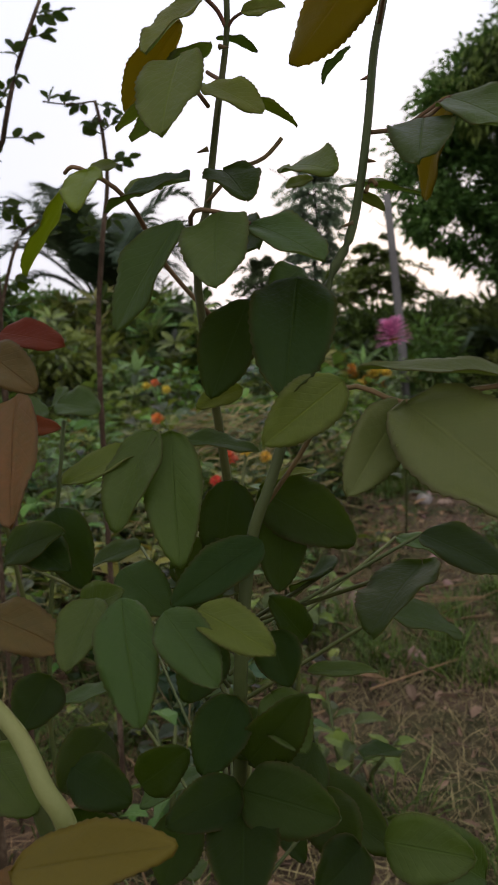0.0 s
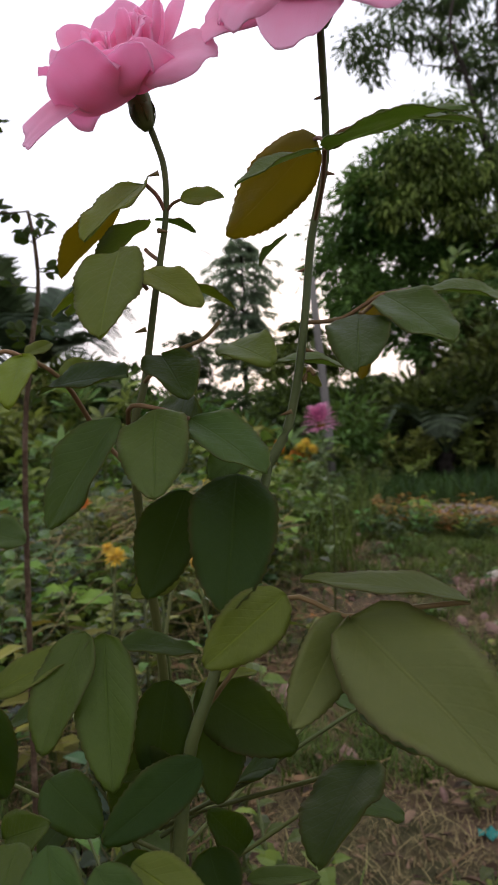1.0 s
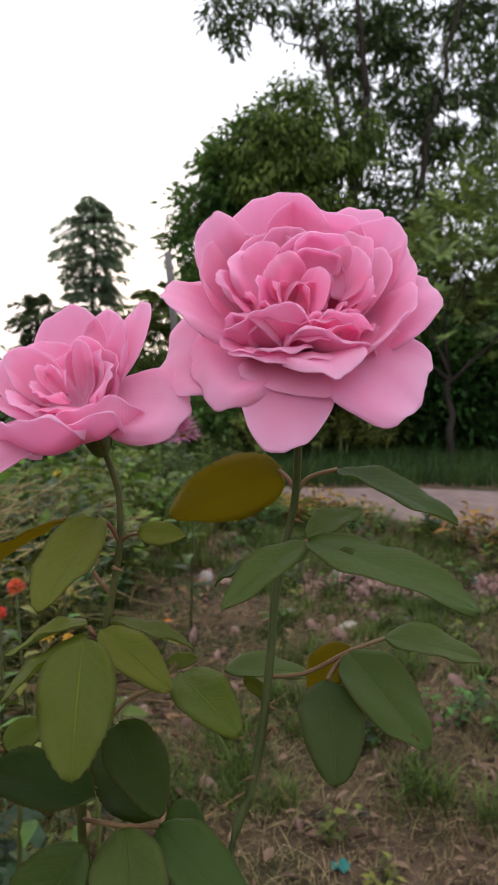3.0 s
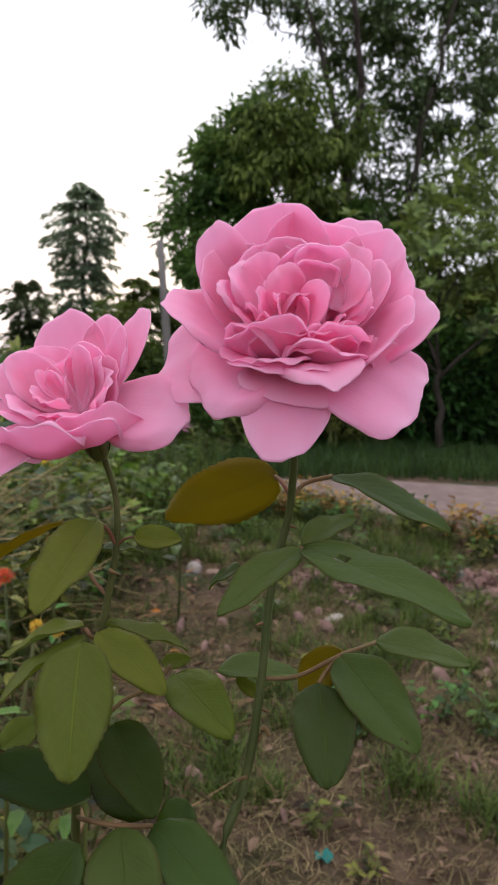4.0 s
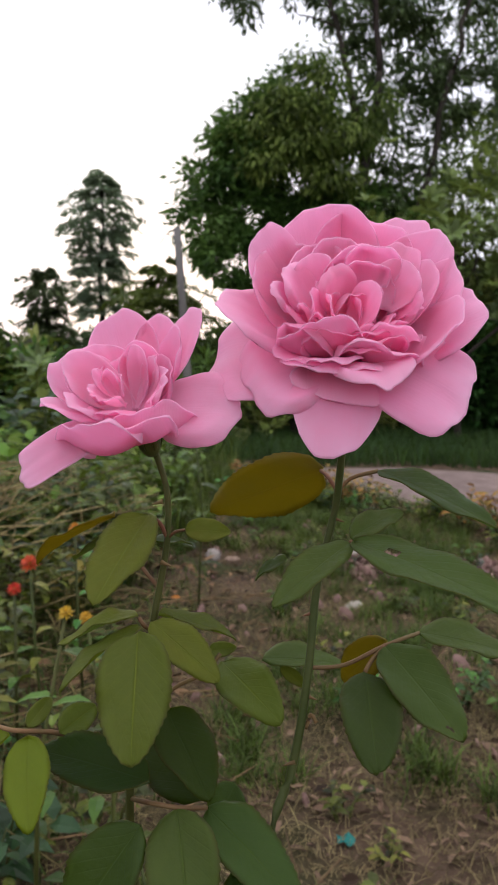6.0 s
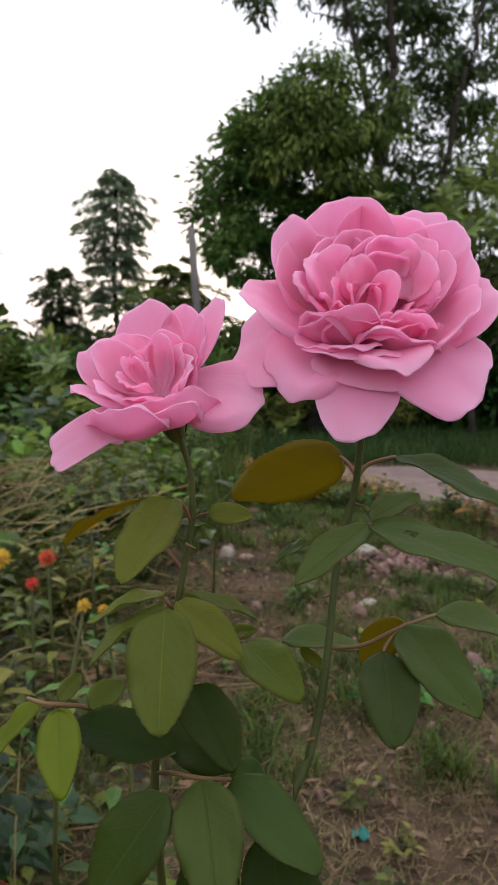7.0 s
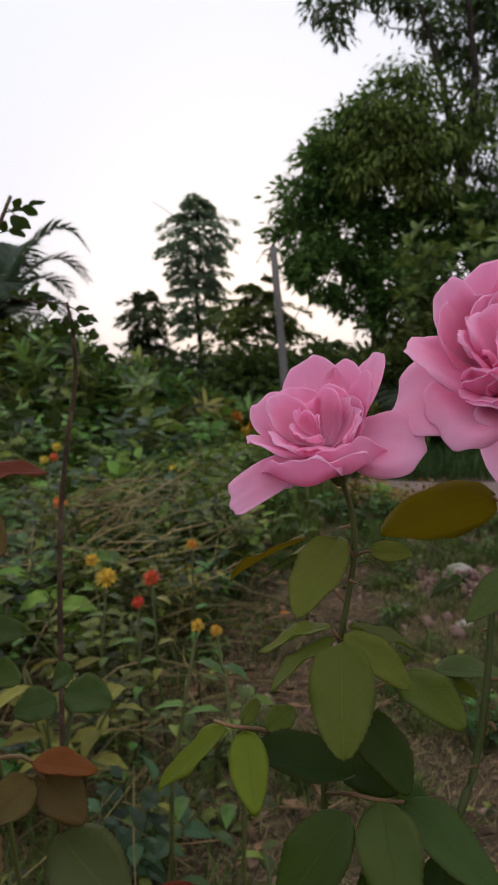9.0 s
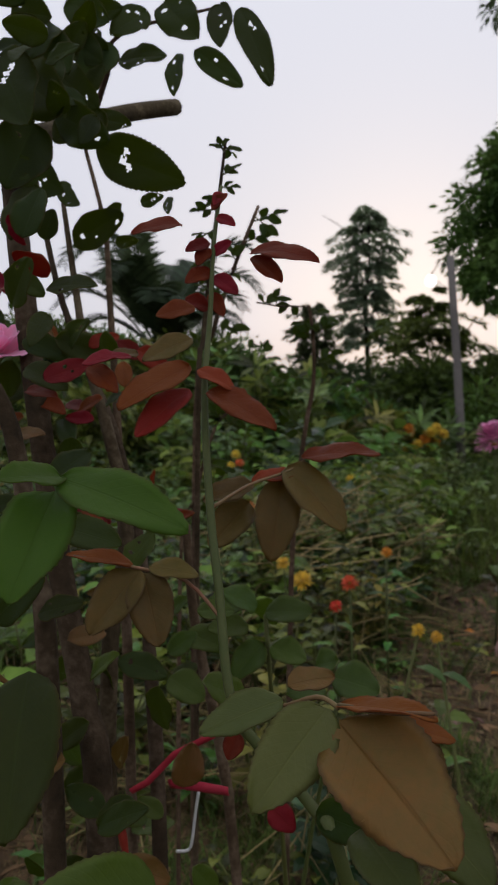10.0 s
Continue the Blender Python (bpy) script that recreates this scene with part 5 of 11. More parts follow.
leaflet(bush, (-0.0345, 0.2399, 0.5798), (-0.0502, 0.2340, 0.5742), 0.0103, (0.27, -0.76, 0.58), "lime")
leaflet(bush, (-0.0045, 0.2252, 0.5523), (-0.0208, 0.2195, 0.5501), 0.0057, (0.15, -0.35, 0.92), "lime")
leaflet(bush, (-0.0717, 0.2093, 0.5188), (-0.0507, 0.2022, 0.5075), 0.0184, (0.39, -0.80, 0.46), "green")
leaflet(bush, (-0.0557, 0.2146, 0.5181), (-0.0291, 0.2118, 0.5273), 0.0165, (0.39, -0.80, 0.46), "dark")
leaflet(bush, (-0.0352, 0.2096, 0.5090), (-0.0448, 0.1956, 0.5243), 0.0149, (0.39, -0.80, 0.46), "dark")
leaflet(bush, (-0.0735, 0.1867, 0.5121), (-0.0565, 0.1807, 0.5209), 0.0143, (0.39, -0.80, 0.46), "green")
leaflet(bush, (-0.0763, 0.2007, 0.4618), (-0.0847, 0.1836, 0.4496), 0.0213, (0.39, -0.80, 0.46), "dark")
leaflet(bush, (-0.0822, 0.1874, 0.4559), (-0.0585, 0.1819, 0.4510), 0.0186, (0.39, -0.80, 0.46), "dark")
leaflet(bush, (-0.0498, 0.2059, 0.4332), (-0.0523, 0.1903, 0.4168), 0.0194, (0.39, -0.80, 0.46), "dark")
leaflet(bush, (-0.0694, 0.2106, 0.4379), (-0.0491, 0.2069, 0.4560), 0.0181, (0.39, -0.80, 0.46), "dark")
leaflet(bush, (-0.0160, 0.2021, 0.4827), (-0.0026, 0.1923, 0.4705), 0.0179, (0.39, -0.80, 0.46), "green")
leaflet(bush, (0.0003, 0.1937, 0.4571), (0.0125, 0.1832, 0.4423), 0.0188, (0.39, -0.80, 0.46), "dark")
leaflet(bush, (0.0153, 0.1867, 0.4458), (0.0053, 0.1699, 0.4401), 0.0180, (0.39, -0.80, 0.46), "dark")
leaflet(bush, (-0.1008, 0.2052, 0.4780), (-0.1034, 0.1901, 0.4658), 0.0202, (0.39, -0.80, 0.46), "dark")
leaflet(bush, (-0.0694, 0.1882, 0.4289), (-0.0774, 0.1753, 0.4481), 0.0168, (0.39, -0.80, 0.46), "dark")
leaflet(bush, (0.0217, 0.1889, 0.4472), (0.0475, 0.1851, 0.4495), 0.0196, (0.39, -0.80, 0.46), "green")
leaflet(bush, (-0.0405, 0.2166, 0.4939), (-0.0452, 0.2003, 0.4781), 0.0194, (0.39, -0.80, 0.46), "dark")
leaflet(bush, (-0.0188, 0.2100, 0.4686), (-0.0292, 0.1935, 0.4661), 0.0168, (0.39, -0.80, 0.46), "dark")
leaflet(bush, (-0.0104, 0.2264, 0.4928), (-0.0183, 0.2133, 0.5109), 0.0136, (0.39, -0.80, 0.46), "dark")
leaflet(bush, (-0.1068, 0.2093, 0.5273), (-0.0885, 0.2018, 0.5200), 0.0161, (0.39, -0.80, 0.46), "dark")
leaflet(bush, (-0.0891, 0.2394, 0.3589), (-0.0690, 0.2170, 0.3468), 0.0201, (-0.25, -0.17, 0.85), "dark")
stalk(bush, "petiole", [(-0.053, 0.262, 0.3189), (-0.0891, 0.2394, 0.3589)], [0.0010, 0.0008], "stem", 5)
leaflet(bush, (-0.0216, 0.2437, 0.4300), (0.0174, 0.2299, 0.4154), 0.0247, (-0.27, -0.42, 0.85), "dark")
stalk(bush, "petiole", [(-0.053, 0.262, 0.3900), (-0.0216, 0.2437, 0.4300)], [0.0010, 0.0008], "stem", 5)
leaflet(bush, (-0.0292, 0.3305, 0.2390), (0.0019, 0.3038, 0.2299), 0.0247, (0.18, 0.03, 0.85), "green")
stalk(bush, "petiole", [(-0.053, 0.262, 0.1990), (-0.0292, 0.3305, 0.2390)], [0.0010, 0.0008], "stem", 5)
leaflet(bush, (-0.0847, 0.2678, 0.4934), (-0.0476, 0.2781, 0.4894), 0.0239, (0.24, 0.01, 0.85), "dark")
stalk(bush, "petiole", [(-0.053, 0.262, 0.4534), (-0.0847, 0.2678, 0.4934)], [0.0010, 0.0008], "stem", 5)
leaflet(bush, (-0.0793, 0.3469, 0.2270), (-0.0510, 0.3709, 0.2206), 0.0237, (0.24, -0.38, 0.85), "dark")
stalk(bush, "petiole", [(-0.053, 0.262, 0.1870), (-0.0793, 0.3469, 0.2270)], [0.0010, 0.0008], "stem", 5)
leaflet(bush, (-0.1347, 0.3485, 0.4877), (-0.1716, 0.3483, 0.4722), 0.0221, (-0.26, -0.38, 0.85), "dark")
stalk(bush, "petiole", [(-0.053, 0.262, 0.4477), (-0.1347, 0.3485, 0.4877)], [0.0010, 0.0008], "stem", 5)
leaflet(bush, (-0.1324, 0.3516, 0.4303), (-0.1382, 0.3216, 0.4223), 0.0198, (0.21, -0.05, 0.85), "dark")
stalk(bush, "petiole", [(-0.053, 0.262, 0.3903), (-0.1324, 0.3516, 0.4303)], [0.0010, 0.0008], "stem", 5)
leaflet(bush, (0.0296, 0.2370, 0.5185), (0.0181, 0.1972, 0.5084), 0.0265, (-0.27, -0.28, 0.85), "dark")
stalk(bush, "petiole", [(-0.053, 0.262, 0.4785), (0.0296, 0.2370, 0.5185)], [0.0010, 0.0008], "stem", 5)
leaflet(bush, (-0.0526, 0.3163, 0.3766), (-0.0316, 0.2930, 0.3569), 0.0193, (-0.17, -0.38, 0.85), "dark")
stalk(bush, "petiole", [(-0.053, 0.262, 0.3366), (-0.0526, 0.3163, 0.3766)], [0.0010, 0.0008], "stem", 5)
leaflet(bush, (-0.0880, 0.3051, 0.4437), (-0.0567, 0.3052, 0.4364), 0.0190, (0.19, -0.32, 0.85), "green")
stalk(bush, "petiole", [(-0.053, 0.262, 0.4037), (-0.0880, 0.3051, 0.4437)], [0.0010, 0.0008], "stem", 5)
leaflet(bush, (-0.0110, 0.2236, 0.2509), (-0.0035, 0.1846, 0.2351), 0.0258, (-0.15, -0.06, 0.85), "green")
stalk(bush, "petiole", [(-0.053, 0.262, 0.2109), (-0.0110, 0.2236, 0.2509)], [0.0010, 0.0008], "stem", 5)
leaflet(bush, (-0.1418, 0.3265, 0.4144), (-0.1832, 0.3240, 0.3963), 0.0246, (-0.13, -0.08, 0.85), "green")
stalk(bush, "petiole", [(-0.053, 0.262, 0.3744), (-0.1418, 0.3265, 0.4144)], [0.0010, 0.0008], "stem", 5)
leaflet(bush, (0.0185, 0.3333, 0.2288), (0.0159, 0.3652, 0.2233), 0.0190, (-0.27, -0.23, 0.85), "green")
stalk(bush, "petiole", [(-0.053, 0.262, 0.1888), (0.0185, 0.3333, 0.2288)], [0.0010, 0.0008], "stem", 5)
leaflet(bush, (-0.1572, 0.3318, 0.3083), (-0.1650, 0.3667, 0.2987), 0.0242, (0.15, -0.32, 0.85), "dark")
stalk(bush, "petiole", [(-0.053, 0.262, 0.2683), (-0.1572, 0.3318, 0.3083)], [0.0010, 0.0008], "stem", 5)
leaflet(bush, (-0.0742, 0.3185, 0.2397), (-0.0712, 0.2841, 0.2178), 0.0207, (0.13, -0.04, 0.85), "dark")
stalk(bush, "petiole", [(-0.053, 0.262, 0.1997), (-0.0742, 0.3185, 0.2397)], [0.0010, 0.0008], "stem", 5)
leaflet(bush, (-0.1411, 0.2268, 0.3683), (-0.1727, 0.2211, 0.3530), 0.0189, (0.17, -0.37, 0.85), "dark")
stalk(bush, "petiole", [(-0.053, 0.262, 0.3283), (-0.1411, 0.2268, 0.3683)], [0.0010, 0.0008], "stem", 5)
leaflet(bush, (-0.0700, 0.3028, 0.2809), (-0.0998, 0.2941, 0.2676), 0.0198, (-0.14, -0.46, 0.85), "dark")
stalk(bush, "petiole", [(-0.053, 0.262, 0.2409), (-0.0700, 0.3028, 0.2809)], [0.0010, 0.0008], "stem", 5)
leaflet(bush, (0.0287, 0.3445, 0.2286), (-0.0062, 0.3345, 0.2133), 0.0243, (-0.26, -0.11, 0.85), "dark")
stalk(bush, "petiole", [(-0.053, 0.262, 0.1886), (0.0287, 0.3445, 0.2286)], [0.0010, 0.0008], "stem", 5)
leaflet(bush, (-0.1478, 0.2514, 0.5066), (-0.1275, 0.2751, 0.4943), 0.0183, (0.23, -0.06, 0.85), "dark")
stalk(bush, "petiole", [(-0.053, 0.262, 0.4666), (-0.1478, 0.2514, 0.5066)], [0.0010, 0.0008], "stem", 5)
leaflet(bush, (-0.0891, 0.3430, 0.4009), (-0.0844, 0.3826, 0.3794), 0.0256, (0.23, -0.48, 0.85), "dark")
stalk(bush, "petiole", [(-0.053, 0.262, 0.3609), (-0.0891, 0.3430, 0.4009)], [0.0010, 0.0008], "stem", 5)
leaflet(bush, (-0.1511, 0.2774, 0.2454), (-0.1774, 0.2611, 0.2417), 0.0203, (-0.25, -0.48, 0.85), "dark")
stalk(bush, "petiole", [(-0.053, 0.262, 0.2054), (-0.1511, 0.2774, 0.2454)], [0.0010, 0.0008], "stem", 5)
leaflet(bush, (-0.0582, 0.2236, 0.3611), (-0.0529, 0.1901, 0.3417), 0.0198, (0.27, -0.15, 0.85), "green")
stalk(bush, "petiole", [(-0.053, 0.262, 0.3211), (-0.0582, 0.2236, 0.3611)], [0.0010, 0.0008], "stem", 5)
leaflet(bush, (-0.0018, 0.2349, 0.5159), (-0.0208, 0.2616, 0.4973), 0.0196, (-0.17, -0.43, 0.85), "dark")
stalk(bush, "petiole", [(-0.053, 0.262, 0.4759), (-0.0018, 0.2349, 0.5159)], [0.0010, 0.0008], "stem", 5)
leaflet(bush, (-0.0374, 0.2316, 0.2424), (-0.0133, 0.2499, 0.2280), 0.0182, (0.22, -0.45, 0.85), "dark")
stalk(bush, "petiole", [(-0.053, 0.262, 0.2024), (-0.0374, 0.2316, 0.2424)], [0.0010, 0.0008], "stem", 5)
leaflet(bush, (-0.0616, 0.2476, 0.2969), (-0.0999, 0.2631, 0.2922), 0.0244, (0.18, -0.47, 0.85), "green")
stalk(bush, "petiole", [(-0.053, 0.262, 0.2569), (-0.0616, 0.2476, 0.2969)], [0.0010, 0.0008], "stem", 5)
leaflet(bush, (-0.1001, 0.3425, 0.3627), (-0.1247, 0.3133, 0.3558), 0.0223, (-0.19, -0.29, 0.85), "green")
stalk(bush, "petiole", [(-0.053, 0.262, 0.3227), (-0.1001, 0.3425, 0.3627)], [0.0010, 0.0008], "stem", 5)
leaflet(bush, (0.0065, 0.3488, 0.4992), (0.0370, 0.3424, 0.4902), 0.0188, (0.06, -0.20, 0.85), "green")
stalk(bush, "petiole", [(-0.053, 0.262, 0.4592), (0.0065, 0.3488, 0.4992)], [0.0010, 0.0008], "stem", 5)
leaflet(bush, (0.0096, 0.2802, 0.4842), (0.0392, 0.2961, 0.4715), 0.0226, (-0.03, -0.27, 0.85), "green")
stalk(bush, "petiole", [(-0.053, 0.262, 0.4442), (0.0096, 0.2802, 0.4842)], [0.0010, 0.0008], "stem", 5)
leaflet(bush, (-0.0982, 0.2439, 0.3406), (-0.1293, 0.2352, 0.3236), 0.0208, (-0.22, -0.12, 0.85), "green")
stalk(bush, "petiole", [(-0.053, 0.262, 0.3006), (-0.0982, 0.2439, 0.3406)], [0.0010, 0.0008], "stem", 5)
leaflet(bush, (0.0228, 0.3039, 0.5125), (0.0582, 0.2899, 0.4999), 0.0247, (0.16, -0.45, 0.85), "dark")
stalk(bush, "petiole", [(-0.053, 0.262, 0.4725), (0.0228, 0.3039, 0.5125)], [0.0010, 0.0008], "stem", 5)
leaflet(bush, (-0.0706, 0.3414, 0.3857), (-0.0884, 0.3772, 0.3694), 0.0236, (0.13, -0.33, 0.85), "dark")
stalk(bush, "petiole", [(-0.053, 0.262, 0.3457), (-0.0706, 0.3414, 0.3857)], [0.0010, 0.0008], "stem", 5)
leaflet(bush, (-0.1175, 0.3577, 0.2815), (-0.1297, 0.3862, 0.2723), 0.0202, (0.01, -0.03, 0.85), "green")
stalk(bush, "petiole", [(-0.053, 0.262, 0.2415), (-0.1175, 0.3577, 0.2815)], [0.0010, 0.0008], "stem", 5)
leaflet(bush, (-0.0849, 0.3444, 0.4148), (-0.1165, 0.3432, 0.3985), 0.0195, (-0.14, -0.31, 0.85), "green")
stalk(bush, "petiole", [(-0.053, 0.262, 0.3748), (-0.0849, 0.3444, 0.4148)], [0.0010, 0.0008], "stem", 5)
leaflet(bush, (-0.0081, 0.3288, 0.3902), (0.0059, 0.3576, 0.3811), 0.0214, (-0.13, -0.19, 0.85), "dark")
stalk(bush, "petiole", [(-0.053, 0.262, 0.3502), (-0.0081, 0.3288, 0.3902)], [0.0010, 0.0008], "stem", 5)
stalk(bush, "thorn", [(0.0088, 0.2563, 0.6593), (0.0130, 0.2553, 0.6581)], [0.0011, 0.0001], "stem_red", 6)
stalk(bush, "thorn", [(0.0112, 0.2610, 0.6890), (0.0070, 0.2600, 0.6878)], [0.0011, 0.0001], "stem_red", 6)
stalk(bush, "thorn", [(0.0171, 0.2642, 0.7238), (0.0213, 0.2632, 0.7226)], [0.0011, 0.0001], "stem_red", 6)
stalk(bush, "thorn", [(0.0054, 0.2502, 0.6370), (0.0012, 0.2492, 0.6358)], [0.0011, 0.0001], "stem_red", 6)
stalk(bush, "thorn", [(-0.0492, 0.2532, 0.6692), (-0.0534, 0.2522, 0.6680)], [0.0011, 0.0001], "stem_red", 6)
stalk(bush, "thorn", [(-0.0451, 0.2586, 0.7067), (-0.0409, 0.2576, 0.7055)], [0.0011, 0.0001], "stem_red", 6)
stalk(bush, "thorn", [(-0.0450, 0.2606, 0.7288), (-0.0492, 0.2596, 0.7276)], [0.0011, 0.0001], "stem_red", 6)
stalk(bush, "thorn", [(-0.0525, 0.2499, 0.6333), (-0.0483, 0.2489, 0.6321)], [0.0011, 0.0001], "stem_red", 6)
stalk(bush, "thorn", [(0.0184, 0.2627, 0.7508), (0.0142, 0.2617, 0.7496)], [0.0011, 0.0001], "stem_red", 6)
leaflet(bush, (-0.0896, 0.2258, 0.6561), (-0.1179, 0.2332, 0.6262), 0.0180, (-0.40, -0.31, 0.86), "bright", 0.12, 0.18)
leaflet(bush, (-0.0821, 0.2215, 0.6579), (-0.0752, 0.2001, 0.6409), 0.0151, (0.06, -0.90, 0.44), "bright", 0.14, 0.18)
leaflet(bush, (-0.0839, 0.2265, 0.6588), (-0.0795, 0.2373, 0.6637), 0.0066, (0.35, -0.73, 0.58), "lime")
leaflet(bush, (-0.0758, 0.2364, 0.6518), (-0.0665, 0.2475, 0.6565), 0.0113, (0.14, -0.73, 0.67), "lime")
stalk(bush, "petiole", [(-0.0944, 0.2259, 0.6595), (-0.0865, 0.2224, 0.6596), (-0.0763, 0.2382, 0.6508), (-0.0744, 0.2664, 0.6294), (-0.0578, 0.2737, 0.6080), (-0.0541, 0.2490, 0.6127)], [0.0007, 0.0008, 0.0009, 0.001, 0.001, 0.001], "stem_red")
stalk(bush, "petiole", [(0.0183, 0.2631, 0.7334), (0.0157, 0.2675, 0.7378), (0.0128, 0.2737, 0.7399)], [0.0008, 0.0008, 0.0008], "stem_red")
stalk(bush, "petiole", [(0.0183, 0.2630, 0.7324), (0.0228, 0.2655, 0.7383), (0.0332, 0.2678, 0.7412)], [0.0008, 0.0008, 0.0008], "stem_red")
stalk(bush, "petiole", [(0.0135, 0.2626, 0.7064), (0.0180, 0.2500, 0.7150), (0.0207, 0.2358, 0.7219)], [0.0008, 0.0008, 0.0008], "stem_red")
stalk(bush, "petiole", [(0.0093, 0.2582, 0.6690), (0.0228, 0.2593, 0.6700), (0.0373, 0.2600, 0.6776), (0.0515, 0.2680, 0.6800)], [0.0008, 0.0008, 0.0008, 0.0008], "stem_red")
stalk(bush, "petiole", [(0.0131, 0.2544, 0.6498), (0.0110, 0.2556, 0.6522), (0.0091, 0.2542, 0.6476)], [0.0008, 0.0008, 0.0008], "stem_red")
stalk(bush, "petiole", [(0.0296, 0.2533, 0.6700), (0.0327, 0.2576, 0.6731), (0.0373, 0.2600, 0.6776)], [0.0008, 0.0008, 0.0008], "stem_red")
stalk(bush, "petiole", [(-0.0435, 0.2633, 0.7143), (-0.0462, 0.2615, 0.7205), (-0.0495, 0.2580, 0.7241)], [0.0008, 0.0008, 0.0008], "stem_red")
stalk(bush, "petiole", [(-0.0460, 0.2622, 0.6960), (-0.0511, 0.2659, 0.6998), (-0.0543, 0.2693, 0.7025)], [0.0008, 0.0008, 0.0008], "stem_red")
stalk(bush, "petiole", [(-0.0481, 0.2525, 0.6839), (-0.0493, 0.2487, 0.6863), (-0.0514, 0.2490, 0.6891)], [0.0008, 0.0008, 0.0008], "stem_red")
stalk(bush, "petiole", [(-0.0500, 0.2514, 0.6493), (-0.0398, 0.2554, 0.6602), (-0.0292, 0.2588, 0.6650), (-0.0229, 0.2615, 0.6719)], [0.0008, 0.0008, 0.0008, 0.0008], "stem_red")
stalk(bush, "petiole", [(-0.0532, 0.2488, 0.6213), (-0.0440, 0.2200, 0.6385), (-0.0335, 0.2172, 0.6388), (-0.0242, 0.2232, 0.6352)], [0.0008, 0.0008, 0.0008, 0.0008], "stem_red")
stalk(bush, "petiole", [(-0.0239, 0.2154, 0.5365), (-0.0080, 0.2134, 0.5579), (0.0088, 0.2074, 0.5809), (0.0267, 0.2052, 0.5767), (0.0409, 0.2043, 0.5793), (0.0614, 0.2049, 0.5819)], [0.0008, 0.0008, 0.0008, 0.0008, 0.0008, 0.0008], "stem_red")

# the two open roses, petal by petal
petal_rng = np.random.default_rng(64)


def petal(flower, base, tip, width, face, arch, cup, roll, ruffle, blunt, mat="petal", rows=17, cols=21):
    """A broad round petal of a flower, in millimetres from the flower's foot: base and middle of its rim, the way its inner side faces,
    its belly along and across, how far the rim rolls outwards and waves."""
    a, t = np.array(base) * 0.001, np.array(tip) * 0.001
    L, w0 = float(np.linalg.norm(t - a)), width * 0.001
    y = (t - a) / L
    n = np.array(face, float)
    n = unit(n - y * n.dot(y))
    x = np.cross(y, n)
    ph = petal_rng.uniform(0, 6.28, 6)
    fr = petal_rng.uniform(0.8, 1.25, 3)
    P = np.zeros((rows, cols, 3))
    for i in range(rows):
        s0 = 1 - (1 - i / (rows - 1)) ** 1.4
        for j in range(cols):
            v = 2 * j / (cols - 1) - 1
            u = 0.55 * math.sin(math.pi / 2 * v) + 0.45 * v
            end = 1 - (blunt + 0.16) * (1 - max(0.0, 1 - abs(u) ** 2.2) ** 0.55) + 0.030 * math.sin(2.8 * fr[0] * u + ph[0]) + 0.012 * math.sin(7 * fr[1] * u + ph[1]) + 0.005 * math.sin(17 * u + ph[2])
            s = s0 * end
            h = w0 / 2 * (0.24 + 0.76 * math.sin(math.pi / 2 * min(s / 0.62, 1)) ** 1.15)
            rim = max(s0 ** 1.5, abs(u) ** 2 * min(1.0, s0 * 1.8))
            edge = max(0.0, (rim - 0.70) / 0.30) ** 1.6
            out = -arch * L * 4 * s * (1 - s) + cup * w0 * u * u * (0.35 + 0.65 * s) - roll * w0 * edge
            out += ruffle * w0 * 0.55 * s0 ** 1.6 * (math.sin(3.2 * fr[0] * u + ph[2]) * abs(u) + 0.4 * math.sin(6.5 * fr[2] * u + ph[3]))
            out += ruffle * w0 * 0.22 * rim ** 6 * math.sin(12 * fr[1] * u + 4 * s0 + ph[4])
            out += 0.016 * w0 * s0 * math.sin(5 * u + 6 * s0 + ph[5]) + 0.006 * w0 * s0 * math.sin(14 * u - 5 * s0 + ph[1])
            along = s * L - 0.5 * abs(roll) * w0 * edge * 0.6
            P[i, j] = a + y * along + x * (u * h * (1 - 0.25 * cup * u * u)) + n * out
    return put("petal", solid_sheet(P, 0.00035, "petal", [M[mat]]), flower)


def flower_foot(parent, origin, tilt, shift):
    """Green cup and hanging sepals of a rose; z is up, tilted a little from the stem."""
    b = Buf()
    b.tube([(0, 0, -0.011), (0, 0, -0.009), (0, 0, -0.004), (0, 0, 0.001), (0, 0, 0.004)], [0.0018, 0.0034, 0.0046, 0.0045, 0.004], 10)
    me = b.mesh("cup", [M["stem"]])
    foot = Matrix.Translation(shift) @ pose(0, 0, 0, *tilt)
    me.transform(foot)
    cup = put("rose_flower", me, parent, Matrix.Translation(origin) @ pose(0, 0, 0, -5.7, 0, 0), "fully open ruffled pink rose flower")
    for i in range(5):
        w = np.zeros((6, 3, 3))
        for r in range(6):
            k = r / 5
            for c in range(3):
                w[r, c] = (0.0042 + 0.003 * k - 0.005 * k * k, (c - 1) * 0.0020 * (1 - k) ** 0.7, -0.002 - 0.008 * k)
        put("sepal", solid_sheet(w, 0.0004, "sepal", [M["stem"]]), cup, foot @ pose(0, 0, 0, 0, 0, 72 * i + 15))
    return cup


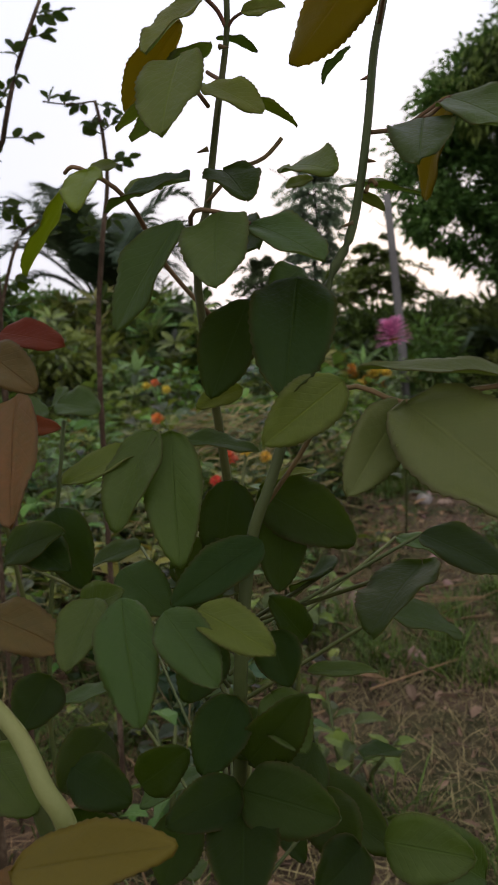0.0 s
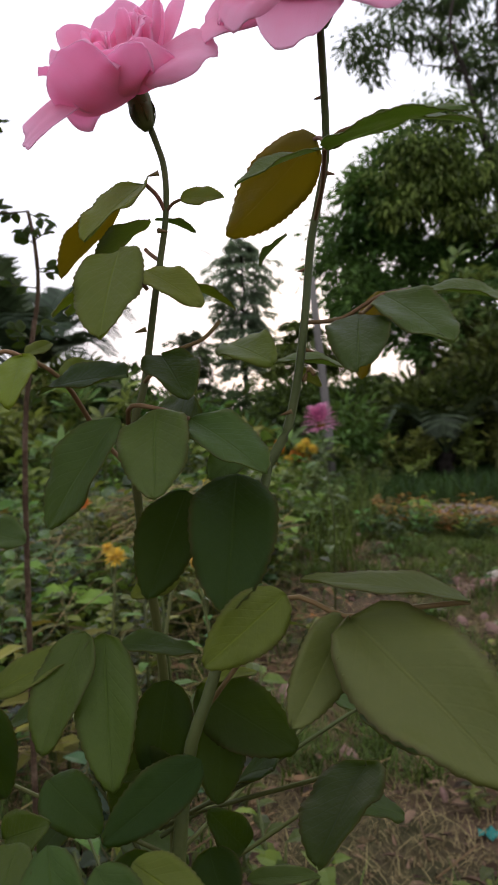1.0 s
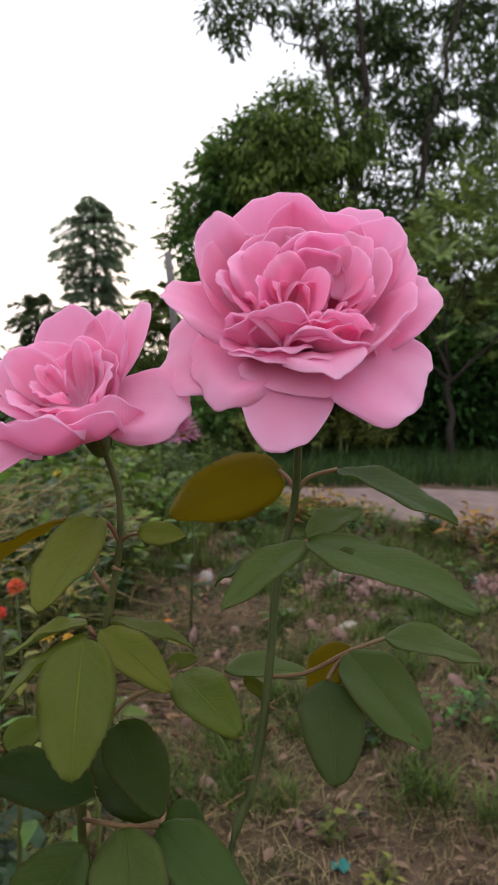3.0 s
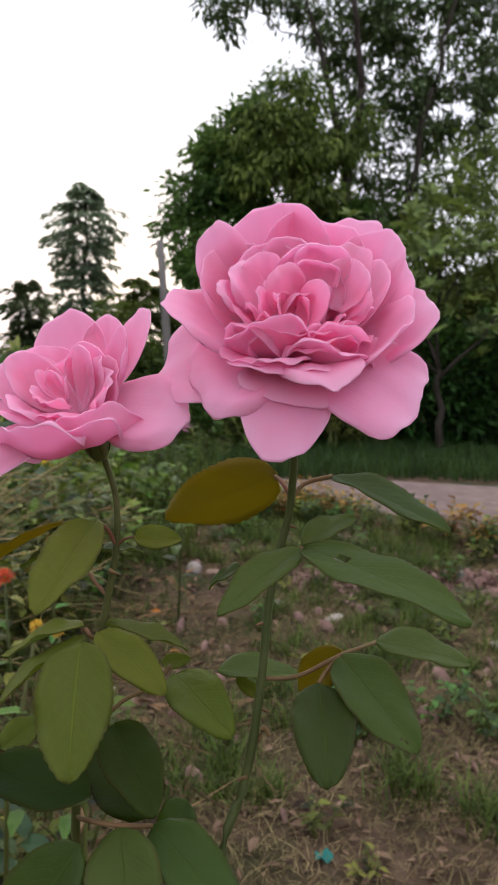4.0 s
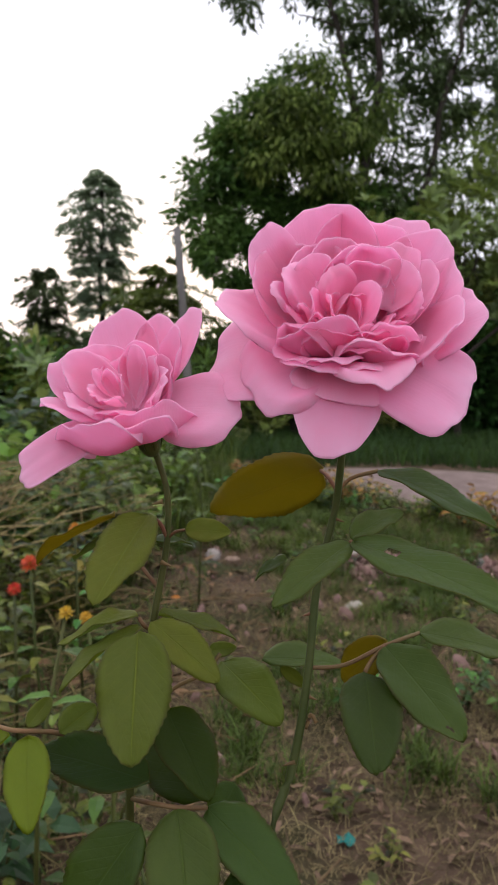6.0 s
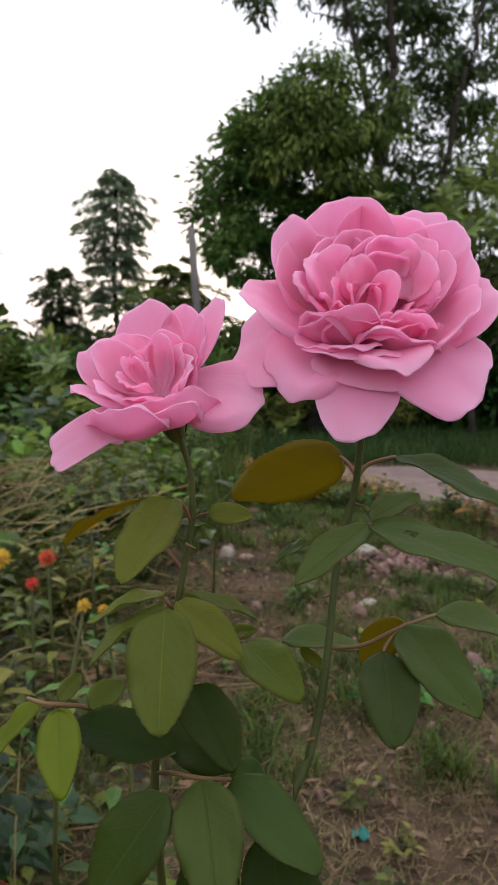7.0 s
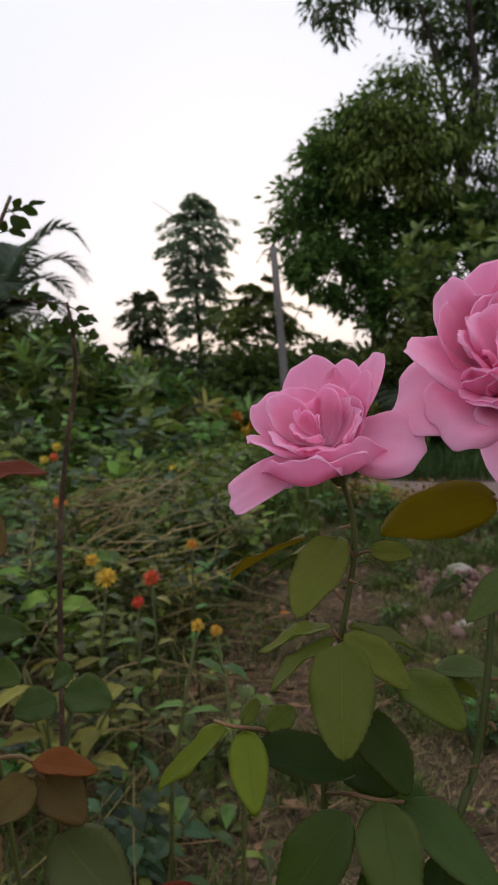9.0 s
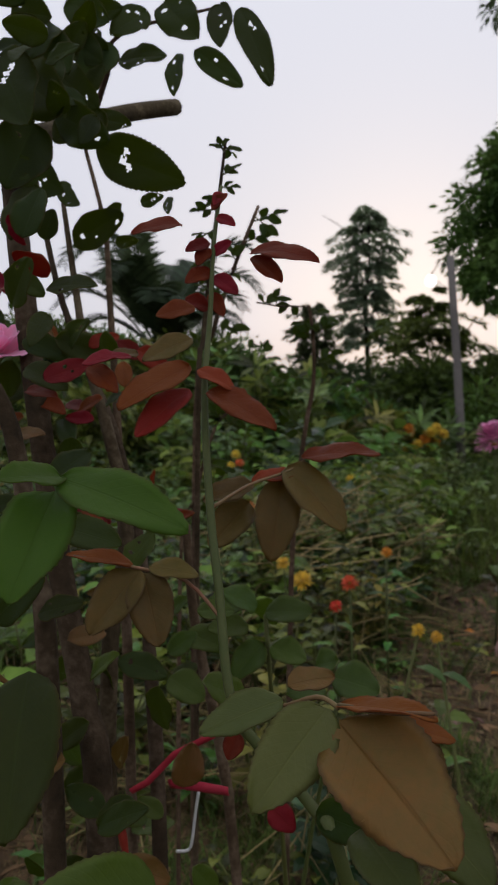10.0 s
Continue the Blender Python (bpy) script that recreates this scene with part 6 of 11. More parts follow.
rose_a = flower_foot(bush, ROSE_A, (24, 0, 0), (0, -0.016, -0.008))
petal(rose_a, (-5.4, -8.0, 2.5), (-32.1, -25.0, 34.5), 25, (0.35, -0.9, 0.1), 0.1, 0.16, 0.04, 0.06, 0.24)
petal(rose_a, (-2.9, -8.0, 2.5), (-14.3, -14.0, 45.3), 42, (0.1, -0.95, -0.25), 0.14, 0.22, -0.04, 0.05, 0.22)
petal(rose_a, (-0.6, -8.0, 2.5), (6.0, -11.0, 44.7), 37, (0.0, -0.95, -0.25), 0.14, 0.2, -0.04, 0.06, 0.22)
petal(rose_a, (1.4, -8.0, 2.5), (21.5, -7.0, 44.9), 30, (-0.2, -0.95, -0.1), 0.12, 0.2, 0.03, 0.07, 0.24)
petal(rose_a, (2.1, -10.0, 1.2), (28.8, -17.0, 36.6), 28, (-0.55, -0.8, -0.1), 0.14, 0.22, 0.02, 0.06, 0.24)
petal(rose_a, (3.1, -10.0, 0.3), (40.2, -28.0, 14.1), 32, (-0.35, -0.8, 0.5), 0.12, 0.14, 0.08, 0.07, 0.2)
petal(rose_a, (2.4, -12.0, 0.0), (34.3, -23.0, 24.3), 26, (-0.5, -0.75, 0.3), 0.14, 0.2, 0.04, 0.06, 0.24)
petal(rose_a, (2.5, -14.0, -2.2), (31.5, -37.0, 8.8), 30, (-0.5, -0.55, 0.65), 0.2, 0.26, 0.07, 0.06, 0.22)
petal(rose_a, (-2.7, -10.0, 2.2), (-29.6, -21.0, 28.5), 32, (0.3, -0.9, 0.2), 0.14, 0.2, 0.02, 0.06, 0.24)
petal(rose_a, (-3.9, -12.0, 1.0), (-43.3, -27.0, 14.3), 28, (0.12, -0.7, 0.7), 0.08, 0.1, 0.12, 0.06, 0.18)
petal(rose_a, (-2.5, -8.0, -2.4), (-49.2, -5.0, -6.0), 42, (-0.1, -0.8, 0.6), -0.06, 0.02, 0.08, 0.07, 0.2)
petal(rose_a, (-3.2, -14.0, -3.1), (-35.8, -24.0, -15.1), 40, (0.05, -0.66, 0.75), -0.06, 0.06, 0.12, 0.07, 0.2)
petal(rose_a, (-3.1, -16.0, -4.3), (-8.1, -36.0, -37.2), 32, (0.0, -0.95, 0.3), -0.12, -0.05, 0.02, 0.06, 0.48)
petal(rose_a, (-0.8, -18.0, -3.8), (36.3, -32.0, -21.0), 33, (0.05, -0.9, 0.45), -0.1, -0.02, 0.02, 0.07, 0.08)
petal(rose_a, (-1.8, -15.0, -3.4), (-2.7, -34.0, -20.8), 36, (0.0, -0.93, 0.36), -0.1, -0.03, 0.02, 0.05, 0.26)
petal(rose_a, (-1.7, -14.0, -6.0), (-4.0, -42.0, -10.7), 42, (0.0, -0.25, 0.97), -0.03, 0.06, 0.04, 0.05, 0.2)
petal(rose_a, (-1.5, -22.0, -5.7), (10.2, -47.0, -13.2), 26, (-0.1, -0.4, 0.92), -0.02, 0.1, 0.12, 0.08, 0.16)
petal(rose_a, (-3.4, -22.0, -6.1), (-14.6, -39.0, -7.0), 27, (0.15, 0.2, 0.97), 0.06, 0.12, 0.08, 0.08, 0.2)
petal(rose_a, (-3.7, -18.0, -4.2), (-23.4, -36.0, -6.3), 20, (0.3, -0.2, 0.9), 0.06, 0.14, 0.08, 0.07, 0.22, "petal_heart")
petal(rose_a, (-3.7, -22.0, -5.0), (-17.3, -40.0, 5.5), 31, (0.35, 0.75, 0.6), 0.2, 0.2, 0.12, 0.06, 0.2)
petal(rose_a, (-0.8, -22.0, -5.0), (15.2, -40.0, -2.0), 34, (-0.35, 0.6, 0.75), 0.22, 0.2, 0.12, 0.06, 0.2)
petal(rose_a, (-2.3, -22.0, -4.1), (-4.6, -41.0, 3.6), 30, (0.0, 0.75, 0.6), 0.2, 0.2, 0.12, 0.06, 0.22, "petal_heart")
petal(rose_a, (-0.5, -20.0, -2.9), (18.7, -34.0, 5.9), 28, (-0.45, 0.45, 0.75), 0.22, 0.22, 0.14, 0.07, 0.22, "petal_heart")
petal(rose_a, (-0.5, -20.0, -2.0), (9.2, -40.0, 1.8), 25, (-0.35, 0.55, 0.75), 0.22, 0.22, 0.14, 0.07, 0.22, "petal_heart")
petal(rose_a, (-3.9, -20.0, -2.9), (-22.1, -34.0, 7.3), 23, (0.55, 0.3, 0.75), 0.2, 0.22, 0.22, 0.1, 0.24, "petal_heart")
petal(rose_a, (-0.9, -20.0, -3.3), (3.8, -42.0, -0.9), 20, (-0.15, 0.6, 0.75), 0.22, 0.24, 0.24, 0.1, 0.24, "petal_heart")
petal(rose_a, (-3.2, -14.0, 1.7), (-16.3, -16.0, 33.1), 25, (0.4, -0.85, -0.1), 0.12, 0.26, -0.05, 0.06, 0.24)
petal(rose_a, (-2.2, -14.0, 1.7), (-6.1, -14.0, 35.0), 25, (0.1, -0.95, -0.15), 0.12, 0.26, -0.1, 0.07, 0.24)
petal(rose_a, (-1.3, -14.0, 1.7), (5.4, -20.0, 32.4), 30, (0.0, -0.9, -0.35), 0.1, 0.22, -0.2, 0.08, 0.22)
petal(rose_a, (-0.3, -14.0, 1.7), (17.8, -14.0, 34.4), 24, (-0.35, -0.85, -0.1), 0.12, 0.26, 0.04, 0.08, 0.24)
petal(rose_a, (0.1, -15.0, 0.6), (25.5, -20.0, 25.9), 23, (-0.65, -0.65, 0.1), 0.14, 0.24, 0.03, 0.08, 0.24)
petal(rose_a, (-0.6, -16.0, 1.4), (16.5, -22.0, 24.1), 21, (-0.45, -0.85, 0.1), 0.12, 0.26, 0.1, 0.09, 0.24, "petal_heart")
petal(rose_a, (-3.4, -16.0, 1.4), (-21.3, -26.0, 25.0), 16, (0.6, -0.7, 0.0), 0.1, 0.3, 0.18, 0.09, 0.26, "petal_heart")
petal(rose_a, (-3.4, -16.0, 1.4), (-13.2, -20.0, 26.8), 17, (0.25, -0.9, 0.0), 0.1, 0.28, 0.08, 0.09, 0.26, "petal_heart")
petal(rose_a, (-2.1, -16.0, 1.4), (-1.3, -26.0, 22.8), 14, (0.5, -0.85, 0.0), 0.06, 0.2, -0.12, 0.12, 0.2, "petal_heart")
petal(rose_a, (-1.2, -16.0, 1.4), (9.6, -26.0, 23.5), 18, (-0.3, -0.9, -0.1), 0.08, 0.2, -0.1, 0.12, 0.2, "petal_heart")
petal(rose_a, (-0.9, -17.0, 1.2), (10.8, -26.0, 19.6), 14, (-0.5, -0.8, 0.0), 0.12, 0.3, 0.1, 0.1, 0.28, "petal_heart")
petal(rose_a, (-0.7, -18.0, 0.7), (15.9, -28.0, 15.5), 15, (-0.6, -0.65, 0.2), 0.12, 0.3, 0.18, 0.1, 0.26, "petal_heart")
petal(rose_a, (-0.7, -18.0, 0.7), (21.3, -28.0, 14.1), 15, (-0.7, -0.45, 0.5), 0.12, 0.3, 0.18, 0.1, 0.26, "petal_heart")
petal(rose_a, (-3.7, -18.0, 0.2), (-18.3, -29.0, 16.6), 14, (0.6, -0.6, 0.2), 0.1, 0.32, 0.2, 0.1, 0.28, "petal_heart")
petal(rose_a, (-2.9, -18.0, 0.2), (-11.9, -31.0, 17.0), 11, (0.9, -0.3, 0.1), 0.1, 0.32, 0.14, 0.1, 0.32, "petal_heart")
petal(rose_a, (-1.8, -18.0, 0.2), (3.8, -34.0, 16.4), 10, (-0.85, -0.45, 0.1), 0.08, 0.34, 0.06, 0.08, 0.34, "petal_heart")
petal(rose_a, (-1.4, -18.0, 0.2), (7.6, -31.0, 15.2), 10, (0.6, -0.75, 0.1), 0.08, 0.34, 0.1, 0.09, 0.34, "petal_heart")
petal(rose_a, (-2.2, -18.0, 0.2), (-1.6, -34.0, 16.4), 15, (0.2, -0.9, 0.1), 0.06, 0.28, -0.25, 0.1, 0.3, "petal_heart")
petal(rose_a, (-2.3, -18.0, 0.2), (-5.6, -27.0, 19.3), 12, (-0.4, -0.9, 0.0), 0.1, 0.34, 0.12, 0.1, 0.3, "petal_heart")
petal(rose_a, (-2.7, -19.0, 0.0), (-7.4, -36.0, 12.8), 10, (0.5, -0.8, 0.1), 0.1, 0.34, 0.1, 0.09, 0.34, "petal_heart")
petal(rose_a, (-2.7, -19.0, 0.0), (-0.6, -37.0, 10.5), 10, (-0.4, -0.85, 0.2), 0.1, 0.34, 0.1, 0.09, 0.34, "petal_heart")
petal(rose_a, (-4.1, -19.0, -0.9), (-22.6, -33.0, 12.4), 13, (0.75, -0.2, 0.6), 0.14, 0.32, 0.22, 0.1, 0.28, "petal_heart")
petal(rose_a, (-4.1, -19.0, -0.9), (-16.5, -36.0, 11.1), 11, (0.7, 0.1, 0.6), 0.14, 0.32, 0.22, 0.1, 0.28, "petal_heart")
petal(rose_a, (-3.5, -20.0, -1.4), (-12.0, -38.0, 7.8), 12, (0.4, 0.5, 0.6), 0.14, 0.32, 0.22, 0.1, 0.28, "petal_heart")
petal(rose_a, (-0.6, -19.0, -0.9), (9.2, -35.0, 8.3), 15, (-0.6, -0.1, 0.75), 0.16, 0.32, 0.2, 0.1, 0.26, "petal_heart")
petal(rose_a, (-0.6, -19.0, -0.9), (15.1, -32.0, 8.9), 16, (-0.6, 0.1, 0.75), 0.16, 0.32, 0.2, 0.1, 0.26, "petal_heart")
petal(rose_a, (-2.0, -20.0, -1.0), (1.0, -40.0, 4.8), 12, (-0.3, 0.6, 0.7), 0.16, 0.32, 0.22, 0.1, 0.28, "petal_heart")
petal(rose_a, (-2.2, -30.0, 1.5), (4.6, -39.0, 16.3), 13, (-0.6, -0.78, 0.05), 0.1, 0.26, 0.04, 0.07, 0.24, "petal_heart")
petal(rose_a, (-3.0, -28.0, 4.7), (-6.6, -38.0, 21.0), 15, (0.4, -0.9, 0.0), 0.1, 0.24, 0.26, 0.1, 0.22, "petal_heart")
petal(rose_a, (-8.2, -26.0, 6.9), (-21.6, -34.0, 23.0), 15, (0.65, -0.72, 0.05), 0.14, 0.24, 0.22, 0.08, 0.24)
petal(rose_a, (-10.4, -30.0, 5.5), (-14.7, -40.0, 12.7), 8, (0.85, -0.45, 0.1), 0.08, 0.28, 0.08, 0.1, 0.3, "petal_heart")
petal(rose_a, (-7.9, -30.0, 5.1), (-9.9, -40.0, 11.0), 7, (-0.75, -0.65, 0.1), 0.08, 0.28, 0.1, 0.1, 0.3, "petal_heart")
petal(rose_a, (-18.2, -26.0, 9.4), (-25.8, -35.0, 16.2), 11, (0.7, -0.5, 0.45), 0.12, 0.26, 0.22, 0.1, 0.26)
petal(rose_a, (10.3, -26.0, 9.4), (15.3, -32.0, 24.2), 17, (-0.4, -0.9, 0.05), 0.12, 0.24, 0.06, 0.08, 0.22)
petal(rose_a, (2.6, -24.0, 13.1), (2.7, -31.0, 25.5), 16, (0.05, -0.92, -0.25), 0.08, 0.12, -0.16, 0.14, 0.14)
petal(rose_a, (5.1, -22.0, 15.3), (5.6, -28.0, 31.0), 19, (-0.1, -0.95, -0.2), 0.1, 0.2, -0.1, 0.09, 0.22)
petal(rose_a, (13.2, -28.0, 6.9), (18.6, -33.0, 16.6), 13, (-0.7, -0.55, 0.4), 0.12, 0.26, 0.14, 0.1, 0.26, "petal_heart")
petal(rose_a, (-12.0, -24.0, 11.2), (-14.7, -30.0, 26.5), 15, (0.25, -0.95, 0.0), 0.1, 0.24, 0.06, 0.09, 0.24)
rose_b = flower_foot(bush, ROSE_B, (14, -14, 0), (0.003, -0.002, -0.003))
petal(rose_b, (-0.2, -1.0, 3.0), (-9.5, 0.0, 37.4), 27, (0.0, -0.97, -0.1), 0.1, 0.16, -0.02, 0.05, 0.2)
petal(rose_b, (1.4, -1.0, 3.0), (19.6, -2.0, 39.6), 15, (-0.55, -0.8, 0.1), 0.08, 0.2, 0.02, 0.08, 0.16)
petal(rose_b, (0.8, -1.0, 3.0), (7.3, 0.0, 36.8), 18, (-0.15, -0.95, 0.0), 0.1, 0.24, -0.05, 0.07, 0.22)
petal(rose_b, (2.4, -5.0, 2.2), (15.8, -20.0, 29.0), 17, (-0.75, -0.6, 0.1), 0.14, 0.26, 0, 0.07, 0.3)
petal(rose_b, (-1.0, -4.0, 2.3), (-28.7, -6.0, 20.0), 25, (0.15, -0.85, 0.45), 0.12, 0.2, 0.02, 0.07, 0.2)
petal(rose_b, (-0.4, -5.0, 2.2), (-17.5, -5.0, 23.7), 22, (0.2, -0.95, 0.1), 0.1, 0.22, 0, 0.07, 0.22)
petal(rose_b, (-0.1, -7.0, 1.8), (-20.7, -13.0, 17.9), 22, (0.3, -0.8, 0.4), 0.12, 0.24, 0.04, 0.07, 0.22)
petal(rose_b, (0.1, -11.0, 1.3), (-31.1, -18.0, 5.9), 20, (0.25, -0.25, 0.9), 0.1, 0.22, 0.1, 0.09, 0.28)
petal(rose_b, (5.2, -11.0, -5.7), (-20.1, -30.0, -0.8), 42, (0.18, 0.3, 0.94), 0.3, 0.22, 0.12, 0.07, 0.14)
petal(rose_b, (5.9, -11.0, -5.7), (10.5, -26.0, 7.0), 31, (-0.3, 0.7, 0.65), 0.36, 0.22, 0.12, 0.07, 0.18)
petal(rose_b, (5.4, -11.0, -5.7), (-2.4, -31.0, 0.3), 36, (0.0, 0.5, 0.86), 0.32, 0.22, 0.12, 0.07, 0.18)
petal(rose_b, (0.2, -9.0, 0.2), (-37.7, -15.0, -21.3), 16, (-0.05, -0.88, 0.45), -0.1, 0.02, 0, 0.07, 0.04)
petal(rose_b, (2.9, -6.0, 0.8), (37.6, -19.0, 4.2), 30, (0.05, -0.85, 0.5), -0.1, 0.06, 0.1, 0.07, 0.22)
petal(rose_b, (1.5, -7.0, 1.8), (3.1, -10.0, 26.2), 18, (-0.2, -0.95, 0.0), 0.12, 0.28, -0.06, 0.09, 0.22)
petal(rose_b, (2.6, -9.0, 1.3), (11.6, -16.0, 20.5), 19, (-0.55, -0.75, 0.1), 0.14, 0.28, 0.06, 0.09, 0.26)
petal(rose_b, (2.5, -11.0, 0.7), (8.6, -22.0, 13.9), 19, (-0.6, -0.5, 0.5), 0.18, 0.28, 0.14, 0.11, 0.26, "petal_heart")
petal(rose_b, (0.9, -11.0, 0.7), (-21.0, -21.0, 8.8), 20, (0.35, -0.2, 0.85), 0.16, 0.24, 0.16, 0.09, 0.24)
petal(rose_b, (1.1, -10.0, 0.7), (-8.8, -26.0, 3.9), 24, (0.1, 0.1, 0.98), 0.18, 0.22, 0.14, 0.09, 0.24, "petal_heart")
petal(rose_b, (2.1, -11.0, 0.1), (-0.6, -26.0, 3.7), 22, (0.0, 0.35, 0.92), 0.2, 0.24, 0.18, 0.09, 0.24, "petal_heart")
petal(rose_b, (0.7, -7.0, 1.8), (-6.6, -8.0, 21.3), 18, (0.0, -0.97, 0.1), 0.1, 0.3, -0.08, 0.09, 0.24, "petal_heart")
petal(rose_b, (0.8, -10.0, 2.1), (-22.2, -17.0, 19.4), 17, (0.35, -0.9, 0.15), 0.12, 0.22, 0.04, 0.07, 0.2)
petal(rose_b, (1.1, -10.0, 2.1), (1.5, -17.0, 24.1), 11, (-0.55, -0.8, 0.0), 0.12, 0.28, 0.05, 0.08, 0.26)
petal(rose_b, (1.7, -11.0, 1.7), (7.5, -21.0, 20.7), 12, (-0.65, -0.7, 0.1), 0.14, 0.26, 0.1, 0.12, 0.24)
petal(rose_b, (2.2, -12.0, 1.2), (10.4, -25.0, 15.4), 14, (-0.7, -0.55, 0.35), 0.16, 0.24, 0.22, 0.16, 0.22)
petal(rose_b, (-4.5, -14.0, 5.8), (-11.9, -20.0, 15.5), 6, (0.5, -0.8, 0.2), 0.1, 0.3, 0.12, 0.12, 0.3)
petal(rose_b, (-4.0, -14.0, 5.8), (-8.0, -19.0, 16.4), 7, (-0.4, -0.9, 0.1), 0.1, 0.3, -0.14, 0.12, 0.3)
petal(rose_b, (-3.6, -14.0, 5.8), (-3.5, -20.0, 14.0), 7, (-0.6, -0.6, 0.3), 0.1, 0.3, 0.12, 0.12, 0.3)
petal(rose_b, (-4.2, -15.0, 4.6), (-13.3, -22.0, 10.5), 8, (0.6, -0.4, 0.6), 0.12, 0.28, 0.16, 0.12, 0.28)
petal(rose_b, (-2.7, -15.0, 3.8), (-9.1, -26.0, 7.7), 14, (0.1, -0.1, 0.95), 0.14, 0.24, 0.16, 0.1, 0.22, "petal_heart")

# ---- red-leaved young rose beside it ----
red_bush = put("rose_bush", None, None, Matrix.Translation((0, 0, 0)), "young rose bush with red and bronze leaves", "rose bush")
stalk(red_bush, "stem", [(-0.10, 0.25, -0.02), (-0.12, 0.24, 0.35), (-0.1735, 0.1822, 0.5928), (-0.1873, 0.1843, 0.6186), (-0.2153, 0.1862, 0.6430), (-0.2249, 0.1891, 0.6583), (-0.2355, 0.2037, 0.6916), (-0.2463, 0.2183, 0.7240), (-0.2585, 0.2388, 0.7725), (-0.2656, 0.2605, 0.8108), (-0.2693, 0.2726, 0.8455), (-0.2708, 0.2854, 0.8793)], [0.0038, 0.0034, 0.0028, 0.0024, 0.0022, 0.0020, 0.0019, 0.0018, 0.0016, 0.0014, 0.0011, 0.0008], "stem")
leaflet(red_bush, (-0.2480, 0.2697, 0.8416), (-0.2142, 0.2628, 0.8344), 0.0150, (0.25, -0.66, 0.71), "red", 0.35, 0.18)
leaflet(red_bush, (-0.2471, 0.2699, 0.8397), (-0.2309, 0.2643, 0.8261), 0.0114, (0.49, -0.74, 0.46), "red")
leaflet(red_bush, (-0.2845, 0.2677, 0.8572), (-0.3014, 0.2499, 0.8504), 0.0123, (0.25, -0.66, 0.71), "red", 0.30, 0.18)
leaflet(red_bush, (-0.2708, 0.2735, 0.8653), (-0.2620, 0.2720, 0.8711), 0.0067, (0.31, -0.82, 0.47), "red")
leaflet(red_bush, (-0.2680, 0.2743, 0.8611), (-0.2580, 0.2723, 0.8558), 0.0073, (0.31, -0.82, 0.47), "red")
leaflet(red_bush, (-0.2715, 0.2719, 0.8483), (-0.2797, 0.2630, 0.8431), 0.0084, (0.31, -0.82, 0.47), "red")
leaflet(red_bush, (-0.2687, 0.2726, 0.8427), (-0.2591, 0.2713, 0.8475), 0.0084, (0.31, -0.82, 0.47), "red")
leaflet(red_bush, (-0.2705, 0.2712, 0.8343), (-0.2792, 0.2620, 0.8278), 0.0101, (0.31, -0.82, 0.47), "red")
leaflet(red_bush, (-0.2688, 0.2717, 0.8315), (-0.2556, 0.2707, 0.8225), 0.0101, (0.31, -0.82, 0.47), "red")
leaflet(red_bush, (-0.2701, 0.2705, 0.8230), (-0.2617, 0.2675, 0.8113), 0.0084, (0.31, -0.82, 0.47), "red")
leaflet(red_bush, (-0.2720, 0.2715, 0.8455), (-0.2743, 0.2646, 0.8362), 0.0084, (0.31, -0.82, 0.47), "red")
leaflet(red_bush, (-0.2671, 0.2756, 0.8737), (-0.2675, 0.2695, 0.8655), 0.0056, (0.31, -0.82, 0.47), "red")
leaflet(red_bush, (-0.2704, 0.2698, 0.8160), (-0.2789, 0.2615, 0.8195), 0.0101, (0.31, -0.82, 0.47), "red")
leaflet(red_bush, (-0.2705, 0.2536, 0.8143), (-0.2849, 0.2423, 0.8095), 0.0113, (0.29, -0.77, 0.57), "rust")
leaflet(red_bush, (-0.2691, 0.2476, 0.7990), (-0.2850, 0.2298, 0.7878), 0.0132, (0.29, -0.77, 0.57), "brown")
leaflet(red_bush, (-0.2855, 0.2190, 0.7894), (-0.2995, 0.2026, 0.7856), 0.0124, (0.15, -0.42, 0.90), "red")
leaflet(red_bush, (-0.3023, 0.2122, 0.7847), (-0.2861, 0.2069, 0.7736), 0.0112, (0.49, -0.74, 0.46), "red")
leaflet(red_bush, (-0.2634, 0.2326, 0.7853), (-0.2816, 0.2027, 0.7672), 0.0174, (0.10, -0.83, 0.55), "rust")
leaflet(red_bush, (-0.2630, 0.2319, 0.7751), (-0.2743, 0.2046, 0.7552), 0.0154, (0.12, -0.88, 0.46), "rust")
leaflet(red_bush, (-0.2614, 0.2386, 0.7842), (-0.2427, 0.2343, 0.7753), 0.0107, (0.44, -0.62, 0.65), "rust")
leaflet(red_bush, (-0.2546, 0.2351, 0.7746), (-0.2184, 0.2209, 0.7585), 0.0153, (0.47, -0.68, 0.56), "rust")
leaflet(red_bush, (-0.2446, 0.2444, 0.7753), (-0.2382, 0.2355, 0.7678), 0.0077, (0.47, -0.68, 0.56), "rust")
leaflet(red_bush, (-0.2243, 0.2817, 0.7412), (-0.1873, 0.2854, 0.7441), 0.0195, (0.12, -0.34, 0.93), "rust", 0.20, 0.18)
leaflet(red_bush, (-0.2313, 0.2787, 0.7366), (-0.1996, 0.2672, 0.7096), 0.0236, (0.58, -0.70, 0.41), "brown")
leaflet(red_bush, (-0.2332, 0.2775, 0.7309), (-0.2322, 0.2589, 0.6943), 0.0232, (0.33, -0.87, 0.37), "brown")
leaflet(red_bush, (-0.2480, 0.2768, 0.7262), (-0.2712, 0.2674, 0.7191), 0.0177, (0.20, -0.53, 0.82), "brown")
leaflet(red_bush, (-0.2516, 0.2801, 0.7174), (-0.2652, 0.2626, 0.6968), 0.0206, (0.14, -0.90, 0.40), "brown")
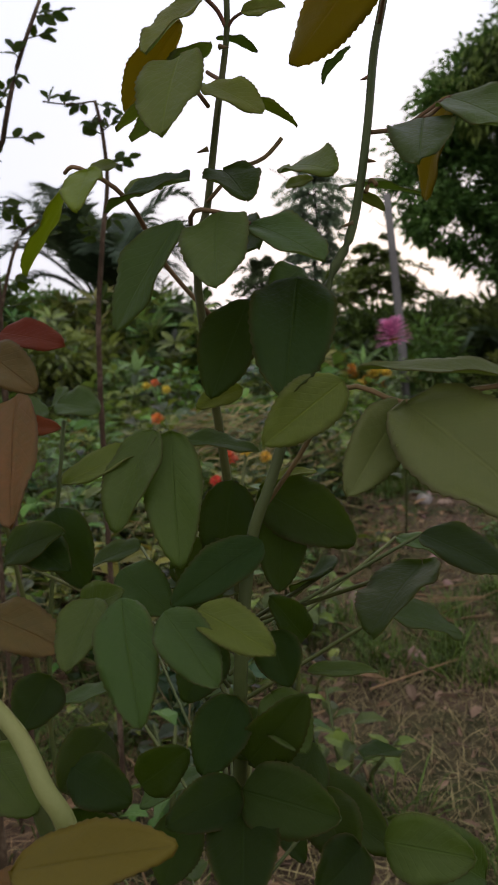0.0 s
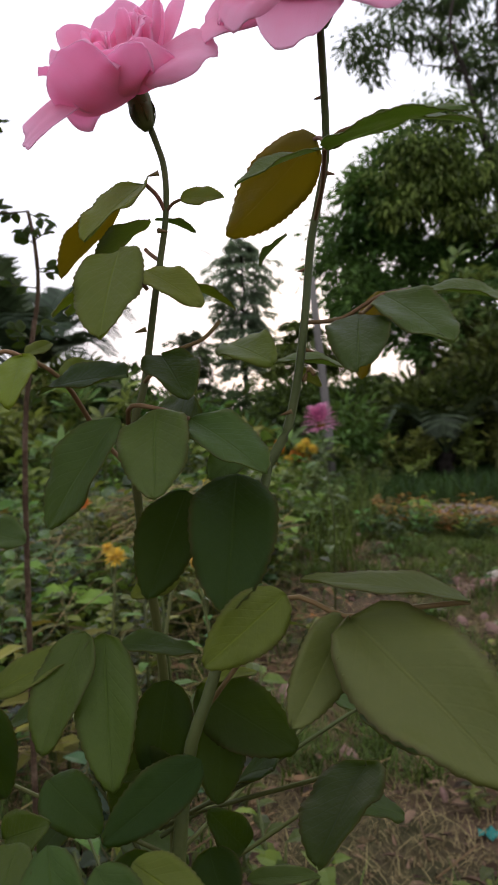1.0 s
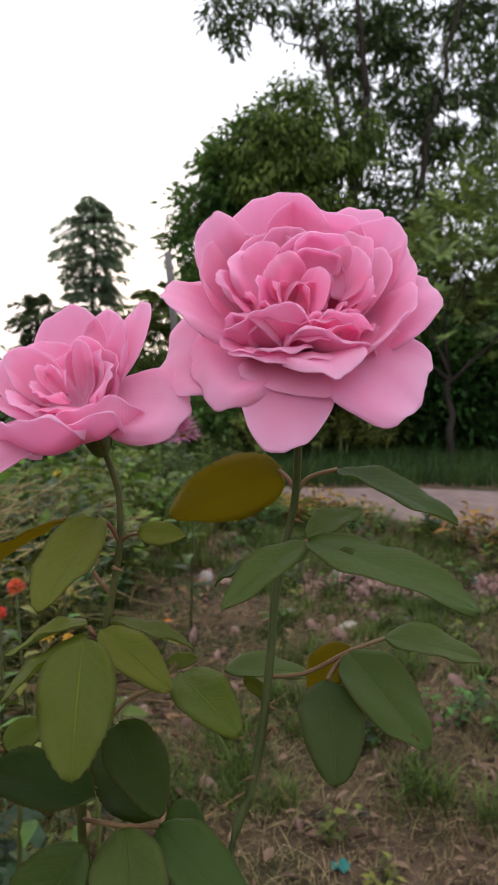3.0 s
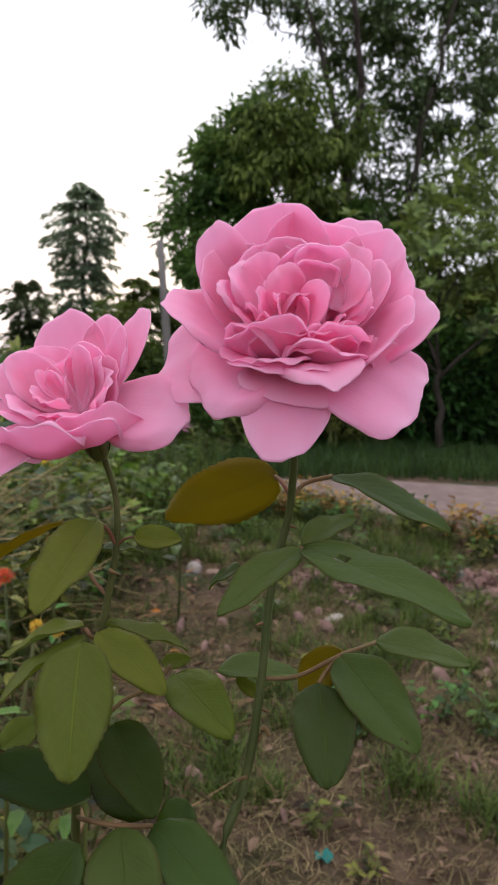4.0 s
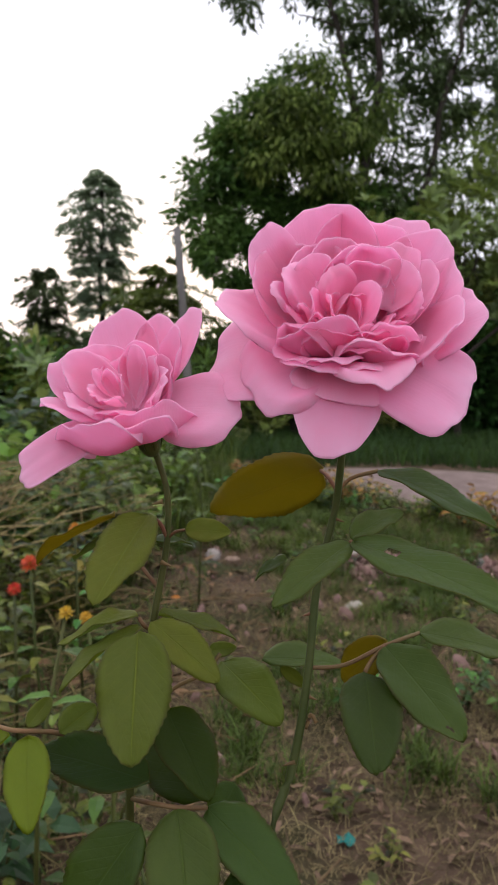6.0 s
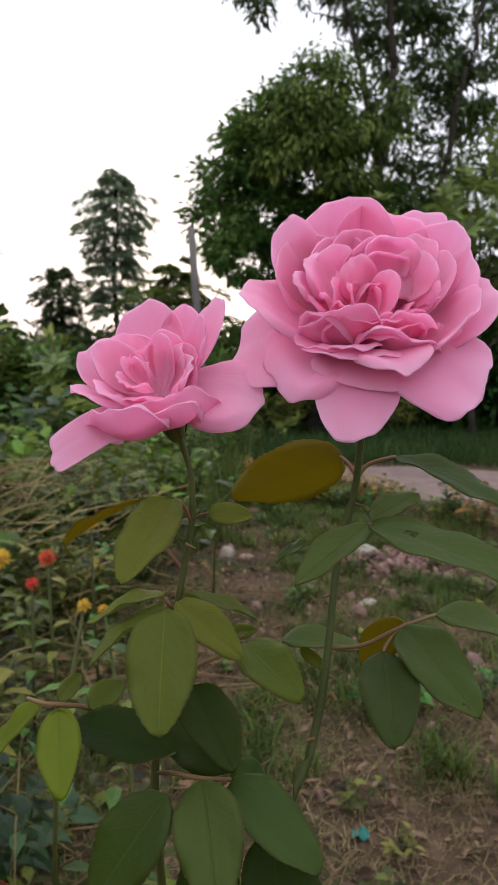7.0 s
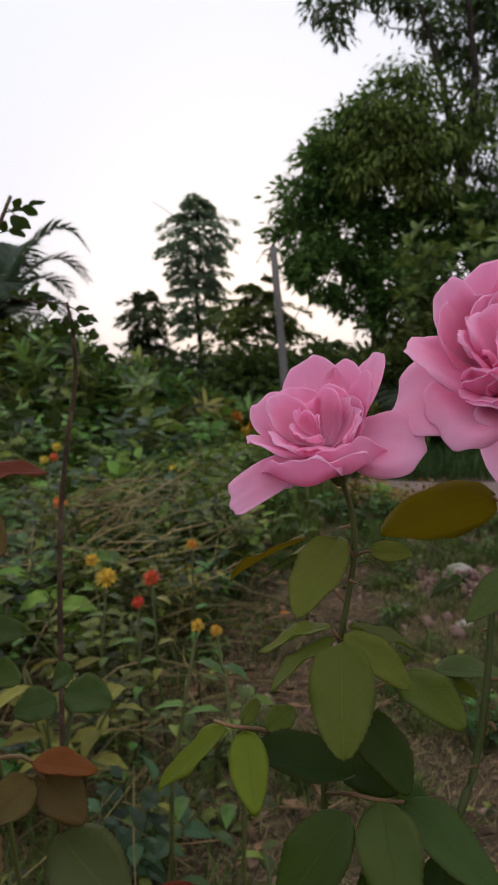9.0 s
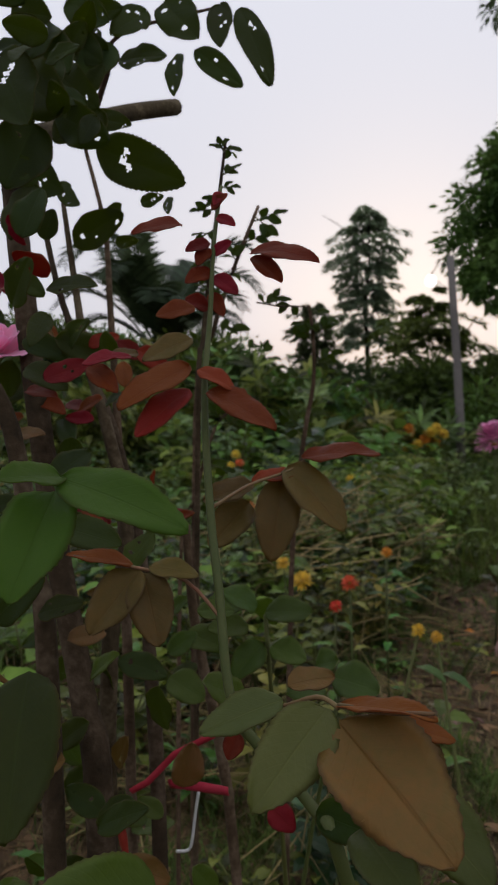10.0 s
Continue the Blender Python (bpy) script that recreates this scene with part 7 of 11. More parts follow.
leaflet(red_bush, (-0.2274, 0.2798, 0.7327), (-0.2451, 0.2675, 0.7303), 0.0126, (0.15, -0.42, 0.90), "rust")
stalk(red_bush, "petiole", [(-0.2464, 0.2203, 0.7237), (-0.2418, 0.2527, 0.7300), (-0.2301, 0.2769, 0.7349), (-0.2230, 0.2821, 0.7403)], [0.0009, 0.0008, 0.0008, 0.0007], "stem_red")
leaflet(red_bush, (-0.1718, 0.1514, 0.6705), (-0.1334, 0.1216, 0.6513), 0.0353, (0.45, -0.76, 0.47), "brown", 0.20, 0.18)
leaflet(red_bush, (-0.1765, 0.1551, 0.6724), (-0.1892, 0.1219, 0.6535), 0.0226, (0.12, -0.88, 0.46), "dull")
leaflet(red_bush, (-0.1960, 0.1686, 0.6666), (-0.2179, 0.1489, 0.6592), 0.0165, (0.00, -0.59, 0.80), "dull")
leaflet(red_bush, (-0.1958, 0.1743, 0.6696), (-0.1820, 0.1851, 0.6708), 0.0123, (0.16, -0.44, 0.88), "brown")
leaflet(red_bush, (-0.1728, 0.1565, 0.6730), (-0.1406, 0.1374, 0.6824), 0.0129, (0.19, -0.23, 0.95), "rust")
leaflet(red_bush, (-0.1578, 0.2268, 0.6079), (-0.1261, 0.2125, 0.5877), 0.0293, (0.49, -0.74, 0.45), "dull")
leaflet(red_bush, (-0.1650, 0.2270, 0.6335), (-0.1452, 0.2205, 0.6180), 0.0195, (0.39, -0.73, 0.56), "brown")
leaflet(red_bush, (-0.1659, 0.2221, 0.6393), (-0.1426, 0.2277, 0.6347), 0.0137, (0.18, -0.30, 0.94), "rust")
leaflet(red_bush, (-0.1658, 0.2215, 0.6325), (-0.1768, 0.2075, 0.6220), 0.0180, (0.01, -0.83, 0.56), "brown")
stalk(red_bush, "petiole", [(-0.1804, 0.2185, 0.6416), (-0.1665, 0.2239, 0.6384), (-0.1567, 0.2271, 0.6091)], [0.001, 0.0009, 0.0008], "stem_red")
leaflet(red_bush, (-0.1616, 0.1423, 0.6421), (-0.1424, 0.1224, 0.6373), 0.0178, (0.40, -0.78, 0.47), "dull")
leaflet(red_bush, (-0.1866, 0.1815, 0.6203), (-0.1653, 0.1819, 0.6164), 0.0160, (0.47, -0.66, 0.58), "dark")
leaflet(red_bush, (-0.2194, 0.1847, 0.6430), (-0.2203, 0.1784, 0.6357), 0.0086, (0.29, -0.77, 0.57), "red")
leaflet(red_bush, (-0.2047, 0.1830, 0.6177), (-0.1950, 0.1809, 0.6122), 0.0106, (0.29, -0.77, 0.57), "red")
stalk(red_bush, "petiole", [(-0.2230, 0.1875, 0.6558), (-0.2028, 0.1762, 0.6593), (-0.1823, 0.1635, 0.6719), (-0.1728, 0.1565, 0.6725)], [0.001, 0.0009, 0.0009, 0.0009], "stem_red")
stalk(red_bush, "petiole", [(-0.1728, 0.1566, 0.6734), (-0.1564, 0.1471, 0.6778), (-0.1406, 0.1375, 0.6840)], [0.0009, 0.0008, 0.0006], "stem_red")
leaflet(red_bush, (-0.2687, 0.1970, 0.6994), (-0.2790, 0.1753, 0.6778), 0.0199, (0.14, -0.90, 0.40), "brown")
leaflet(red_bush, (-0.2671, 0.1975, 0.6982), (-0.2532, 0.1848, 0.6735), 0.0199, (0.42, -0.83, 0.37), "brown")
leaflet(red_bush, (-0.2650, 0.1985, 0.7006), (-0.2445, 0.2009, 0.6985), 0.0117, (0.29, -0.49, 0.82), "brown")
leaflet(red_bush, (-0.2717, 0.1960, 0.7017), (-0.2914, 0.1782, 0.7073), 0.0105, (0.06, -0.45, 0.89), "rust")
stalk(red_bush, "petiole", [(-0.2317, 0.1991, 0.6816), (-0.2496, 0.2019, 0.6954), (-0.2683, 0.1972, 0.6999), (-0.2893, 0.1790, 0.7073)], [0.0009, 0.0008, 0.0008, 0.0006], "stem_red")
leaflet(red_bush, (-0.1124, 0.2063, 0.6030), (-0.0858, 0.2039, 0.5977), 0.0136, (0.27, -0.75, 0.60), "rust")
leaflet(red_bush, (-0.1115, 0.1953, 0.5971), (-0.0890, 0.1905, 0.5836), 0.0168, (0.30, -0.86, 0.41), "brown")
leaflet(red_bush, (-0.0945, 0.1884, 0.5820), (-0.0807, 0.1619, 0.5457), 0.0200, (0.12, -0.94, 0.31), "brown")
leaflet(red_bush, (-0.1006, 0.1955, 0.5702), (-0.0870, 0.2000, 0.5697), 0.0095, (0.22, -0.58, 0.78), "rust")
leaflet(red_bush, (-0.0966, 0.1687, 0.5148), (-0.0686, 0.1665, 0.5073), 0.0172, (0.36, -0.71, 0.60), "brown")
leaflet(red_bush, (-0.0651, 0.1302, 0.4626), (-0.0217, 0.1355, 0.4741), 0.0184, (0.20, -0.52, 0.83), "ochre", 0.05, 0.18)
stalk(red_bush, "stem", [(-0.0897, 0.1485, 0.5043), (-0.0729, 0.1470, 0.4903), (-0.0626, 0.1435, 0.4774), (-0.0567, 0.1441, 0.4665), (-0.0538, 0.1422, 0.4437)], [0.0024, 0.0026, 0.0028, 0.003, 0.003], "stem_pale")
leaflet(red_bush, (-0.0756, 0.1362, 0.4536), (-0.0611, 0.1407, 0.4508), 0.0092, (0.20, -0.52, 0.83), "brown")
leaflet(red_bush, (-0.1159, 0.1870, 0.4574), (-0.0948, 0.1814, 0.4412), 0.0234, (0.27, -0.75, 0.60), "green")
leaflet(red_bush, (-0.1166, 0.2055, 0.5226), (-0.0912, 0.2046, 0.5323), 0.0172, (0.25, -0.68, 0.69), "dark")
leaflet(red_bush, (-0.1046, 0.2219, 0.5373), (-0.0892, 0.2131, 0.5103), 0.0199, (0.30, -0.87, 0.40), "dark")
# ---- old rose bush: bare woody canes, holed dark leaves overhead ----
old_bush = put("rose_bush", None, None, Matrix.Translation((0, 0, 0)), "old rose bush with woody canes and insect-eaten dark leaves", "rose bush")
stalk(old_bush, "cane", [(-0.4546, 0.3486, 0.9411), (-0.4424, 0.3459, 0.8461), (-0.4222, 0.3355, 0.7515), (-0.4008, 0.3259, 0.6608), (-0.3767, 0.3176, 0.5738), (-0.3583, 0.3075, 0.4907), (-0.3583, 0.3275, -0.03)], [0.0075, 0.0078, 0.0082, 0.0085, 0.0088, 0.0092, 0.0095], "cane")
stalk(old_bush, "cane", [(-0.5149, 0.4556, 0.9575), (-0.4818, 0.4393, 0.8604), (-0.4468, 0.4262, 0.7960), (-0.4137, 0.4134, 0.7443), (-0.3831, 0.3976, 0.6675), (-0.3613, 0.3771, 0.5726), (-0.3411, 0.3533, 0.4434), (-0.3411, 0.3733, -0.03)], [0.0022, 0.0027, 0.0033, 0.0038, 0.0044, 0.0049, 0.0055, 0.006], "cane")
stalk(old_bush, "cane", [(-0.4989, 0.5072, 0.9897), (-0.4690, 0.4914, 0.9152), (-0.4513, 0.4712, 0.8448), (-0.4337, 0.4506, 0.7695), (-0.4108, 0.4204, 0.6831), (-0.3839, 0.3861, 0.5235), (-0.3839, 0.4061, -0.03)], [0.0018, 0.0022, 0.0027, 0.0032, 0.0036, 0.004, 0.0045], "cane")
stalk(old_bush, "cane", [(-0.4789, 0.4454, 0.9244), (-0.4548, 0.4272, 0.8489), (-0.4334, 0.4098, 0.7953), (-0.4070, 0.3945, 0.7454), (-0.3807, 0.3774, 0.6714), (-0.3784, 0.3467, 0.5421), (-0.3784, 0.3667, -0.03)], [0.002, 0.0028, 0.0037, 0.0045, 0.0053, 0.0062, 0.007], "cane")
stalk(old_bush, "cane", [(-0.4128, 0.2669, 0.7898), (-0.3935, 0.2713, 0.7516), (-0.3788, 0.2710, 0.6750), (-0.3665, 0.2682, 0.5792), (-0.3665, 0.2882, -0.03)], [0.0045, 0.0051, 0.0057, 0.0064, 0.007], "cane")
stalk(old_bush, "cane", [(-0.3593, 0.4286, 0.6723), (-0.3508, 0.4262, 0.5999), (-0.3104, 0.4160, 0.4074), (-0.3104, 0.4360, -0.03)], [0.003, 0.0037, 0.0043, 0.005], "cane")
stalk(old_bush, "cane", [(-0.4864, 0.3914, 0.9577), (-0.5076, 0.4942, 1.0036), (-0.5041, 0.5958, 1.0499), (-0.4890, 0.6682, 1.0787)], [0.008, 0.0085, 0.0085, 0.0085], "cane")
stalk(old_bush, "twig", [(-0.4989, 0.5072, 0.9897), (-0.4602, 0.4828, 1.0383), (-0.4396, 0.4711, 1.0619), (-0.3532, 0.4838, 1.0752)], [0.003, 0.0025, 0.0016, 0.001], "cane")
leaflet(old_bush, (-0.3389, 0.4780, 1.0680), (-0.3094, 0.4659, 1.0034), 0.0249, (0.50, -0.85, -0.19), "deep", 0.10, 0.18, 3)
leaflet(old_bush, (-0.3702, 0.4635, 1.0359), (-0.3290, 0.4582, 1.0011), 0.0197, (0.35, -0.91, -0.20), "deep", 0.10, 0.18, 3)
leaflet(old_bush, (-0.3823, 0.4586, 1.0328), (-0.3753, 0.4399, 0.9943), 0.0180, (-0.09, -0.98, -0.18), "deep", 0.10, 0.18, 3)
leaflet(old_bush, (-0.4293, 0.4512, 1.0311), (-0.3880, 0.4480, 1.0272), 0.0244, (0.72, -0.66, 0.22), "deep", 0.10, 0.18, 3)
leaflet(old_bush, (-0.3987, 0.4665, 1.0769), (-0.3653, 0.4578, 1.0412), 0.0331, (0.35, -0.91, -0.20), "deep", 0.10, 0.18, 3)
leaflet(old_bush, (-0.3573, 0.4823, 1.0760), (-0.3490, 0.4636, 1.0353), 0.0218, (0.20, -0.96, -0.20), "deep", 0.10, 0.18, 3)
leaflet(old_bush, (-0.4105, 0.3871, 0.9436), (-0.3452, 0.3933, 0.9161), 0.0360, (0.05, -0.98, -0.19), "deep", 0.10, 0.18, 3)
leaflet(old_bush, (-0.4700, 0.4462, 0.8916), (-0.4250, 0.4457, 0.9124), 0.0289, (0.20, -0.96, -0.20), "deep", 0.10, 0.18, 3)
leaflet(old_bush, (-0.4346, 0.4618, 0.9180), (-0.4355, 0.4420, 0.9167), 0.0135, (0.35, -0.91, -0.20), "deep", 0.10, 0.18, 3)
leaflet(old_bush, (-0.4218, 0.4208, 1.0170), (-0.4400, 0.3971, 1.0298), 0.0248, (0.62, -0.76, -0.18), "deep", 0.10, 0.18, 3)
leaflet(old_bush, (-0.4183, 0.4231, 1.0296), (-0.4311, 0.3976, 0.9933), 0.0289, (0.20, -0.96, -0.20), "deep", 0.10, 0.18, 3)
leaflet(old_bush, (-0.4307, 0.3640, 1.0213), (-0.4376, 0.3426, 0.9880), 0.0338, (0.05, -0.98, -0.19), "deep", 0.10, 0.18, 3)
leaflet(old_bush, (-0.4411, 0.3594, 1.0136), (-0.4097, 0.3528, 0.9809), 0.0338, (0.72, -0.67, -0.17), "deep", 0.10, 0.18, 3)
leaflet(old_bush, (-0.4375, 0.3366, 0.9784), (-0.4005, 0.3329, 0.9478), 0.0397, (0.35, -0.91, -0.20), "deep", 0.10, 0.18, 3)
leaflet(old_bush, (-0.4383, 0.3806, 0.9956), (-0.4027, 0.3752, 0.9662), 0.0313, (0.05, -0.98, -0.19), "deep", 0.10, 0.18, 3)
leaflet(old_bush, (-0.4559, 0.3549, 1.0287), (-0.4214, 0.3512, 1.0177), 0.0301, (0.35, -0.91, -0.20), "deep", 0.10, 0.18, 3)
leaflet(old_bush, (-0.4077, 0.3902, 0.9682), (-0.4270, 0.3640, 0.9429), 0.0352, (-0.09, -0.98, -0.18), "deep", 0.10, 0.18, 3)
leaflet(old_bush, (-0.4445, 0.4258, 1.0553), (-0.4097, 0.4209, 1.0534), 0.0211, (-0.09, -0.98, -0.18), "deep", 0.10, 0.18, 3)
leaflet(old_bush, (-0.4132, 0.3213, 0.9386), (-0.4190, 0.3010, 0.8961), 0.0380, (0.62, -0.76, -0.18), "deep", 0.10, 0.18, 3)
leaflet(old_bush, (-0.4250, 0.3614, 0.9605), (-0.3840, 0.3592, 0.9368), 0.0301, (-0.09, -0.98, -0.18), "deep", 0.10, 0.18, 3)
leaflet(old_bush, (-0.4489, 0.3499, 0.9298), (-0.4105, 0.3464, 0.9033), 0.0301, (0.05, -0.98, -0.19), "deep", 0.10, 0.18, 3)
leaflet(old_bush, (-0.4058, 0.4521, 1.0651), (-0.4202, 0.4262, 1.0394), 0.0257, (0.20, -0.96, -0.20), "deep", 0.10, 0.18, 3)
leaflet(old_bush, (-0.4508, 0.4132, 1.0628), (-0.4136, 0.4078, 1.0382), 0.0289, (0.05, -0.98, -0.19), "deep", 0.10, 0.18, 3)
leaflet(old_bush, (-0.4275, 0.3080, 0.9759), (-0.4012, 0.3000, 0.9302), 0.0406, (0.20, -0.96, -0.20), "deep", 0.10, 0.18, 3)
leaflet(old_bush, (-0.4539, 0.4101, 1.0376), (-0.4165, 0.4045, 1.0097), 0.0265, (0.50, -0.85, -0.19), "deep", 0.10, 0.18, 3)
leaflet(old_bush, (-0.4055, 0.3103, 0.8973), (-0.4082, 0.2921, 0.8636), 0.0271, (-0.09, -0.98, -0.18), "deep", 0.10, 0.18, 3)
leaflet(old_bush, (-0.4702, 0.4279, 0.9327), (-0.4451, 0.4174, 0.9144), 0.0174, (-0.09, -0.98, -0.18), "deep", 0.10, 0.18, 3)
leaflet(old_bush, (-0.4199, 0.4680, 0.9250), (-0.3952, 0.4582, 0.9260), 0.0117, (0.20, -0.96, -0.20), "deep", 0.10, 0.18, 3)
leaflet(old_bush, (-0.3986, 0.4765, 0.9298), (-0.3906, 0.4590, 0.9127), 0.0099, (0.20, -0.96, -0.20), "deep", 0.10, 0.18, 3)
leaflet(old_bush, (-0.4487, 0.4762, 0.8967), (-0.4217, 0.4665, 0.8956), 0.0112, (0.72, -0.67, -0.17), "deep", 0.10, 0.18, 3)
leaflet(old_bush, (-0.2778, 0.1539, 0.7423), (-0.2218, 0.1422, 0.7299), 0.0218, (0.37, -0.69, 0.62), "vivid")
leaflet(old_bush, (-0.2773, 0.1541, 0.7427), (-0.2788, 0.1215, 0.7454), 0.0136, (0.37, -0.69, 0.62), "vivid")
leaflet(old_bush, (-0.2790, 0.1531, 0.7377), (-0.2740, 0.1203, 0.7062), 0.0273, (0.37, -0.69, 0.62), "vivid")
leaflet(old_bush, (-0.3116, 0.2031, 0.7130), (-0.2822, 0.2032, 0.7078), 0.0174, (0.26, -0.71, 0.66), "deep")
leaflet(old_bush, (-0.3047, 0.1694, 0.6603), (-0.2851, 0.1306, 0.6163), 0.0363, (0.33, -0.87, 0.37), "deep")
leaflet(old_bush, (-0.2309, 0.1399, 0.6067), (-0.2553, 0.1098, 0.6172), 0.0238, (0.29, -0.77, 0.57), "green")
leaflet(old_bush, (-0.3317, 0.1817, 0.6744), (-0.3058, 0.1827, 0.6990), 0.0192, (0.31, -0.82, 0.47), "deep")
stalk(old_bush, "petiole", [(-0.3267, 0.1672, 0.7401), (-0.3000, 0.1614, 0.7414), (-0.2773, 0.1541, 0.7423)], [0.0012, 0.001, 0.0009], "stem")
leaflet(old_bush, (-0.4483, 0.3427, 0.4892), (-0.4815, 0.3479, 0.4769), 0.0146, (0.48, -0.55, 0.68), "deep", 0.10, 0.18, 2)
leaflet(old_bush, (-0.3093, 0.2282, 0.5602), (-0.2777, 0.2191, 0.5810), 0.0155, (0.44, -0.57, 0.69), "deep", 0.10, 0.18, 2)
leaflet(old_bush, (-0.4812, 0.3515, 0.3915), (-0.4458, 0.3377, 0.4262), 0.0169, (0.11, -0.71, 0.70), "green", 0.10, 0.18, 2)
leaflet(old_bush, (-0.4088, 0.2819, 0.4687), (-0.3785, 0.2690, 0.4650), 0.0184, (0.56, -0.50, 0.66), "green")
leaflet(old_bush, (-0.3743, 0.3373, 0.5932), (-0.3774, 0.3578, 0.5688), 0.0134, (0.03, -0.73, 0.68), "deep")
leaflet(old_bush, (-0.3760, 0.3744, 0.4574), (-0.3612, 0.4109, 0.4485), 0.0200, (-0.09, -0.75, 0.66), "green", 0.10, 0.18, 2)
leaflet(old_bush, (-0.3901, 0.4535, 0.5923), (-0.3691, 0.4542, 0.6081), 0.0157, (0.21, -0.68, 0.70), "green")
leaflet(old_bush, (-0.2659, 0.2539, 0.6305), (-0.2528, 0.2887, 0.6051), 0.0189, (0.25, -0.67, 0.70), "green")
leaflet(old_bush, (-0.3355, 0.2744, 0.5363), (-0.3599, 0.2737, 0.5459), 0.0171, (-0.01, -0.74, 0.68), "deep", 0.10, 0.18, 2)
leaflet(old_bush, (-0.3763, 0.2890, 0.4783), (-0.3806, 0.2638, 0.5044), 0.0147, (-0.10, -0.75, 0.66), "deep")
leaflet(old_bush, (-0.4238, 0.3633, 0.4854), (-0.3973, 0.3688, 0.5038), 0.0198, (0.59, -0.47, 0.65), "deep")
leaflet(old_bush, (-0.3486, 0.2821, 0.6096), (-0.3209, 0.2667, 0.6317), 0.0136, (0.48, -0.55, 0.68), "green")
leaflet(old_bush, (-0.3114, 0.3045, 0.6762), (-0.3074, 0.2837, 0.6618), 0.0155, (-0.09, -0.75, 0.66), "brown", 0.10, 0.18, 2)
leaflet(old_bush, (-0.3507, 0.4038, 0.3954), (-0.3852, 0.4185, 0.3736), 0.0150, (0.27, -0.66, 0.70), "green")
leaflet(old_bush, (-0.3029, 0.3227, 0.4819), (-0.2952, 0.3411, 0.4544), 0.0158, (0.24, -0.67, 0.70), "green")
leaflet(old_bush, (-0.3706, 0.2411, 0.5791), (-0.3610, 0.2230, 0.6088), 0.0152, (0.42, -0.59, 0.69), "brown", 0.10, 0.18, 2)
leaflet(old_bush, (-0.4781, 0.4275, 0.5745), (-0.5110, 0.4298, 0.5580), 0.0181, (0.48, -0.55, 0.68), "deep")
leaflet(old_bush, (-0.3795, 0.2535, 0.6111), (-0.3802, 0.2278, 0.6387), 0.0181, (-0.06, -0.74, 0.67), "brown")
leaflet(old_bush, (-0.3893, 0.2969, 0.4663), (-0.3595, 0.2900, 0.4932), 0.0170, (0.51, -0.53, 0.68), "deep", 0.10, 0.18, 2)
leaflet(old_bush, (-0.3594, 0.3672, 0.4775), (-0.3731, 0.3346, 0.4932), 0.0179, (0.56, -0.50, 0.66), "green")
leaflet(old_bush, (-0.3410, 0.3713, 0.5720), (-0.3398, 0.4020, 0.5766), 0.0149, (0.33, -0.63, 0.70), "deep")
leaflet(old_bush, (-0.4587, 0.4186, 0.5620), (-0.4667, 0.4171, 0.5403), 0.0166, (0.57, -0.49, 0.66), "deep", 0.10, 0.18, 2)
leaflet(old_bush, (-0.3995, 0.3920, 0.5245), (-0.3831, 0.4111, 0.5234), 0.0153, (0.27, -0.66, 0.70), "deep")
leaflet(old_bush, (-0.3280, 0.2783, 0.6244), (-0.3011, 0.2829, 0.6174), 0.0176, (0.52, -0.52, 0.67), "deep", 0.10, 0.18, 2)
leaflet(old_bush, (-0.3311, 0.3363, 0.5003), (-0.3498, 0.3390, 0.5068), 0.0130, (0.20, -0.68, 0.70), "green")
leaflet(old_bush, (-0.4726, 0.3539, 0.6576), (-0.4543, 0.3663, 0.6516), 0.0149, (0.17, -0.69, 0.70), "green")
leaflet(old_bush, (-0.3218, 0.3137, 0.5967), (-0.3210, 0.3217, 0.5675), 0.0198, (-0.12, -0.75, 0.65), "deep")
leaflet(old_bush, (-0.3562, 0.2671, 0.5662), (-0.3855, 0.2627, 0.5552), 0.0176, (0.43, -0.58, 0.69), "brown")
leaflet(old_bush, (-0.3572, 0.2927, 0.5772), (-0.3826, 0.2949, 0.5563), 0.0169, (0.55, -0.51, 0.67), "deep")
leaflet(old_bush, (-0.4543, 0.3584, 0.4282), (-0.4369, 0.3657, 0.4178), 0.0141, (0.34, -0.62, 0.70), "green", 0.10, 0.18, 2)
leaflet(old_bush, (-0.4044, 0.4482, 0.3515), (-0.3964, 0.4608, 0.3261), 0.0161, (0.14, -0.70, 0.70), "deep")
leaflet(old_bush, (-0.4455, 0.3239, 0.6653), (-0.4321, 0.3551, 0.6694), 0.0205, (0.25, -0.66, 0.70), "deep", 0.10, 0.18, 2)
leaflet(old_bush, (-0.3115, 0.2667, 0.5524), (-0.3284, 0.2568, 0.5409), 0.0157, (0.38, -0.61, 0.70), "deep", 0.10, 0.18, 2)
leaflet(old_bush, (-0.3530, 0.2660, 0.6360), (-0.3440, 0.2893, 0.6341), 0.0133, (0.56, -0.50, 0.66), "brown")
leaflet(old_bush, (-0.4220, 0.2913, 0.5475), (-0.4651, 0.3046, 0.5247), 0.0166, (0.57, -0.49, 0.66), "deep")
leaflet(old_bush, (-0.3064, 0.3350, 0.6388), (-0.2868, 0.3469, 0.6374), 0.0141, (0.55, -0.51, 0.67), "green", 0.10, 0.18, 2)
leaflet(old_bush, (-0.3276, 0.3374, 0.6080), (-0.3137, 0.3485, 0.6193), 0.0147, (0.49, -0.54, 0.68), "green")
leaflet(old_bush, (-0.3557, 0.3360, 0.6603), (-0.3459, 0.3515, 0.6812), 0.0204, (-0.03, -0.74, 0.67), "green", 0.10, 0.18, 2)
leaflet(old_bush, (-0.3628, 0.3329, 0.5294), (-0.3495, 0.3251, 0.5547), 0.0151, (0.13, -0.71, 0.70), "brown", 0.10, 0.18, 2)
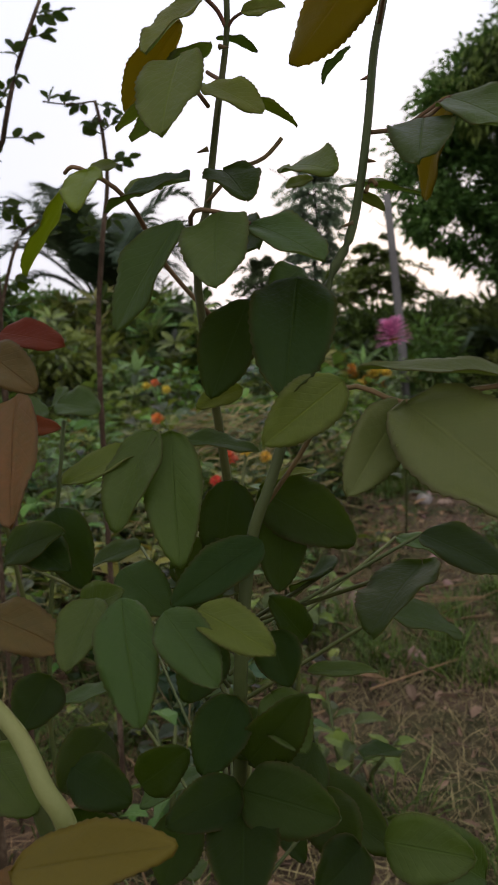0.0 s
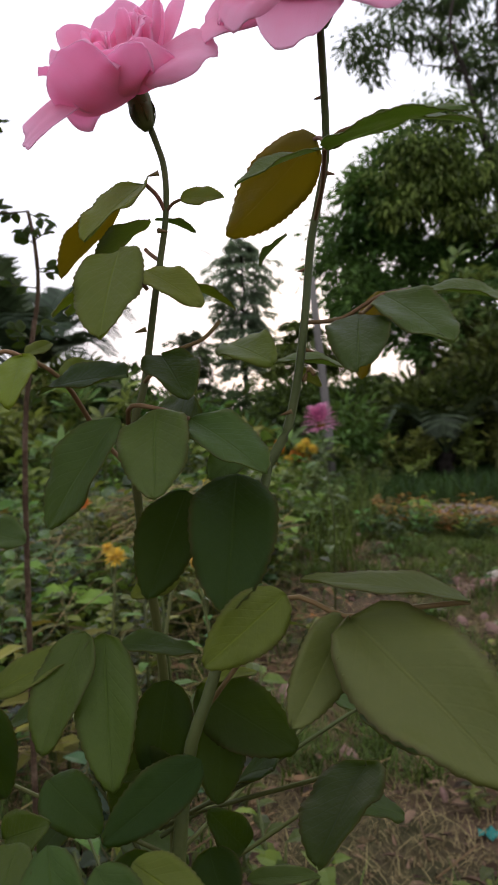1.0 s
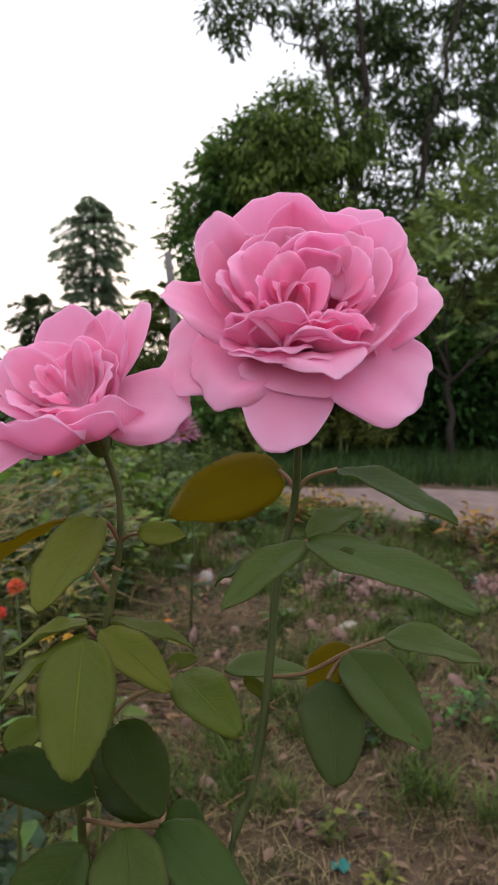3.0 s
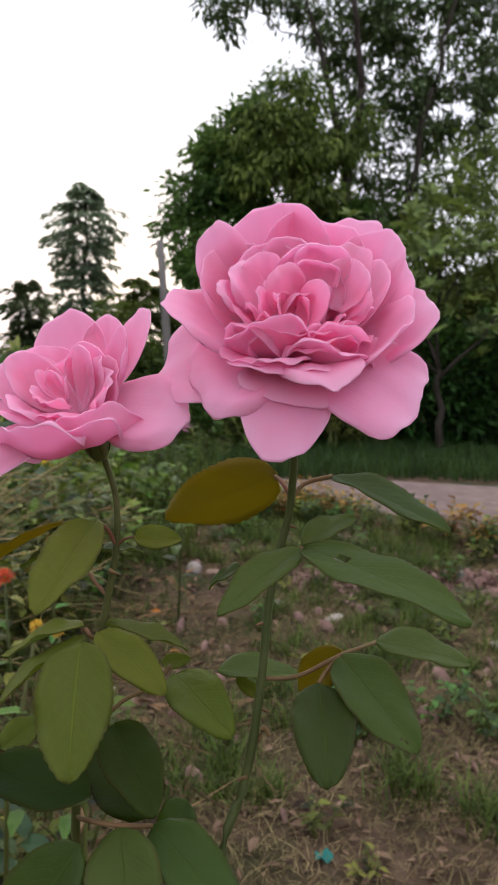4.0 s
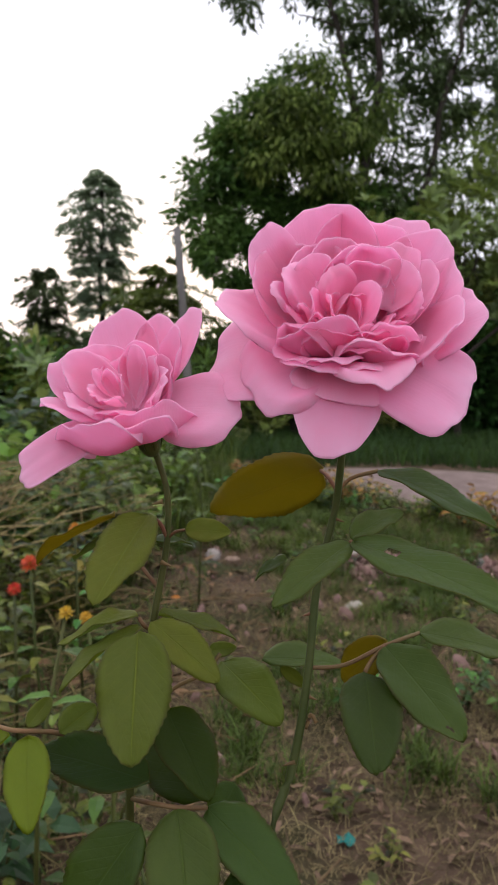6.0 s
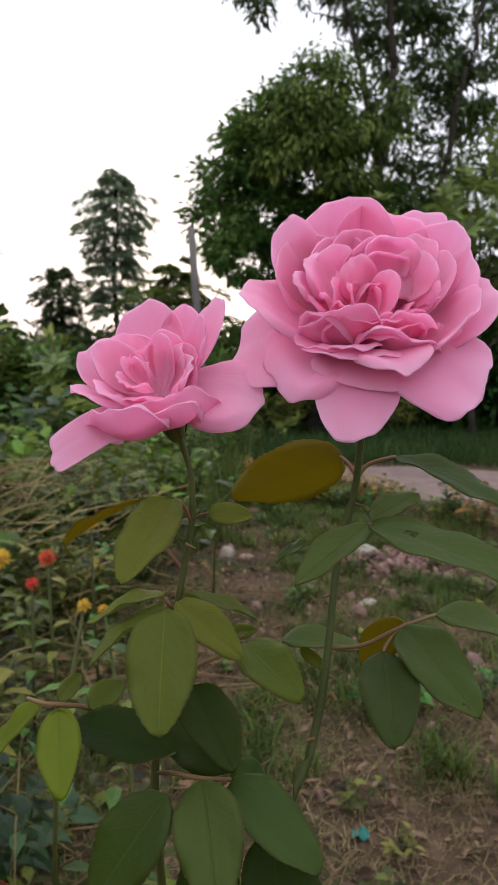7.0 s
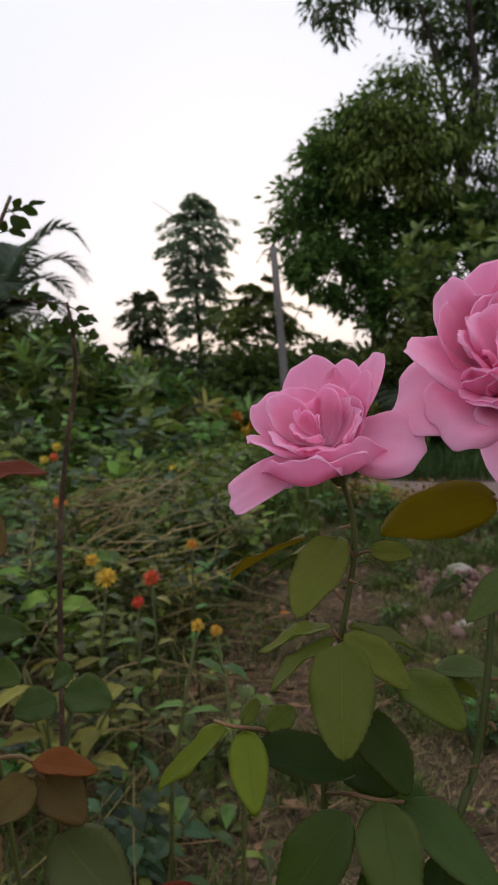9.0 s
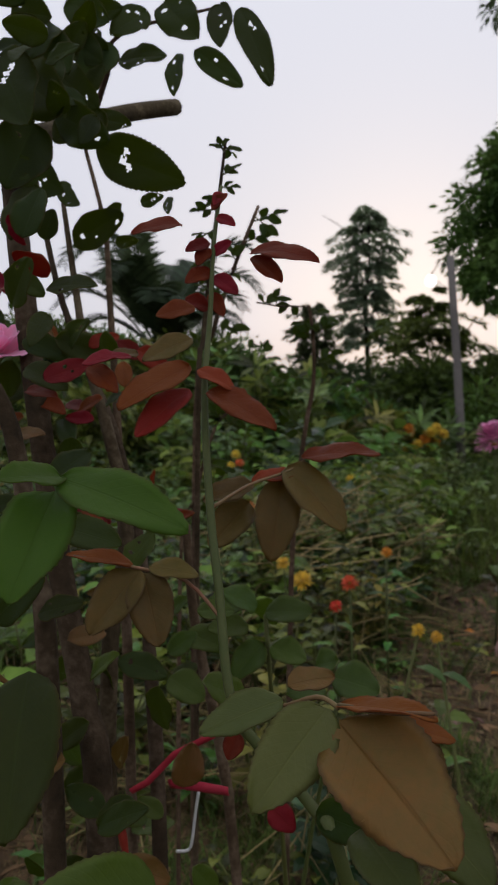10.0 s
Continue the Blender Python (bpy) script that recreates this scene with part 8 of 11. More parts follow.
leaflet(old_bush, (-0.3060, 0.2432, 0.5327), (-0.2876, 0.2605, 0.5171), 0.0168, (-0.00, -0.74, 0.68), "brown")
leaflet(old_bush, (-0.4452, 0.3185, 0.6643), (-0.4429, 0.2993, 0.6886), 0.0173, (-0.07, -0.75, 0.66), "brown", 0.10, 0.18, 2)
leaflet(old_bush, (-0.3696, 0.2622, 0.6500), (-0.3410, 0.2626, 0.6592), 0.0157, (0.02, -0.73, 0.68), "deep", 0.10, 0.18, 2)
leaflet(old_bush, (-0.4214, 0.3544, 0.5305), (-0.4079, 0.3576, 0.5102), 0.0181, (-0.02, -0.74, 0.67), "green")
leaflet(old_bush, (-0.2941, 0.2901, 0.5514), (-0.2908, 0.2954, 0.5752), 0.0196, (0.55, -0.51, 0.67), "brown")
leaflet(old_bush, (-0.4537, 0.3619, 0.5400), (-0.4599, 0.3377, 0.5303), 0.0192, (0.06, -0.72, 0.69), "deep")
leaflet(old_bush, (-0.4216, 0.4444, 0.6030), (-0.4404, 0.4191, 0.6132), 0.0191, (0.60, -0.47, 0.65), "brown")
leaflet(old_bush, (-0.3799, 0.3149, 0.6961), (-0.3528, 0.3042, 0.6919), 0.0119, (0.32, -0.74, 0.59), "rust")
leaflet(old_bush, (-0.4296, 0.4224, 0.6557), (-0.4224, 0.4564, 0.6558), 0.0151, (0.46, -0.67, 0.58), "deep")
leaflet(old_bush, (-0.4191, 0.3055, 0.7447), (-0.3888, 0.2955, 0.7471), 0.0112, (0.41, -0.70, 0.59), "brown")
leaflet(old_bush, (-0.4027, 0.3984, 0.7002), (-0.4109, 0.3917, 0.7125), 0.0111, (0.19, -0.79, 0.59), "deep")
leaflet(old_bush, (-0.4698, 0.4076, 0.8229), (-0.4567, 0.4005, 0.8034), 0.0148, (0.24, -0.77, 0.59), "rust")
leaflet(old_bush, (-0.4165, 0.4502, 0.7002), (-0.4141, 0.4187, 0.6932), 0.0118, (0.41, -0.70, 0.59), "brown")
leaflet(old_bush, (-0.4241, 0.3208, 0.6995), (-0.4503, 0.3139, 0.6969), 0.0156, (0.48, -0.66, 0.58), "deep")
leaflet(old_bush, (-0.3934, 0.2557, 0.7003), (-0.4048, 0.2542, 0.6857), 0.0119, (0.24, -0.77, 0.59), "deep")
leaflet(old_bush, (-0.3735, 0.3217, 0.7142), (-0.3825, 0.3353, 0.6913), 0.0152, (0.59, -0.59, 0.56), "red")
leaflet(old_bush, (-0.4230, 0.4192, 0.7727), (-0.4119, 0.4007, 0.7869), 0.0109, (0.47, -0.66, 0.58), "rust")
leaflet(old_bush, (-0.4667, 0.3510, 0.7271), (-0.4940, 0.3580, 0.7266), 0.0104, (0.28, -0.76, 0.59), "deep")
leaflet(old_bush, (-0.3874, 0.3857, 0.7727), (-0.3867, 0.3621, 0.7627), 0.0104, (-0.06, -0.83, 0.55), "deep")
leaflet(old_bush, (-0.4628, 0.3405, 0.7062), (-0.4768, 0.3181, 0.7096), 0.0162, (0.44, -0.68, 0.58), "deep")
leaflet(old_bush, (-0.3745, 0.3188, 0.6846), (-0.3844, 0.3075, 0.6997), 0.0137, (0.16, -0.80, 0.58), "deep")
leaflet(old_bush, (-0.4089, 0.3441, 0.7542), (-0.3875, 0.3200, 0.7370), 0.0145, (0.39, -0.71, 0.59), "deep")
leaflet(old_bush, (-0.3908, 0.4382, 0.6952), (-0.3817, 0.4208, 0.7132), 0.0116, (-0.09, -0.84, 0.54), "rust")
leaflet(old_bush, (-0.3904, 0.2822, 0.7736), (-0.3619, 0.2704, 0.7699), 0.0104, (0.38, -0.71, 0.59), "red")
leaflet(old_bush, (-0.4333, 0.3436, 0.8061), (-0.4282, 0.3616, 0.7961), 0.0124, (0.05, -0.82, 0.57), "red")
leaflet(old_bush, (-0.3816, 0.2945, 0.8058), (-0.3831, 0.2753, 0.8119), 0.0098, (0.34, -0.73, 0.59), "brown")
leaflet(old_bush, (-0.3553, 0.3338, 0.7050), (-0.3379, 0.3528, 0.7088), 0.0153, (0.56, -0.61, 0.56), "deep")
leaflet(old_bush, (-0.5096, 0.3938, 0.7428), (-0.4946, 0.3805, 0.7611), 0.0132, (0.58, -0.59, 0.56), "deep")
leaflet(old_bush, (-0.3565, 0.3566, 0.7846), (-0.3512, 0.3435, 0.7647), 0.0150, (0.18, -0.79, 0.59), "deep")
leaflet(old_bush, (-0.4450, 0.3988, 0.7629), (-0.4144, 0.3838, 0.7589), 0.0111, (0.14, -0.80, 0.58), "red")
leaflet(old_bush, (-0.3421, 0.3246, 0.7985), (-0.3234, 0.3271, 0.7865), 0.0140, (0.07, -0.82, 0.57), "rust")
leaflet(old_bush, (-0.3987, 0.3434, 0.6987), (-0.3694, 0.3357, 0.6886), 0.0160, (0.56, -0.61, 0.56), "red")
leaflet(old_bush, (-0.4631, 0.3434, 0.7264), (-0.4634, 0.3119, 0.7216), 0.0144, (0.29, -0.75, 0.59), "red")
leaflet(old_bush, (-0.5081, 0.3928, 0.7925), (-0.5075, 0.3744, 0.7764), 0.0139, (0.40, -0.70, 0.59), "deep")
leaflet(old_bush, (-0.4714, 0.3997, 0.7685), (-0.4772, 0.4217, 0.7498), 0.0146, (0.03, -0.82, 0.57), "rust")
leaflet(old_bush, (-0.4722, 0.4105, 0.7730), (-0.4700, 0.4238, 0.7846), 0.0104, (0.49, -0.66, 0.58), "deep")
leaflet(old_bush, (-0.3987, 0.4648, 0.7888), (-0.4208, 0.4859, 0.7746), 0.0123, (0.02, -0.82, 0.57), "deep")
leaflet(old_bush, (-0.5134, 0.3971, 0.7284), (-0.5173, 0.4110, 0.7055), 0.0166, (0.07, -0.82, 0.57), "deep")
leaflet(old_bush, (-0.3779, 0.4231, 0.6773), (-0.3633, 0.4417, 0.6778), 0.0130, (0.30, -0.75, 0.59), "red")
leaflet(old_bush, (-0.4271, 0.3728, 0.7570), (-0.4269, 0.3645, 0.7443), 0.0101, (-0.00, -0.83, 0.56), "deep")
leaflet(old_bush, (-0.3201, 0.2861, 0.7943), (-0.3295, 0.2711, 0.7915), 0.0097, (0.03, -0.82, 0.57), "brown")
leaflet(old_bush, (-0.4620, 0.3705, 0.7538), (-0.4870, 0.3749, 0.7446), 0.0123, (-0.02, -0.83, 0.56), "rust")
leaflet(old_bush, (-0.4973, 0.3762, 0.7591), (-0.4998, 0.4024, 0.7707), 0.0129, (0.56, -0.61, 0.56), "rust")
leaflet(old_bush, (-0.3741, 0.3211, 0.8007), (-0.3616, 0.3350, 0.8075), 0.0119, (0.52, -0.64, 0.57), "rust")
leaflet(old_bush, (-0.4088, 0.4553, 0.8038), (-0.3914, 0.4741, 0.7992), 0.0151, (0.29, -0.75, 0.59), "deep")
leaflet(old_bush, (-0.4054, 0.3628, 0.7975), (-0.4411, 0.3721, 0.8052), 0.0157, (0.38, -0.71, 0.59), "red")
leaflet(old_bush, (-0.3422, 0.2921, 0.7906), (-0.3393, 0.2833, 0.8060), 0.0121, (0.46, -0.67, 0.58), "deep")
leaflet(old_bush, (-0.4241, 0.3878, 0.6862), (-0.4208, 0.3788, 0.7022), 0.0109, (0.13, -0.80, 0.58), "deep")
leaflet(old_bush, (-0.4109, 0.4512, 0.7987), (-0.4284, 0.4433, 0.8125), 0.0157, (0.44, -0.68, 0.58), "red")
leaflet(old_bush, (-0.5088, 0.4137, 0.7205), (-0.4757, 0.4009, 0.7368), 0.0155, (0.45, -0.68, 0.58), "deep")
leaflet(old_bush, (-0.3725, 0.4232, 0.6709), (-0.3424, 0.4043, 0.6860), 0.0134, (0.48, -0.66, 0.58), "rust")
leaflet(old_bush, (-0.3477, 0.2446, 0.7284), (-0.3461, 0.2774, 0.7394), 0.0162, (0.60, -0.57, 0.55), "deep")
leaflet(old_bush, (-0.3967, 0.3716, 0.7682), (-0.4205, 0.3778, 0.7576), 0.0126, (0.03, -0.82, 0.57), "rust")
leaflet(old_bush, (-0.3786, 0.3003, 0.6862), (-0.3784, 0.3275, 0.6878), 0.0106, (0.40, -0.70, 0.59), "brown")
leaflet(old_bush, (-0.4274, 0.3437, 0.7697), (-0.3958, 0.3261, 0.7592), 0.0128, (-0.05, -0.83, 0.55), "red")
leaflet(old_bush, (-0.3852, 0.3434, 0.7543), (-0.4041, 0.3396, 0.7554), 0.0111, (0.11, -0.81, 0.58), "red")
leaflet(old_bush, (-0.3838, 0.3795, 0.7759), (-0.3929, 0.3937, 0.7938), 0.0133, (0.39, -0.71, 0.59), "rust")
leaflet(old_bush, (-0.4461, 0.3394, 0.7958), (-0.4472, 0.3680, 0.8007), 0.0107, (0.03, -0.82, 0.57), "deep")
leaflet(old_bush, (-0.3694, 0.2959, 0.7465), (-0.3748, 0.3014, 0.7249), 0.0157, (0.38, -0.71, 0.59), "deep")
leaflet(old_bush, (-0.3477, 0.2450, 0.8257), (-0.3099, 0.2278, 0.8227), 0.0132, (0.53, -0.76, 0.38), "deep", 0.10, 0.18, 2)
leaflet(old_bush, (-0.4604, 0.3836, 0.7784), (-0.4687, 0.3587, 0.7645), 0.0172, (0.08, -0.93, 0.37), "deep", 0.10, 0.18, 2)
leaflet(old_bush, (-0.4497, 0.3438, 0.7937), (-0.4573, 0.3496, 0.7693), 0.0185, (0.25, -0.89, 0.38), "deep")
leaflet(old_bush, (-0.4281, 0.2905, 0.8609), (-0.4214, 0.2629, 0.8389), 0.0154, (0.46, -0.80, 0.38), "deep")
leaflet(old_bush, (-0.5061, 0.3844, 0.8348), (-0.4853, 0.3789, 0.8141), 0.0170, (0.35, -0.85, 0.38), "deep")
leaflet(old_bush, (-0.3976, 0.3226, 0.7987), (-0.3699, 0.3132, 0.8149), 0.0170, (0.25, -0.89, 0.38), "deep", 0.10, 0.18, 2)
leaflet(old_bush, (-0.3599, 0.2565, 0.7794), (-0.3422, 0.2720, 0.7879), 0.0156, (0.06, -0.93, 0.37), "red", 0.10, 0.18, 2)
leaflet(old_bush, (-0.4651, 0.3375, 0.8265), (-0.4754, 0.3660, 0.8459), 0.0136, (-0.03, -0.93, 0.35), "red", 0.10, 0.18, 2)
leaflet(old_bush, (-0.4176, 0.3146, 0.8056), (-0.3890, 0.3183, 0.7934), 0.0182, (0.51, -0.77, 0.38), "deep")
leaflet(old_bush, (-0.4053, 0.2848, 0.8413), (-0.3911, 0.2994, 0.8302), 0.0158, (0.56, -0.74, 0.37), "deep")
leaflet(old_bush, (-0.3635, 0.2362, 0.8163), (-0.3476, 0.2288, 0.8372), 0.0179, (0.31, -0.87, 0.38), "deep", 0.10, 0.18, 2)
leaflet(old_bush, (-0.4714, 0.3539, 0.7869), (-0.5163, 0.3610, 0.7761), 0.0202, (0.60, -0.71, 0.37), "deep", 0.10, 0.18, 2)
leaflet(old_bush, (-0.4678, 0.3617, 0.8107), (-0.4909, 0.3810, 0.7905), 0.0165, (0.00, -0.93, 0.36), "deep")
leaflet(old_bush, (-0.4767, 0.4020, 0.7935), (-0.5247, 0.4136, 0.7890), 0.0194, (0.19, -0.91, 0.38), "deep", 0.10, 0.18, 2)
leaflet(old_bush, (-0.3949, 0.2515, 0.7948), (-0.3902, 0.2464, 0.8114), 0.0129, (0.25, -0.89, 0.38), "red", 0.10, 0.18, 2)
leaflet(old_bush, (-0.5058, 0.3848, 0.8577), (-0.4997, 0.4153, 0.8492), 0.0179, (0.49, -0.79, 0.38), "red")
leaflet(old_bush, (-0.3975, 0.2801, 0.8738), (-0.4000, 0.2928, 0.8589), 0.0140, (-0.02, -0.93, 0.36), "red")
leaflet(old_bush, (-0.3884, 0.2780, 0.7864), (-0.3575, 0.2740, 0.7741), 0.0169, (0.66, -0.66, 0.36), "deep")
leaflet(old_bush, (-0.3920, 0.3115, 0.8048), (-0.3701, 0.3349, 0.7955), 0.0208, (0.15, -0.92, 0.38), "deep")
leaflet(old_bush, (-0.5182, 0.3927, 0.8646), (-0.5398, 0.3807, 0.8467), 0.0201, (0.52, -0.77, 0.38), "deep", 0.10, 0.18, 2)
leaflet(old_bush, (-0.3756, 0.2807, 0.8162), (-0.3664, 0.2533, 0.7978), 0.0134, (0.64, -0.68, 0.36), "deep")
leaflet(old_bush, (-0.3621, 0.2636, 0.8346), (-0.3602, 0.2343, 0.8419), 0.0137, (-0.00, -0.93, 0.36), "red")
leaflet(old_bush, (-0.4072, 0.3228, 0.8676), (-0.4026, 0.3250, 0.8862), 0.0144, (0.43, -0.82, 0.38), "deep")
leaflet(old_bush, (-0.3522, 0.2304, 0.8479), (-0.3498, 0.2420, 0.8733), 0.0184, (0.24, -0.89, 0.38), "deep")
leaflet(old_bush, (-0.4022, 0.3194, 0.9739), (-0.3757, 0.3144, 0.9764), 0.0133, (-0.12, -0.95, 0.27), "deep", 0.10, 0.18, 3)
leaflet(old_bush, (-0.4462, 0.3868, 1.0088), (-0.4314, 0.3849, 1.0214), 0.0139, (0.29, -0.78, -0.55), "deep")
leaflet(old_bush, (-0.4543, 0.3354, 0.9941), (-0.4279, 0.3383, 0.9967), 0.0147, (0.02, -0.86, 0.52), "deep")
leaflet(old_bush, (-0.4458, 0.4352, 0.9838), (-0.4089, 0.4322, 0.9735), 0.0186, (0.09, -0.99, 0.14), "deep", 0.10, 0.18, 2)
leaflet(old_bush, (-0.4353, 0.3228, 0.9596), (-0.4429, 0.2905, 0.9559), 0.0180, (-0.12, -0.99, 0.00), "deep", 0.10, 0.18, 2)
leaflet(old_bush, (-0.4242, 0.3705, 1.0044), (-0.4100, 0.3732, 1.0220), 0.0166, (0.45, -0.77, -0.45), "deep", 0.10, 0.18, 3)
leaflet(old_bush, (-0.3841, 0.2965, 0.9762), (-0.4009, 0.2786, 0.9785), 0.0163, (0.25, -0.84, -0.48), "deep")
leaflet(old_bush, (-0.4987, 0.4086, 1.0392), (-0.4874, 0.4090, 1.0199), 0.0150, (0.49, -0.87, -0.02), "deep", 0.10, 0.18, 3)
leaflet(old_bush, (-0.4435, 0.4302, 1.0501), (-0.4272, 0.4138, 1.0185), 0.0174, (0.44, -0.84, -0.33), "deep", 0.10, 0.18, 3)
leaflet(old_bush, (-0.4196, 0.3376, 0.9682), (-0.4027, 0.3635, 0.9634), 0.0200, (0.51, -0.64, 0.57), "deep", 0.10, 0.18, 3)
leaflet(old_bush, (-0.3874, 0.3502, 0.9495), (-0.3889, 0.3358, 0.9286), 0.0138, (0.44, -0.82, -0.36), "deep")
leaflet(old_bush, (-0.4329, 0.4020, 1.0320), (-0.4094, 0.3807, 1.0392), 0.0168, (0.42, -0.69, -0.59), "deep", 0.10, 0.18, 2)
leaflet(old_bush, (-0.4809, 0.4130, 0.9784), (-0.4743, 0.3862, 0.9895), 0.0179, (0.06, -0.94, 0.34), "deep", 0.10, 0.18, 2)
leaflet(old_bush, (-0.4549, 0.3280, 0.9610), (-0.4486, 0.2993, 0.9609), 0.0126, (-0.09, -0.82, 0.57), "deep", 0.10, 0.18, 2)
leaflet(old_bush, (-0.4423, 0.3576, 1.0440), (-0.4509, 0.3293, 1.0228), 0.0169, (0.41, -0.70, -0.59), "deep")
leaflet(old_bush, (-0.4097, 0.3342, 0.9635), (-0.4105, 0.3436, 0.9863), 0.0150, (0.35, -0.63, 0.69), "deep", 0.10, 0.18, 3)
leaflet(old_bush, (-0.4491, 0.3253, 1.0082), (-0.4603, 0.3038, 0.9865), 0.0180, (0.42, -0.91, -0.01), "deep", 0.10, 0.18, 2)
leaflet(old_bush, (-0.3697, 0.3283, 1.0281), (-0.3470, 0.3354, 1.0215), 0.0149, (0.46, -0.69, 0.56), "deep", 0.10, 0.18, 2)
leaflet(old_bush, (-0.4035, 0.3364, 0.9478), (-0.3951, 0.3142, 0.9593), 0.0163, (0.67, -0.71, -0.22), "deep", 0.10, 0.18, 2)
leaflet(old_bush, (-0.4000, 0.2841, 0.9592), (-0.4043, 0.3159, 0.9836), 0.0129, (0.12, -0.73, 0.67), "deep")
leaflet(old_bush, (-0.4226, 0.3986, 0.9873), (-0.4126, 0.4002, 1.0047), 0.0152, (-0.05, -0.98, -0.17), "deep")
leaflet(old_bush, (-0.4595, 0.3437, 1.0173), (-0.4795, 0.3382, 1.0368), 0.0190, (0.09, -0.98, 0.17), "deep")
leaflet(old_bush, (-0.4427, 0.3214, 0.9166), (-0.4578, 0.3066, 0.9064), 0.0146, (0.08, -0.82, 0.56), "deep")
leaflet(old_bush, (-0.4593, 0.3528, 1.0170), (-0.4316, 0.3496, 1.0184), 0.0137, (0.62, -0.68, -0.39), "deep")
leaflet(old_bush, (-0.4609, 0.3849, 1.0141), (-0.4526, 0.3662, 0.9844), 0.0166, (0.47, -0.87, 0.14), "deep", 0.10, 0.18, 3)
leaflet(old_bush, (-0.5118, 0.4082, 0.9948), (-0.5126, 0.4287, 1.0165), 0.0133, (0.27, -0.87, 0.42), "deep")
ROSE_C = (-0.4626, 0.3339, 0.7926)
rose_flower(old_bush, ROSE_C, (0.2, -0.3, 0.9), [(0, 60, 80, 12, 0.034, 0.034, 0.4, 0.05, 0.3), (70, 55, 70, 12, 0.034, 0.034, 0.4, 0.05, 0.3), (140, 55, 70, 12, 0.034, 0.034, 0.4, 0.05, 0.3), (210, 60, 80, 12, 0.034, 0.034, 0.4, 0.05, 0.3), (290, 60, 80, 12, 0.034, 0.034, 0.4, 0.05, 0.3)], [(0, 360, 5, 44, 26, 20, 0.028, 0.026, 0.7, 0.06, "petal")], (8, 0.020, 0.014, 24, 0.006), 31)
stalk(old_bush, "stem", [(-0.4625, 0.3337, 0.7888), (-0.4634, 0.3289, 0.7316), (-0.4162, 0.3200, 0.6606)], [0.0016, 0.002, 0.003], "stem")
low_bush = put("rose_bush", None, None, Matrix.Translation((0, 0, 0)), "low rose bush with dull blue-green leaves", "rose bush")
stalk(low_bush, "stem", [(-0.2814, 0.3902, 0.6230), (-0.28, 0.46, 0.3), (-0.27, 0.47, -0.02)], [0.0015, 0.002, 0.0026, 0.003], "stem")
stalk(low_bush, "stem", [(-0.2448, 0.4522, 0.5496), (-0.28, 0.46, 0.3), (-0.26, 0.48, -0.02)], [0.0015, 0.002, 0.0026, 0.003], "stem")
leaflet(low_bush, (-0.2815, 0.3903, 0.6249), (-0.2495, 0.3921, 0.6282), 0.0226, (0.23, -0.61, 0.76), "green")
leaflet(low_bush, (-0.2869, 0.3885, 0.6287), (-0.3048, 0.3719, 0.6407), 0.0217, (0.23, -0.61, 0.76), "green")
leaflet(low_bush, (-0.2825, 0.3883, 0.6040), (-0.2959, 0.3709, 0.5848), 0.0226, (0.23, -0.61, 0.76), "green")
leaflet(low_bush, (-0.2771, 0.3902, 0.6021), (-0.2526, 0.3884, 0.5965), 0.0217, (0.23, -0.61, 0.76), "green")
leaflet(low_bush, (-0.2918, 0.3856, 0.6153), (-0.3127, 0.3669, 0.6164), 0.0200, (0.23, -0.61, 0.76), "green")
leaflet(low_bush, (-0.2878, 0.4084, 0.6129), (-0.2813, 0.4012, 0.6318), 0.0226, (0.23, -0.61, 0.76), "green")
leaflet(low_bush, (-0.3032, 0.4038, 0.6286), (-0.3245, 0.3837, 0.6197), 0.0235, (0.23, -0.61, 0.76), "green")
leaflet(low_bush, (-0.2492, 0.4515, 0.5622), (-0.2155, 0.4522, 0.5565), 0.0335, (0.23, -0.61, 0.76), "green")
leaflet(low_bush, (-0.2549, 0.4490, 0.5579), (-0.2768, 0.4284, 0.5538), 0.0287, (0.23, -0.61, 0.76), "green")
leaflet(low_bush, (-0.2691, 0.4759, 0.5592), (-0.2500, 0.4714, 0.5680), 0.0252, (0.23, -0.61, 0.76), "green")
leaflet(low_bush, (-0.3394, 0.3880, 0.6045), (-0.3091, 0.3878, 0.5965), 0.0226, (0.23, -0.61, 0.76), "green")
leaflet(low_bush, (-0.3405, 0.3642, 0.5805), (-0.3146, 0.3626, 0.5697), 0.0243, (0.23, -0.61, 0.76), "green")
thin_bush = put("rose_bush", None, None, Matrix.Translation((0, 0, 0)), "tall slender rose with small leaves against the sky", "rose bush")
stalk(thin_bush, "stem", [(-0.3522, 0.7221, 0.8679), (-0.3491, 0.7295, 0.8335), (-0.3493, 0.7335, 0.7811), (-0.3600, 0.7316, 0.7092), (-0.3709, 0.7297, 0.5530), (-0.3709, 0.7297, -0.02)], [0.0018, 0.0021, 0.0025, 0.0028, 0.0032, 0.0035], "cane")
leaflet(thin_bush, (-0.3405, 0.7158, 0.8591), (-0.3304, 0.7283, 0.8613), 0.0093, (0.45, -0.51, 0.74), "dark")
leaflet(thin_bush, (-0.3334, 0.7115, 0.8552), (-0.3281, 0.7071, 0.8430), 0.0097, (-0.04, -0.99, 0.13), "dark")
leaflet(thin_bush, (-0.3264, 0.7072, 0.8513), (-0.3159, 0.7169, 0.8454), 0.0111, (0.44, -0.49, 0.75), "dark")
stalk(thin_bush, "petiole", [(-0.3520, 0.7227, 0.8654), (-0.3266, 0.7074, 0.8514)], [0.0009, 0.0006], "stem")
leaflet(thin_bush, (-0.3581, 0.7288, 0.8520), (-0.3434, 0.7232, 0.8390), 0.0113, (0.33, -0.62, 0.71), "dark")
